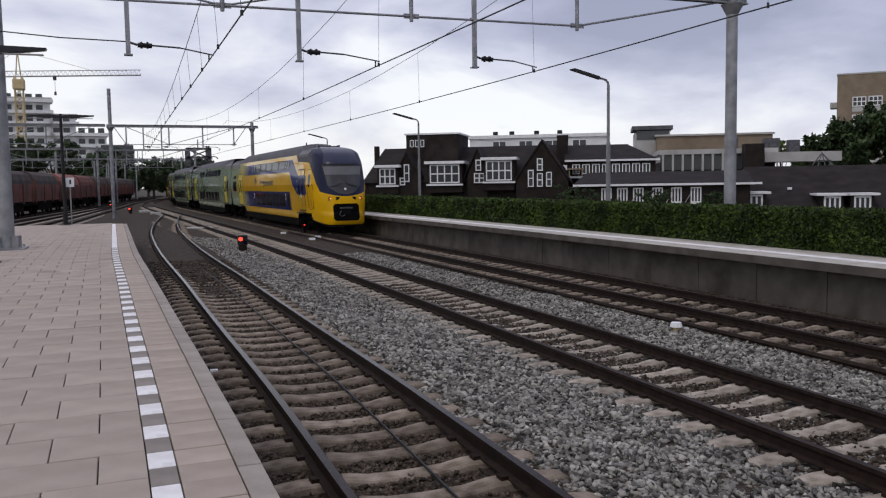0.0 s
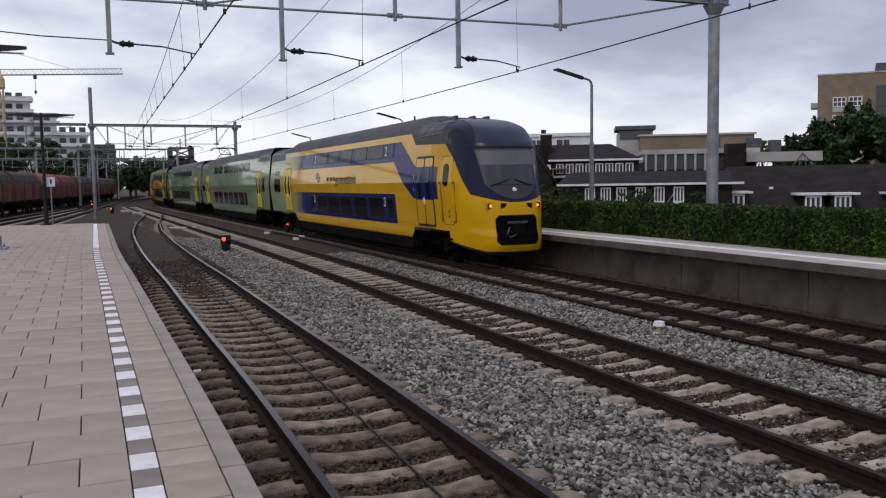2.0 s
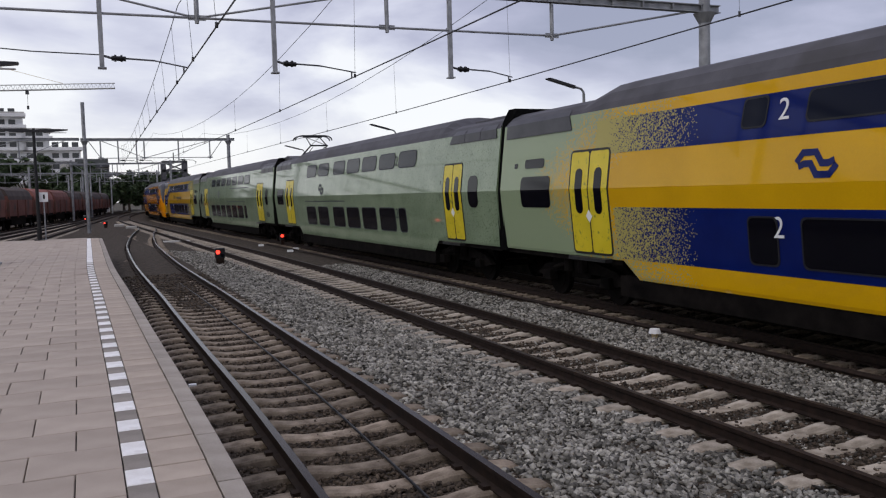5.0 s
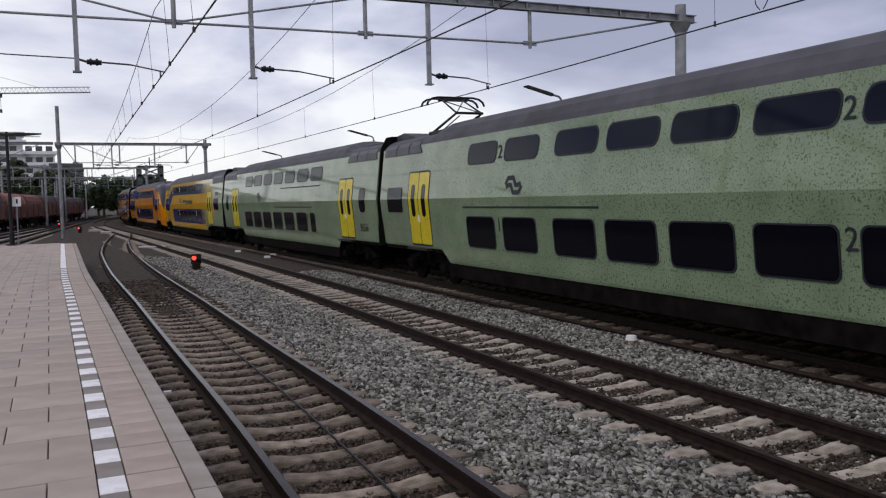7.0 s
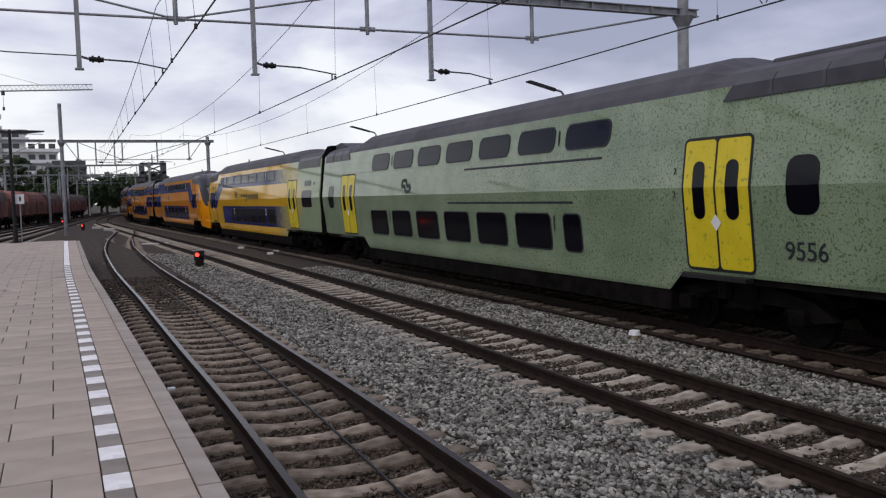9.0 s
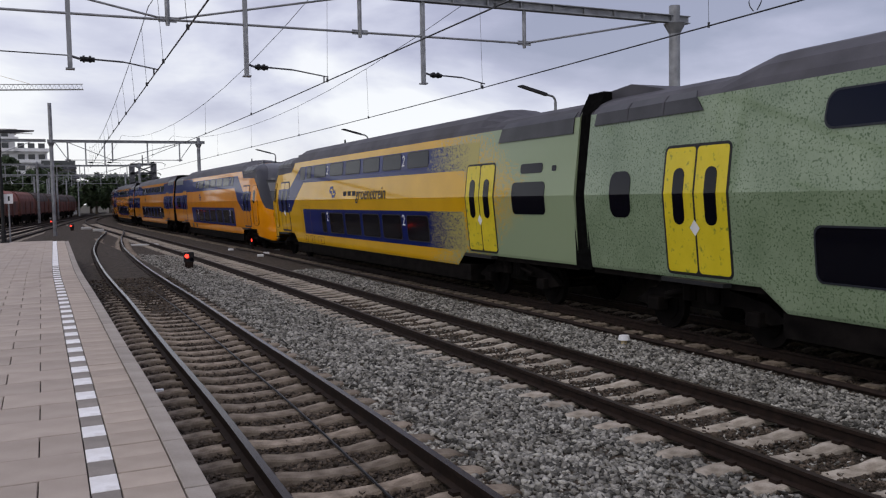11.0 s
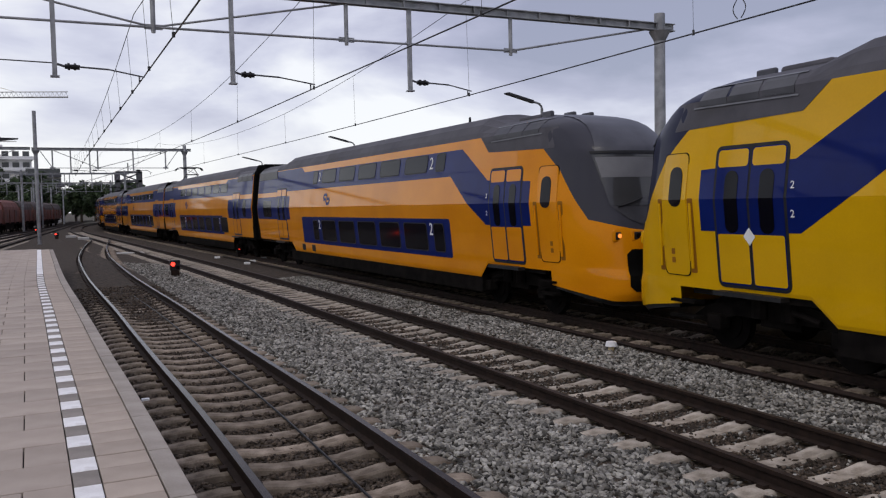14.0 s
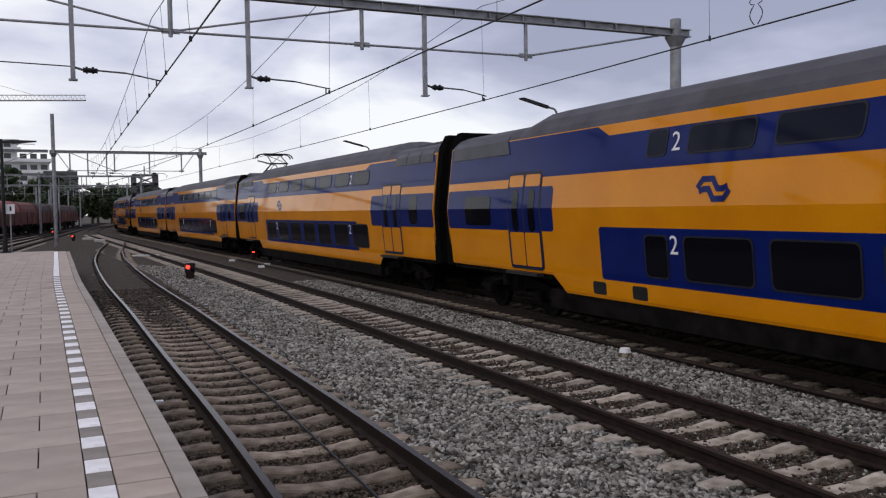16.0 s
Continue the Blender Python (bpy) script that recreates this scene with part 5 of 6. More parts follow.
        windows_row(car, sd, [U(18.0 if fade else 18.4), U(7.1 if fade else 7.4)] if sd < 0 else [U(7.53)], 3.46, 3.9, 0.5, M_GLASS_UP, 0.05, M_BLACK, 0.08)
        if sd > 0:
            part("vent_panel", side_poly([(U(6.9), 3.40), (U(6.28), 3.40), (U(6.15), 3.92), (U(6.85), 3.92)], sd, 0.008, 0.004), M_PANEL_GREY, car)
            for a, b in ((6.55, 7.05), (7.4, 7.95), (8.5, 9.25)) if fade else ():
                o = rounded(U(b), U(a), 0.77, 1.02, 0.03)
                hatch = part("hatch", side_poly(o, sd, 0.004, 0.002), yellow, car)
                part("hatch_line", ring_poly(o, 0.012, sd, 0.001, 0.005), M_UNDER, hatch)
                part("latch", side_poly(rounded(U((a + b) / 2 + 0.05), U((a + b) / 2 - 0.05), 0.82, 0.94, 0.02), sd, 0.006, 0.006), M_SLOT, hatch)
            o = rounded(U(7.75), U(6.5), 1.12, 2.28, 0.06)
            part("panel_line", ring_poly(o, 0.010, sd, 0.001, 0.004), M_SLOT, car)
        for q in (((7.66, 17.4) if fade else (7.92, 17.85)) if sd < 0 else (10.08, 17.72)):
            lettering(cls, 0.48, M_WHITE, U(q), 1.84, sd, car)
            lettering(cls, 0.48, M_WHITE, U(q + (-0.05 if fade else 0.01) * (sd < 0) - 0.08 * (sd > 0)), 3.66, sd, car)
        for z in (2.3, 2.72):
            lettering(cls, 0.16, M_WHITE, U(4.68), z, sd, car)
        # rear vestibule
        door_pair(car, sd, U(L - 3.7), U(L - 5.15), blue if not fade else M_DOOR_FLECKED, upper=None if fade else yellow, sticker=fade)
        if not fade:
            part("door_foot", side_poly(rounded(U(L - 3.75), U(L - 4.4), 1.2, 1.98, 0.04), sd, 0.003, 0.013), yellow, car)
            part("door_foot", side_poly(rounded(U(L - 4.45), U(L - 5.1), 1.2, 1.98, 0.04), sd, 0.003, 0.013), yellow, car)
        o = rounded(U(L - 1.35), U(L - 2.78), 2.12, 2.86, 0.12)
        part("end_window", side_poly(o, sd, 0.008, 0.004), M_GLASS, car)
        if fade:
            part("end_window", side_poly(rounded(U(L - 1.5), U(L - 2.45), 3.06, 3.28, 0.08), sd, 0.008, 0.004), M_GLASS, car)
            part("end_window", side_poly(rounded(U(L - 0.95), U(L - 1.12), 3.08, 3.20, 0.03), sd, 0.006, 0.004), M_GLASS, car)
        part("roof_vent", side_poly([(U(L - 0.4), 3.84), (U(L - 3.6), 3.84), (U(L - 3.4), 4.30), (U(L - 0.4), 4.30)], sd, 0.02, 0.006, well_width), M_PANEL_GREY, car)
        emblem(U((16.65 if sd < 0 else 10.85) if url else 16.85), 2.82, 0.75, sd, M_BLUE, car)
        if url:
            for q in ((15.0, 14.5, 14.03) if sd < 0 else (12.3, 12.8, 13.27)):
                part("letter_bar", boxes((U(q) - 0.17, U(q) + 0.17, sd * (half_width(2.74) + 0.006) - 0.004, sd * (half_width(2.74) + 0.006) + 0.004, 2.62, 2.82)), M_TEXT_DARK, car)
            lettering("groenetrein", 0.60, M_TEXT_DARK, U(12.35 if sd < 0 else 14.95), 2.71, sd, car)
        for u in () if fade else (18.7, 20.0):
            part("skirt_notch", side_poly(rounded(U(u + 0.45), U(u), 0.78, 1.04, 0.05), sd, 0.003, 0.002), M_BLACK, car)
    part("roof_unit", boxes((U(4.6), U(3.6), -0.6, 0.6, 4.44, 4.62), bev=0.06), M_ROOF_GREY, car)
    part("aerial", rods(((U(8.2), 0, 4.8), (U(8.2), 0, 5.02), 0.05, 0.03)), M_BLACK, car)
    return car


def pantograph(car, x):
    """A raised frame of two pairs of arms with bent horns, standing in the roof well."""
    base = part("pantograph", boxes((x - 0.95, x + 0.75, -0.62, -0.54, 4.56, 4.64), (x - 0.95, x + 0.75, 0.54, 0.62, 4.56, 4.64), (x - 0.95, x - 0.85, -0.6, 0.6, 4.56, 4.64), (x + 0.6, x + 0.75, -0.6, 0.6, 4.56, 4.66)), M_BLACK, car, "raised black pantograph")
    for sd in (-1, 1):
        for dx in (-0.85, 0.62):
            part("insulator", rods(((x + dx, sd * 0.58, 4.3), (x + dx, sd * 0.58, 4.58), 0.07), ((x + dx, sd * 0.58, 4.4), (x + dx, sd * 0.58, 4.44), 0.1), seg=10), M_BLACK, base)
        part("lower_arm", rods(((x - 0.8, sd * 0.5, 4.64), (x + 0.72, sd * 0.42, 5.08), 0.042, 0.034)), M_BLACK, base)
        part("upper_arm", rods(((x + 0.72, sd * 0.42, 5.08), (x - 0.42, sd * 0.36, 5.58), 0.03, 0.024)), M_BLACK, base)
        part("coupling_rod", rods(((x - 0.6, sd * 0.3, 4.66), (x + 0.66, sd * 0.3, 5.0), 0.018)), M_BLACK, base)
    part("knee_bar", rods(((x + 0.72, -0.46, 5.08), (x + 0.72, 0.46, 5.08), 0.04)), M_BLACK, base)
    part("cross_brace", rods(((x + 0.72, -0.42, 5.08), (x - 0.42, 0.36, 5.58), 0.016), ((x + 0.72, 0.42, 5.08), (x - 0.42, -0.36, 5.58), 0.016)), M_BLACK, base)
    part("head_bar", rods(((x - 0.42, -0.5, 5.58), (x - 0.42, 0.5, 5.58), 0.028)), M_BLACK, base)
    for dx in (-0.22, 0.22):
        arc = [(x - 0.42 + dx, sg * y, z) for sg, y, z in ((-1, 0.98, 5.40), (-1, 0.93, 5.52), (-1, 0.80, 5.61), (-1, 0.6, 5.65), (1, 0.6, 5.65), (1, 0.80, 5.61), (1, 0.93, 5.52), (1, 0.98, 5.40))]
        part("contact_strip", line_mesh(arc, 0.034, 6), M_BLACK, base)
    for y in (-0.45, 0.45):
        part("head_link", rods(((x - 0.64, y, 5.63), (x - 0.2, y, 5.63), 0.022)), M_BLACK, base)


def mid_car(label, green, L, panto, number=""):
    car = thing("train_car", label, "train car")
    H_ = L / 2
    U = lambda u: H_ - u
    base = M_GREEN if green else M_YELLOW_OLD
    body = new("body", body_mesh(L, False, [base, M_ROOF_GREY]))
    body.parent = car
    under_parts(car, L, False)
    for sd in (-1, 1):
        if not green:
            part("blue_band", side_poly([(U(L - 0.25), 3.24), (U(0.25), 3.24), (U(0.25), 4.12), (U(5.6), 4.12), (U(6.0), 3.95), (U(L - 6.0), 3.95), (U(L - 5.6), 4.12), (U(L - 0.25), 4.12)], sd, 0.003, 0.001), M_BLUE, car)
            part("blue_band", side_poly(rounded(U(L - 6.7), U(6.7), 1.10, 2.15, 0.08), sd, 0.003, 0.001), M_BLUE, car)
            for a, b in ((0.25, 5.2), (L - 5.2, L - 0.25)):
                part("blue_band", side_poly(rounded(U(b), U(a), 2.02, 3.02, 0.1), sd, 0.003, 0.001), M_BLUE, car)
        else:
            for a, z in (((7.7, 2.29), (6.7, 3.18)) if number else ((13.6, 2.29),)):
                part("trim_line", side_poly([(U(a), z - 0.025), (U(a), z + 0.025), (U(a + 6.3), z + 0.025), (U(a + 6.3), z - 0.025)], sd, 0.004, 0.001), M_TEXT_DARK, car)
        fm = M_BLACK if not green else M_TEXT_DARK
        first = green and bool(number)
        start = 9.45 if first else 8.70 if green else 6.4
        low = [8.70, 10.70, 12.65, 14.60, 16.93, 18.95] if green and not first else [start + 2.05 * i for i in range(6 if green else 7)]
        windows_row(car, sd, [U(q) for q in low], 1.25, 2.03, 1.55, M_GLASS, 0, fm, 0.13)
        if green:
            windows_row(car, sd, [U(7.8 if first else 7.21)], 1.25, 2.03, 0.64, M_GLASS, 0, fm, 0.13)
        z0, z1 = (3.43, 3.93) if green else (3.46, 3.9)
        windows_row(car, sd, [U(q) for q in ([6.8, 8.77, 10.72, 12.66, 14.58, 16.90, 18.92] if green and not first else [(7.3 if first else 6.4) + 2.05 * i for i in range(7)])], z0, z1, 1.56, M_GLASS_UP, 0.06, M_TEXT_DARK, 0.17)
        tm = M_TEXT_DARK if green else M_WHITE
        if first:
            marks = ((8.5, 1.82, "1"), (8.35, 3.66, "1"), (18.65, 1.82, "1"), (18.5, 3.66, "1"))
        else:
            marks = ((7.70 if green else 7.43, 1.84, "2"), (7.79 if green else 7.43, 3.64, "2"), (17.90 if green else 17.68, 1.84, "1" if green else "2"), (17.90 if green else 17.68, 3.64, "2"))
        for q, z, ch in marks:
            lettering(ch, 0.48, tm, U(q), z, sd, car)
        emblem(U(17.1 if sd < 0 else 8.5), 2.82, 0.8, sd, M_TEXT_DARK if green else M_BLUE, car)
        for a, b in ((2.42, 3.64) if green and not first else (2.7, 4.2), (L - 4.3, L - 2.75)):
            door_pair(car, sd, U(b), U(a), M_DOOR_FLECKED if green else M_BLUE, sticker=green, upper=None if green else M_YELLOW_OLD)
            if not green:
                m = (a + b) / 2
                for p, q in ((a + 0.03, m - 0.04), (m + 0.04, b - 0.03)):
                    part("door_foot", side_poly(rounded(U(q), U(p), 1.2, 1.98, 0.04), sd, 0.003, 0.013), M_YELLOW_OLD, car)
        if first:
            part("end_window", side_poly(rounded(U(L - 1.1), U(L - 1.75), 2.1, 2.98, 0.2), sd, 0.008, 0.004), M_GLASS, car)
        else:
            part("end_window", side_poly(rounded(U(L - 0.9), U(L - 2.2), 2.12, 2.92, 0.1), sd, 0.008, 0.004), M_GLASS, car)
            if green:
                part("window_blind", side_poly(rounded(U(L - 0.95), U(L - 2.15), 2.62, 2.88, 0.06), sd, 0.004, 0.012), M_PANEL_GREY, car)
        part("end_window", side_poly(rounded(U(1.95), U(1.35), 2.1, 2.98, 0.2), sd, 0.008, 0.004), M_GLASS, car)
        if green:
            for z in (2.42, 2.83):
                lettering("2", 0.16, M_TEXT_DARK, U(3.88 if not first else 4.45), z, sd, car)
        if number:
            lettering(number, 0.40, M_TEXT_DARK, U(1.64), 1.54, sd, car)
        for a, b in ((0.4, 3.4), (L - 3.6, L - 0.4)):
            part("roof_vent", side_poly([(U(b), 3.93), (U(a), 3.93), (U(a + 0.1), 4.30), (U(b - 0.3), 4.30)] if a < 5 else [(U(b), 3.93), (U(a), 3.93), (U(a + 0.3), 4.30), (U(b - 0.1), 4.30)], sd, 0.02, 0.006, well_width), M_PANEL_GREY, car)
            for f in (0.33, 0.66):
                x = U(a + (b - a) * f)
                part("vent_bar", side_poly([(x - 0.03, 3.95), (x + 0.03, 3.95), (x + 0.03, 4.28), (x - 0.03, 4.28)], sd, 0.012, 0.022, well_width), M_ROOF_GREY, car)
    part("roof_unit", boxes((U(3.0), U(0.9), -0.7, 0.7, 4.4, 4.6), bev=0.05), M_ROOF_GREY, car)
    bm = bmesh.new()
    prism(bm, [(U(L - 0.24), 4.3), (U(L - 0.24), 4.66), (U(L - 0.95), 4.72), (U(L - 2.0), 4.5), (U(L - 2.0), 4.3)], -0.85, 0.85)
    part("roof_fairing", bm, M_ROOF_GREY, car)
    if panto:
        pantograph(car, U(L - 3.4))
    return car


LC, LD, LM = 27.2, 27.5, 26.5
FADE_Y = fading("yellow_breaking_into_green", M_YELLOW_NEW, -LC / 2 + 4.9, -LC / 2 + 1.3, (0.25, 0.31, 0.185), 1.7)
FADE_B = fading("blue_breaking_into_green", M_BLUE, -LC / 2 + 7.9, -LC / 2 + 5.0, (0.38, 0.33, 0.10), 0.0)
cab1 = cab_car("yellow double-deck cab car with blue bands breaking into green", FADE_Y, FADE_B, (0.016, 0.019, 0.042, 1), LC, "2", True, True)
green1 = mid_car("pale green double-deck coach with yellow doors and raised pantograph", True, LM, True)
green2 = mid_car("pale green double-deck coach with yellow doors", True, LM, False, "9556")
cab1b = copy_thing(cab1, pose(0, 0, 0))
tagged(cab1b, "yellow double-deck cab car, flecked green, coupled nose to nose")
cab2 = cab_car("orange-yellow double-deck cab car with blue window bands", M_YELLOW_OLD, M_BLUE, (0.045, 0.045, 0.056, 1), LD, "2", False, False)
mid2 = mid_car("orange-yellow double-deck coach with blue bands and pantograph", False, LM, True)
mid3 = mid_car("orange-yellow double-deck coach with blue bands", False, LM, False)
mid4 = copy_thing(mid2, pose(0, 0, 0))
mid5 = copy_thing(mid3, pose(0, 0, 0))
cab2b = copy_thing(cab2, pose(0, 0, 0))
NOSE_S = 42.3
CARS = []
s = NOSE_S
for ob, L, flip in ((cab1, LC, 0), (green1, LM, 0), (green2, LM, 0), (cab1b, LC, 1), (cab2, LD, 0), (mid2, LM, 0), (mid3, LM, 0), (mid4, LM, 0), (mid5, LM, 0), (cab2b, LD, 1)):
    tagged(ob, group="train")
    CARS.append((ob, s + L / 2 - (0.10 if ob is cab2 else -0.18 if ob is cab1 else 0.0), flip))
    s += L + (0.46 if ob is cab2 else 0.0)


def travelled(t):
    k = min(1.0, max(0.0, (t - 3.6) / 2.7))
    early = 1.2 * (1 - k * k * (3 - 2 * k))
    k = min(1.0, max(0.0, (t - 13.5) / 2.8))
    late = 1.3 * k * k * (3 - 2 * k)
    return early + late + 9.7987 * t + 0.018946 * t * t - 0.0017663 * t ** 3


def car_pose(sc, flip):
    a, b = on_line(sc - 9.4, OFF_C)[0], on_line(sc + 9.4, OFF_C)[0]
    d = a - b if not flip else b - a
    m = (a + b) / 2
    return pose(m.x, m.y, 0, 0, 0, math.degrees(math.atan2(d.y, d.x)))


def motions():
    times = [i * 0.5 for i in range(33)]
    for ob, sc, flip in CARS:
        walk(ob, [(t, car_pose(sc - travelled(t), flip)) for t in times])


# ---------- trees and bushes ----------
def foliage(name, label, blobs, leaf, per, mat, trunk=None, seed=1, category="tree"):
    """A trunk with limbs and a crown of leaf clumps; blobs are (x, y, z, rx, ry, rz)."""
    rs = np.random.RandomState(seed)
    t = thing(name, label, category, group="trees" if category == "tree" else "bushes")
    cs, zs = [], []
    for bx, by, bz, ax, ay, az in blobs:
        for c in range(max(3, int(per / 28))):
            d = rs.normal(size=3)
            d /= np.linalg.norm(d)
            q = np.array((bx, by, bz)) + d * np.array((ax, ay, az)) * rs.uniform(0.55, 1.0)
            k = 28
            pts = q + rs.normal(size=(k, 3)) * np.array((ax, ay, az)) * 0.13
            cs.append(pts)
            zs.append(leaf * rs.uniform(0.6, 1.3, k))
    o = new("crown", leaf_mesh("crown", np.concatenate(cs), np.concatenate(zs), mat, seed))
    o.parent = t
    if trunk:
        x, y, z0, z1, r = trunk
        bm = rods(((x, y, z0), (x, y, z1), r, r * 0.6), seg=10)
        for bx, by, bz, ax, ay, az in blobs[:5]:
            rod(bm, (x, y, z0 + (z1 - z0) * 0.7), (bx, by, bz), r * 0.45, r * 0.15, seg=6)
        part("trunk", bm, M_BARK, t)
    return t


def crown_blobs(x, y, z, r, n, seed):
    rs_ = random.Random(seed)
    return [(x + rs_.uniform(-r, r) * 0.75, y + rs_.uniform(-r, r) * 0.75, z + rs_.uniform(-0.45, 0.5) * r, r * rs_.uniform(0.35, 0.55), r * rs_.uniform(0.35, 0.55), r * rs_.uniform(0.28, 0.42)) for _ in range(n)]


# dense trees in front of the tall brick block
for i, (x, y, zt, r) in enumerate(((80.0, 77.0, 5.6, 4.6), (85.5, 71.0, 7.2, 5.4), (90.5, 63.0, 7.6, 6.0), (94.0, 54.0, 7.4, 6.2), (77.2, 80.5, 4.6, 2.6))):
    foliage("tree", "dense dark green broadleaf tree behind the roofs", crown_blobs(x, y, zt, r, 13, 40 + i), 0.40, 420, M_LEAF, (x, y, -3, zt, 0.35), 60 + i)
foliage("tree", "pale green treetop rising over the roofs", crown_blobs(71.0, 78.0, 5.6, 1.7, 7, 5), 0.2, 200, M_LEAF_L, (71.0, 78.0, -3, 5, 0.15), 9)
foliage("tree", "near dark green tree beside the platform end", crown_blobs(45.0, 24.0, 6.0, 4.0, 12, 7), 0.22, 500, M_LEAF, (45.0, 24.0, -3, 6, 0.25), 19)
for i, (x, y, z, r) in enumerate(((26.3, 46.6, 1.3, 1.3), (27.6, 45.0, 0.7, 0.9), (31.3, 45.0, 1.1, 1.25), (33.6, 42.2, 0.9, 1.1), (18.3, 62.5, 1.2, 0.9))):
    foliage("bush", "leafy green shrub behind the hedge", crown_blobs(x, y, z, r, 8, 90 + i), 0.09, 170, M_LEAF, (x, y, -2.5, z, 0.06), 30 + i, "shrub")
# wooded bank behind the goods yard
for i in range(15):
    x = -44 + i * 4.1
    y = 205 + 12 * math.sin(i * 1.7)
    zt = (10.5, 9.5, 10.5, 9.5, 9.5, 10.5, 9.0, 9.5, 8.0, 8.0, 7.0, 6.0, 6.0, 5.5, 5.5)[i]
    foliage("tree", "dark green tree on the bank behind the yard", crown_blobs(x, y, zt * 0.92, 5.0, 10, 120 + i), 0.55, 230, M_LEAF_HAZED, (x, y, -0.4, zt * 0.6, 0.35), 200 + i)
for i in range(9):
    x = -16 + i * 5.2
    foliage("tree", "dark green tree far along the line", crown_blobs(x, 262 + 9 * (i % 2), 4.6, 4.8, 8, 320 + i), 0.75, 170, M_LEAF_HAZED, (x, 262, -0.4, 4.5, 0.4), 300 + i)

# ---------- houses beyond the hedge ----------
HOUSES = pose(26, 72, 0, 0, 0, -31.42)


def house(name, label, category="house"):
    return thing(name, label, category, HOUSES.copy())


def block(h, name, x0, x1, y0, y1, z0, z1, mat, label=""):
    return part(name, boxes((x0, x1, y0, y1, z0, z1)), mat, h, label)


def gable_roof(h, x0, x1, y0, y1, ze, zr, mat, hip0=0.0, hip1=0.0, eave=0.25):
    """A ridge roof along x, with optional hips."""
    bm = bmesh.new()
    ym = (y0 + y1) / 2
    a = [bm.verts.new(p) for p in ((x0 - eave, y0 - eave, ze), (x1 + eave, y0 - eave, ze), (x1 + eave, y1 + eave, ze), (x0 - eave, y1 + eave, ze))]
    r = [bm.verts.new((x0 - eave + hip0, ym, zr)), bm.verts.new((x1 + eave - hip1, ym, zr))]
    for f in ((a[0], a[1], r[1], r[0]), (a[2], a[3], r[0], r[1]), (a[1], a[2], r[1]), (a[3], a[0], r[0]), (a[3], a[2], a[1], a[0])):
        bm.faces.new(f)
    bmesh.ops.recalc_face_normals(bm, faces=bm.faces[:])
    return part("roof", bm, mat, h)


def cross_gable(h, xm, w, y0, y1, z0, ze, zr, mat_wall, mat_roof):
    """A gable that faces the tracks."""
    bm = bmesh.new()
    prism(bm, [(xm - w, z0), (xm + w, z0), (xm + w, ze), (xm, zr), (xm - w, ze)], y0, y1)
    part("gable_wall", bm, mat_wall, h)
    for sd in (-1, 1):
        bm = bmesh.new()
        prism(bm, [(xm, zr + 0.02), (xm, zr + 0.22), (xm + sd * (w + 0.3), ze - 0.10), (xm + sd * (w + 0.3), ze - 0.3)], y0 - 0.15, y1)
        part("roof", bm, mat_roof, h)


def sash(h, x0, x1, z0, z1, y, cols=2, rows_=1, fw=0.07, recess=0.06, frame_mat=None):
    """A white framed window with its panes."""
    frame_mat = frame_mat or M_WHITE
    w = part("window", boxes((x0, x1, y - recess, y - recess + 0.03, z0, z1)), M_GLASS_FAR, h)
    bm = bmesh.new()
    for i in range(cols + 1):
        x = x0 + (x1 - x0) * i / cols
        box(bm, x - fw / 2, x + fw / 2, y - recess - 0.05, y - recess - 0.003, z0 - fw / 2, z1 + fw / 2)
    for i in range(rows_ + 1):
        z = z0 + (z1 - z0) * i / rows_
        box(bm, x0 - fw / 2, x1 + fw / 2, y - recess - 0.052, y - recess - 0.004, z - fw / 2, z + fw / 2)
    part("window_frame", bm, frame_mat, w)
    return w


h = house("house", "long dark brick house with steep roof and white bays")
block(h, "wall", -7.0, 11.6, 0, 9, -3.5, 2.6, M_BRICK_DARK)
gable_roof(h, -6.6, 11.0, 0, 9, 2.6, 5.9, M_ROOF_TILE, 1.0, 0)
block(h, "tower", -3.0, 1.9, 1.6, 7.5, 2, 7.0, M_BRICK_DARK, "square dark brick stair tower")
block(h, "tower_trim", -3.15, 2.05, 1.45, 7.65, 7.0, 7.14, M_WHITE_FAR)
for x in (-2.6, -2.1, -1.6):
    sash(h, x, x + 0.3, 5.9, 6.5, 1.6, 1, 1, 0.05)
cross_gable(h, -2.5, 1.1, -0.5, 3, -3, 3.2, 5.2, M_BRICK_DARK, M_ROOF_TILE)
cross_gable(h, 4.0, 0.9, -0.5, 3, -3, 3.2, 5.4, M_BRICK_DARK, M_ROOF_TILE)
cross_gable(h, 9.8, 2.3, -0.8, 5, -3, 2.6, 6.0, M_BRICK_DARK, M_ROOF_TILE)
for x0, x1, z0, z1, c in ((-4.9, -3.5, 2.5, 3.85, 3), (-0.2, 2.4, 2.55, 4.1, 4), (4.9, 7.1, 2.7, 4.35, 4)):
    b = block(h, "bay", x0 - 0.25, x1 + 0.25, -0.9, 1.4, z0 - 0.9, z1 + 0.1, M_BRICK_DARK)
    sash(h, x0, x1, z0, z1, -0.9, c, 2, 0.11)
    part("bay_roof", boxes((x0 - 0.5, x1 + 0.5, -1.25, 1.6, z1 + 0.12, z1 + 0.36)), M_WHITE, h)
    part("bay_sill", boxes((x0 - 0.35, x1 + 0.35, -1.1, -0.88, z0 - 0.28, z0 - 0.12)), M_WHITE, h)
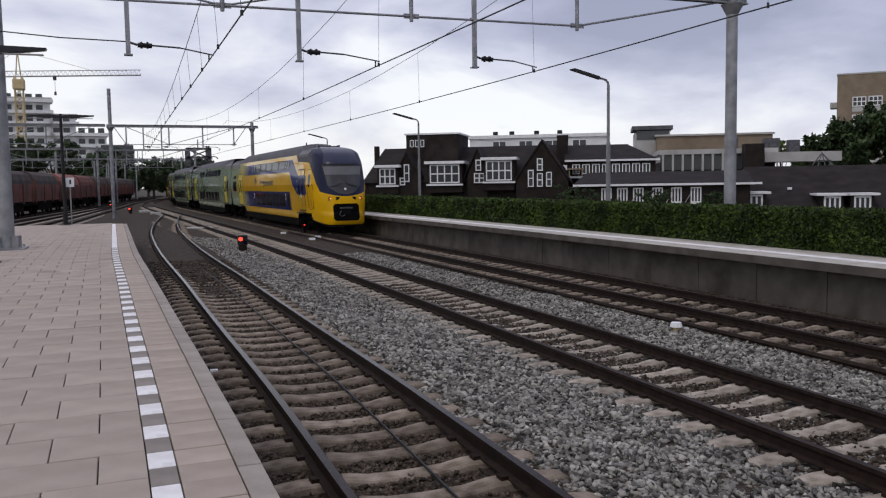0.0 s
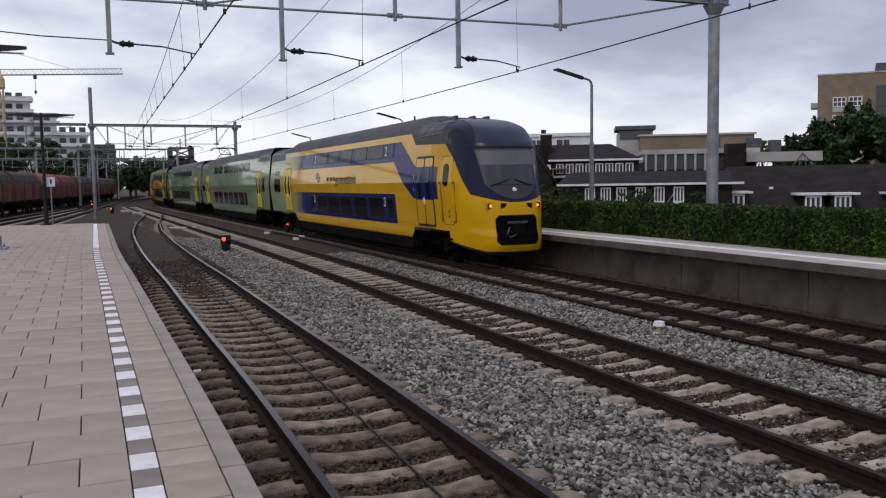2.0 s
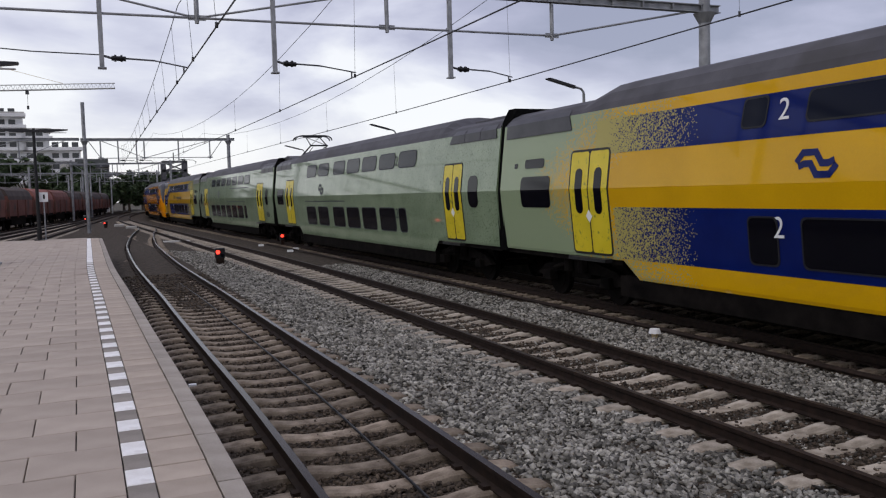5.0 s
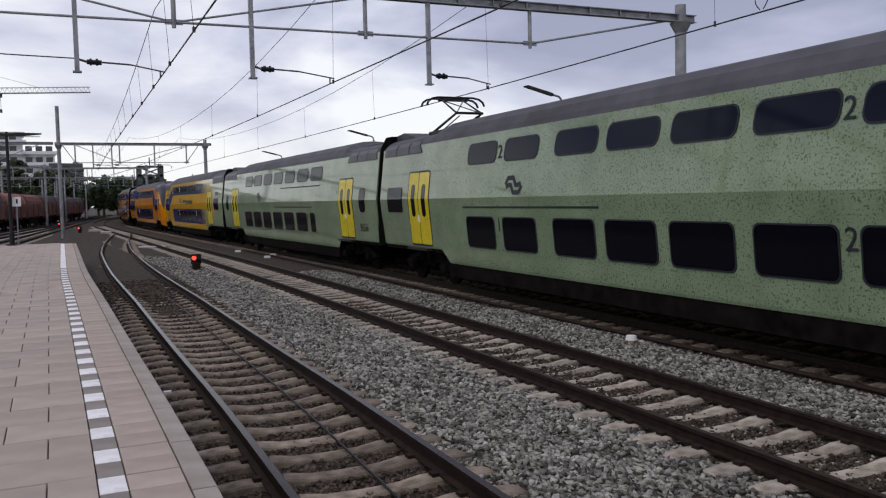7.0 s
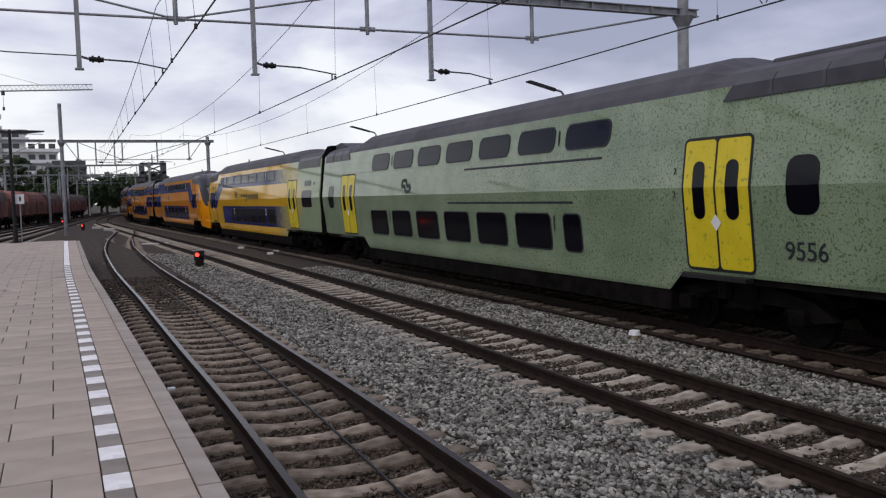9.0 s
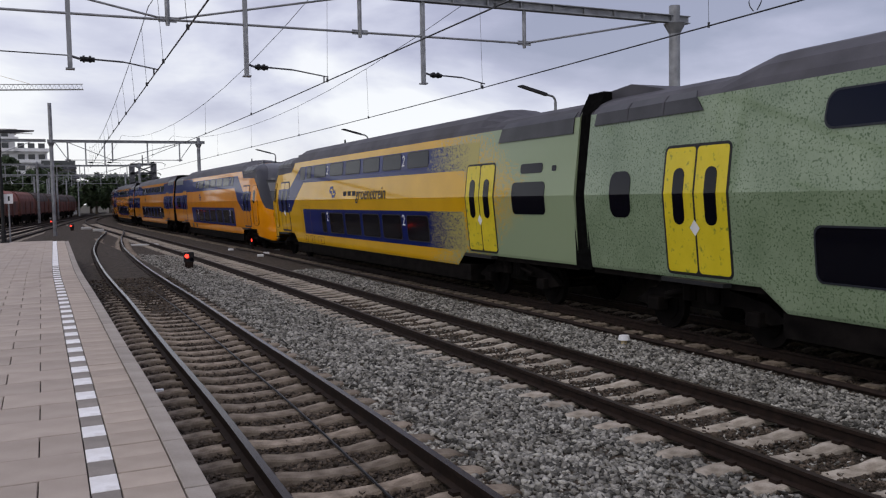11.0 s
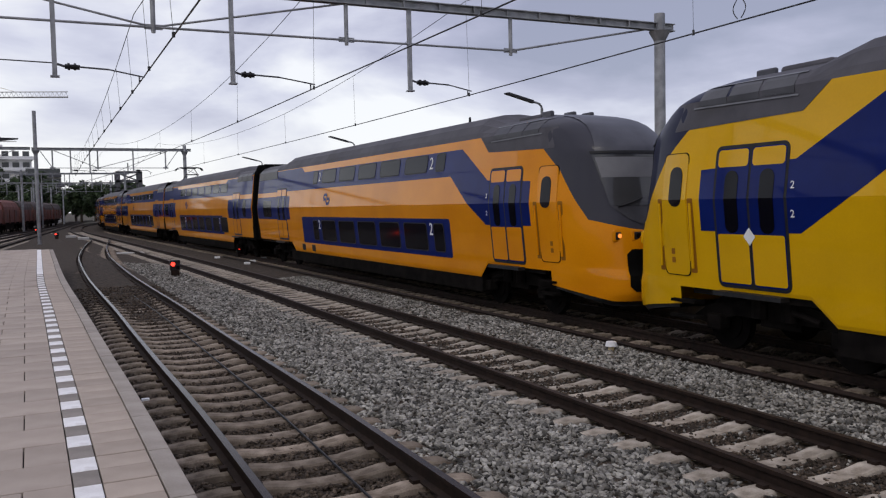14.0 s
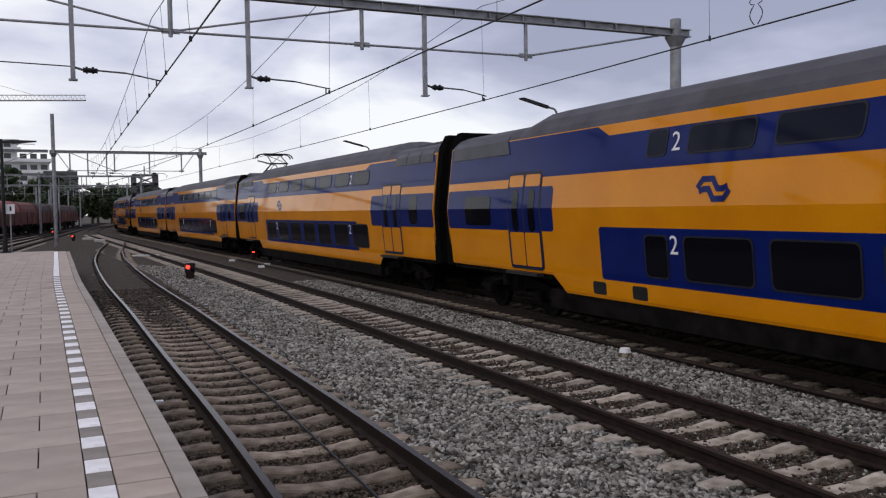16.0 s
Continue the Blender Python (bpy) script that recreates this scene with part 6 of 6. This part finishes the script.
for x, z0, z1 in ((8.6, 2.1, 3.5), (9.4, 2.1, 3.2), (9.4, 3.5, 4.5), (10.2, 2.1, 3.3), (-2.7, 2.7, 4.2), (3.75, 2.5, 3.3), (4.2, 2.5, 3.3), (3.9, 3.6, 4.5), (-3.1, 2.4, 3.0)):
    sash(h, x, x + 0.42, z0, z1, -0.82 if x > 5 else -0.52, 1, 2, 0.09)
block(h, "chimney", 10.9, 11.9, 2.5, 3.6, 4, 6.7, M_BRICK_DARK)
block(h, "chimney", -6.5, -6.1, 3, 3.5, 4, 6.1, M_BRICK_DARK)

h = house("house", "dark hipped-roof house with a row of white windows")
block(h, "wall", 11.9, 19.6, 1, 9, -3.5, 4.25, M_BRICK_DARK)
gable_roof(h, 11.9, 19.6, 1, 9, 4.35, 5.85, M_ROOF_TILE, 0, 2.6)
part("eave", boxes((11.7, 19.95, 0.6, 1.2, 4.22, 4.38)), M_WHITE, h)
for i in range(8):
    sash(h, 12.4 + i * 0.87, 13.0 + i * 0.87, 3.15, 3.95, 1.0, 2, 1, 0.08)
part("ledge", boxes((12.1, 19.6, 0.5, 0.98, 2.75, 2.95)), M_WHITE, h)
bm = boxes((12.0, 13.4, -0.3, 0.9, 3.5, 3.62), (12.1, 12.2, -0.2, -0.1, 2.9, 3.5), (13.2, 13.3, -0.2, -0.1, 2.9, 3.5))
part("balcony", bm, M_BRICK_TAN, h)

h = house("house", "low dark row house with a white gutter and shuttered windows")
block(h, "wall", 13.0, 26.4, -6, 0.5, -4, 2.1, M_BRICK_DARK)
gable_roof(h, 13.0, 26.4, -6, 1.0, 2.24, 3.2, M_ROOF_TILE, 1, 0)
part("gutter", boxes((12.7, 27.2, -6.5, -6.1, 2.05, 2.22)), M_WHITE, h)
for x in (15.0, 16.25, 17.5, 19.0, 20.45, 21.95):
    sash(h, x, x + 0.72, 0.72, 1.85, -6.0, 3, 1, 0.1)
    part("sill", boxes((x - 0.15, x + 0.87, -6.2, -6.0, 0.55, 0.65)), M_WHITE, h)
    part("awning_stay", rods(((x + 0.95, -6.05, 0.55), (x + 1.45, -6.3, 1.4), 0.03), seg=5), M_CONC_PALE, h)

h = house("house", "broad dark tiled roof with small white dormer windows")
block(h, "wall", 25.0, 52.0, -5, 6, -4, -0.9, M_BRICK_DARK)
gable_roof(h, 25.0, 52.0, -5, 6, -0.9, 3.5, M_ROOF_TILE, 2.2, 0)
for x0, x1, z0 in ((26.0, 27.8, 0.0), (31.9, 33.6, -0.2), (34.1, 35.8, -0.2), (38.6, 40.4, -0.2)):
    z1 = z0 + 1.15
    d = block(h, "dormer", x0, x1, -4.6, -1.5, z0 - 0.4, z1 + 0.1, M_BRICK_DARK)
    sash(h, x0 + 0.3, x1 - 0.3, z0, z1, -4.6, 3, 1, 0.14)
    part("dormer_roof", boxes((x0 - 0.35, x1 + 0.35, -4.95, -1.4, z1 + 0.12, z1 + 0.30)), M_WHITE, h)
part("roof_light", boxes((29.9, 30.2, -2.4, -2.2, 1.55, 1.75)), M_WHITE_FAR, h)

h = house("glass_pyramid", "small glazed pyramid skylight above the roofs", "skylight")
bm = bmesh.new()
for a, b in (((34.3, 6), (33.6, 4)), ((34.3, 6), (34.3, 4)), ((34.3, 6), (35.0, 4)), ((34.3, 6), (35.4, 5)), ((34.3, 6), (33.2, 5))):
    rod(bm, (34.3, 5.5, 4.7), (b[0], b[1], 3.3), 0.05, seg=5)
for z, k in ((3.35, 1.0), (4.0, 0.55)):
    rod(bm, (34.3 - 1.1 * k, 4.6, z), (34.3 + 1.1 * k, 4.6, z), 0.04, seg=5)
part("bars", bm, M_STEEL_D, h)

# flat-roofed offices behind
h = house("office_block", "low office with pale concrete window piers", "office")
block(h, "wall", 20.5, 31.0, 9, 18, -3.5, 4.2, M_BRICK_DARK)
block(h, "parapet", 20.3, 31.2, 8.6, 18.2, 4.9, 5.35, M_CONC_PALE)
block(h, "glazing", 20.5, 31.0, 9.3, 17.5, 4.2, 4.9, M_GLASS_FAR)
block(h, "window_strip", 20.6, 29.0, 8.86, 8.98, 3.4, 4.75, M_GLASS_FAR)
for i in range(10):
    block(h, "pier", 20.6 + i * 0.92, 20.8 + i * 0.92, 8.5, 8.85, 3.2, 4.95, M_CONC_PALE)
block(h, "stair_tower", 27.9, 29.6, 6.5, 8.4, 2, 5.7, M_BRICK_DARK)
block(h, "flat_roof", 29.8, 36.5, 7.5, 12, 4.0, 4.9, M_CONC_PALE)
for x, w_, z in ((30.2, 1.4, 6.3), (32.4, 1.0, 6.1), (27.0, 0.8, 6.4)):
    block(h, "roof_plant", x, x + w_, 10, 11.2, 4.9, z, M_STEEL_D)
h = house("office_block", "long tan brick block with a flat roof", "office")
block(h, "wall", 21.0, 33.5, 24, 34, -3, 7.4, M_BRICK_TAN)
block(h, "parapet", 20.8, 33.7, 23.8, 34.2, 7.4, 7.6, M_CONC_PALE)
h = house("office_block", "pale flat-roofed block with roof plant", "office")
block(h, "wall", 1.0, 15.5, 14, 22, -3, 7.1, M_WHITE_FAR)
block(h, "parapet", 0.8, 15.7, 13.8, 22.2, 7.1, 7.45, M_WHITE)
for i in range(4):
    sash(h, 3.5 + i * 2.8, 4.9 + i * 2.8, 6.0, 6.8, 14, 2, 1, 0.08)
for x in (3.4, 5.2, 7.9, 10.4):
    part("roof_vent", rods(((x, 17, 7.4), (x, 17, 8.0), 0.28), seg=10), M_BLACK, h)
h = house("office_block", "grey penthouse block with glazed upper floor", "office")
block(h, "wall", 18.6, 22.6, 26, 32, -3, 8.0, M_CONC_PALE)
block(h, "glazing", 18.8, 22.4, 25.9, 25.98, 7.2, 8.2, M_GLASS_FAR)
block(h, "cap", 18.3, 22.9, 25.6, 32.4, 8.3, 8.75, M_STEEL_D)

# tall brick block
t_ = thing("apartment_block", "tall tan brick apartment block with pale window bands", "apartment building", pose(121.3, 119.4, 0, 0, 0, -47))
part("wall", boxes((0, 44, 0, 14, -4, 20.9)), M_BRICK_TAN, t_)
part("parapet", boxes((-0.1, 44.1, -0.1, 14.1, 20.9, 21.15)), M_CONC_PALE, t_)
part("roof_house", boxes((9.5, 26, 3, 10, 21.15, 22.9)), M_STEEL_D, t_)
part("glazed_bay", boxes((9.6, 15.5, -0.25, 0, -4, 18.6)), M_GLASS_FAR, t_)
for z in (3.0, 6.0, 9.0, 12.0, 15.2):
    for x in (2.6, 5.2, 17.5, 20.5, 25, 28):
        sash(t_, x, x + 2.1, z, z + 1.6, 0, 3, 2, 0.16)
        part("panel", boxes((x - 0.1, x + 2.2, -0.12, -0.01, z - 1.0, z - 0.2)), M_CONC_PALE, t_)
    part("balcony", boxes((-1.2, -0.02, 2, 6, z, z + 1.0)), M_CONC_PALE, t_)
    part("bay_band", boxes((9.5, 15.6, -0.4, -0.26, z - 0.3, z)), M_STEEL_D, t_)

# ---------- goods yard ----------
for x0, sl in ((-19.2, 0.1025), (-14.5, 0.088), (-9.6, 0.066)):
    build_track("track_yard", "rusty goods yard track on old sleepers", straight(x0, sl), 30.0, 260.0, 0, M_RAIL_DULL, 4.0)
bm = bmesh.new()
v_ = [bm.verts.new(p) for p in ((-40, 39.6, -0.2), (-0.4, 39.6, -0.2), (1.5, 100, -0.22), (4, 260, -0.22), (-40, 260, -0.22))]
bm.faces.new(v_)
tagged(part("yard_ballast", bm, M_BED), "old brown ballast across the goods yard", "ballast", kind="structure")


def hopper(m, top):
    g = thing("hopper_wagon", "rust-brown covered hopper wagon with a rounded roof", "wagon", m, "hopper wagons")
    bm = bmesh.new()
    prism(bm, [(-1.40, 1.35), (1.45, 1.35), (1.5, 2.9), (1.42, 3.3), (-1.42, 3.3), (-1.5, 2.9)], -5.9, 5.9)
    part("hopper_body", bm, M_RUST, g)
    bm = bmesh.new()
    prism(bm, [(-1.5, 2.95), (1.5, 2.95), (1.46, 3.3), (1.2, 3.85), (0.7, 4.15), (0, 4.25), (-0.7, 4.15), (-1.2, 3.85), (-1.46, 3.3)], -5.8, 5.8)
    part("cover", bm, top, g)
    for y in (-5.85, -1.95, 1.95, 5.85):
        for sd in (-1, 1):
            part("rib", boxes((sd * 1.53 - 0.05, sd * 1.53 + 0.05, y - 0.06, y + 0.06, 1.2, 2.95)), M_RUST, g)
    part("solebar", boxes((-1.3, 1.3, -6.3, 6.3, 1.0, 1.3)), M_UNDER, g)
    part("chute", boxes((-1.2, 1.2, -3.5, 3.5, 0.45, 1.3)), M_UNDER, g)
    for y in (-4.9, -3.2, 3.2, 4.9):
        part("wheelset", rods(((-0.8, y, 0.46), (-0.68, y, 0.46), 0.46), ((0.68, y, 0.46), (0.8, y, 0.46), 0.46), ((-0.7, y, 0.46), (0.7, y, 0.46), 0.08), seg=16), M_UNDER, g)
    return g


yl = straight(-19.2, 0.1025)
M_TOPS = [coloured("dark_cover", (0.045, 0.035, 0.032), (0.085, 0.065, 0.058), 0.8, 0.85, fine=8), M_RUST_TOP]
for i in range(10):
    p, hd = yl(56 + i * 13.0)
    hopper(pose(p.x, p.y, 0, 0, 0, math.degrees(hd)), M_TOPS[1 if i in (4, 5) else 0])

# masts in the yard
for x, y, z in ((-13.2, 72.0, 7.6), (-14.5, 118.0, 7.2), (-9.0, 120.0, 7.2), (-5.5, 150.0, 7.0), (-2.2, 150.0, 7.0), (-4.5, 185.0, 7.5), (-1.0, 185.0, 7.5), (1.2, 190.0, 7.5)):
    m_ = thing("yard_mast", "grey steel mast in the goods yard", "mast", pose(x, y, -0.4), "yard masts")
    part("shaft", rods(((0, 0, 0), (0, 0, z + 0.4), 0.17, 0.13), seg=10), M_STEEL, m_)
    part("bracket", rods(((0, 0, z), (1.6, 0, z - 0.5), 0.03), ((0, 0, z - 1.2), (1.6, 0, z - 0.5), 0.03), seg=5), M_STEEL, m_)

# terraced white apartments on the hill
ap = thing("apartment_block", "white stepped apartment block with deep balconies", "apartment building", pose(-19.0, 262.0, 0, 0, 0, 4))
for k, (x0, x1, z1) in enumerate(((-16, -1.5, 27.5), (-1.5, 5.0, 23.0), (5.0, 13.0, 17.5))):
    part("wall", boxes((x0, x1, 0, 14, 4, z1)), M_WHITE_FAR, ap)
    z = 8.0
    while z < z1:
        part("balcony", boxes((x0 - 0.4, x1 + 0.9, -2.0, -0.02, z, z + 0.9)), M_WHITE, ap)
        for i in range(int((x1 - x0) / 2.6)):
            part("window", boxes((x0 + 0.6 + i * 2.6, x0 + 2.3 + i * 2.6, -0.1, -0.01, z + 1.0, z + 2.4)), M_GLASS_FAR, ap)
        z += 3.1
    part("roof", boxes((x0 - 0.6, x1 + 0.6, -1.2, 14.4, z1, z1 + 0.5)), M_CONC_PALE, ap)
ap = thing("apartment_block", "grey office block with dark balcony bands", "apartment building", pose(-3.2, 240.0, 0, 0, 0, 6))
part("wall", boxes((-6.5, 4.5, 0, 14, -0.4, 12.6)), M_CONC_PALE, ap)
for i, z in enumerate((3.0, 6.0, 9.0, 11.6)):
    part("balcony", boxes((-4.0, 6.2 - 0.6 * i, -1.6, -0.02, z, z + 0.8)), M_STEEL_D, ap)
    part("window", boxes((-3.8, 4.3, -0.12, -0.01, z + 0.9, z + 2.2)), M_GLASS_FAR, ap)

# tower crane
cr = thing("tower_crane", "yellow lattice tower crane with a pale jib", "crane", pose(-24.4, 228.0, 0))
bm = bmesh.new()
for sx in (-0.9, 0.9):
    for sy in (-0.9, 0.9):
        rod(bm, (sx, sy, 0), (sx, sy, 29.5), 0.14, seg=5)
z = 0.0
while z < 28:
    for sy in (-0.9, 0.9):
        rod(bm, (-0.9, sy, z), (0.9, sy, z + 1.8), 0.08, seg=4)
        rod(bm, (0.9, sy, z), (-0.9, sy, z + 1.8), 0.08, seg=4)
    z += 1.8
part("tower", bm, M_CRANE, cr)
part("cabin", boxes((-1.3, 1.3, -1.3, 1.3, 26.5, 29.0), bev=0.2), M_CRANE, cr)
bm = bmesh.new()
for y, z in ((-0.6, 29.3), (0.6, 29.3), (0, 30.6)):
    rod(bm, (-9, y, z), (28, y, z + 1.55), 0.12, seg=4)
for i in range(36):
    rod(bm, (-8 + i, -0.6, 29.3 + 0.042 * (i + 1)), (-7.5 + i, 0, 30.6 + 0.042 * (i + 1)), 0.06, seg=4)
    rod(bm, (-7.5 + i, 0, 30.6 + 0.042 * (i + 1)), (-7 + i, 0.6, 29.3 + 0.042 * (i + 2)), 0.06, seg=4)
part("jib", bm, M_CRANE_JIB, cr)
part("apex", rods(((-0.6, 0, 29), (0, 0, 36), 0.15), ((0.6, 0, 29), (0, 0, 36), 0.15), ((0, 0, 36), (16, 0, 31.8), 0.05), ((0, 0, 36), (-8, 0, 30), 0.05), seg=5), M_CRANE, cr)
part("hook", rods(((8, 0, 29.5), (8, 0, 25.5), 0.05), ((8, 0, 29.9), (8, 0, 29.0), 0.45), ((8, 0, 26.2), (8, 0, 25.4), 0.3), seg=6), M_STEEL_D, cr)

# steel lifting-bridge towers over the line
br = thing("bridge_tower", "grey steel bridge tower over the tracks", "bridge", pose(13.4, 182.0, 0))
bm = bmesh.new()
for sx in (-2.1, 2.1):
    for sy in (-2, 2):
        box(bm, sx - 0.4, sx + 0.4, sy - 0.4, sy + 0.4, -0.4, 10.3)
for z in (6.2, 8.2, 10.0):
    box(bm, -2.5, 2.5, -2.4, -1.6, z, z + 0.45)
for a, b in (((-2, 6.4), (2, 8.2)), ((2, 6.4), (-2, 8.2)), ((-2, 8.4), (2, 10.0)), ((2, 8.4), (-2, 10.0))):
    rod(bm, (a[0], -2, a[1]), (b[0], -2, b[1]), 0.14, seg=5)
part("frame", bm, M_STEEL_D, br)
part("cap", rods(((0, 0, 10.4), (0, 0, 12.2), 0.12), seg=6), M_STEEL_D, br)

# sprung wire loops by the suspension
lp = thing("wire_loop", "pair of curled steel wire loops on the contact wire", "wire fitting")
p0, h0 = on_line(11.4, OFF_C)
for sd in (-1, 1):
    pts = [p0 + Vector((0, 0, 5.72 + 0.35 * i / 6)) + Vector((math.sin(h0), -math.cos(h0), 0)) * (sd * (0.04 + 0.11 * math.sin(math.pi * i / 6))) for i in range(7)]
    pts += [pts[-1] + Vector((0, sd * -0.12 * math.sin(a), 0.06 - 0.06 * math.cos(a))) for a in (0.8, 1.6, 2.4, 3.2, 4.0)]
    part("loop", line_mesh(pts, 0.010, 5), M_WIRE, lp)


motions()
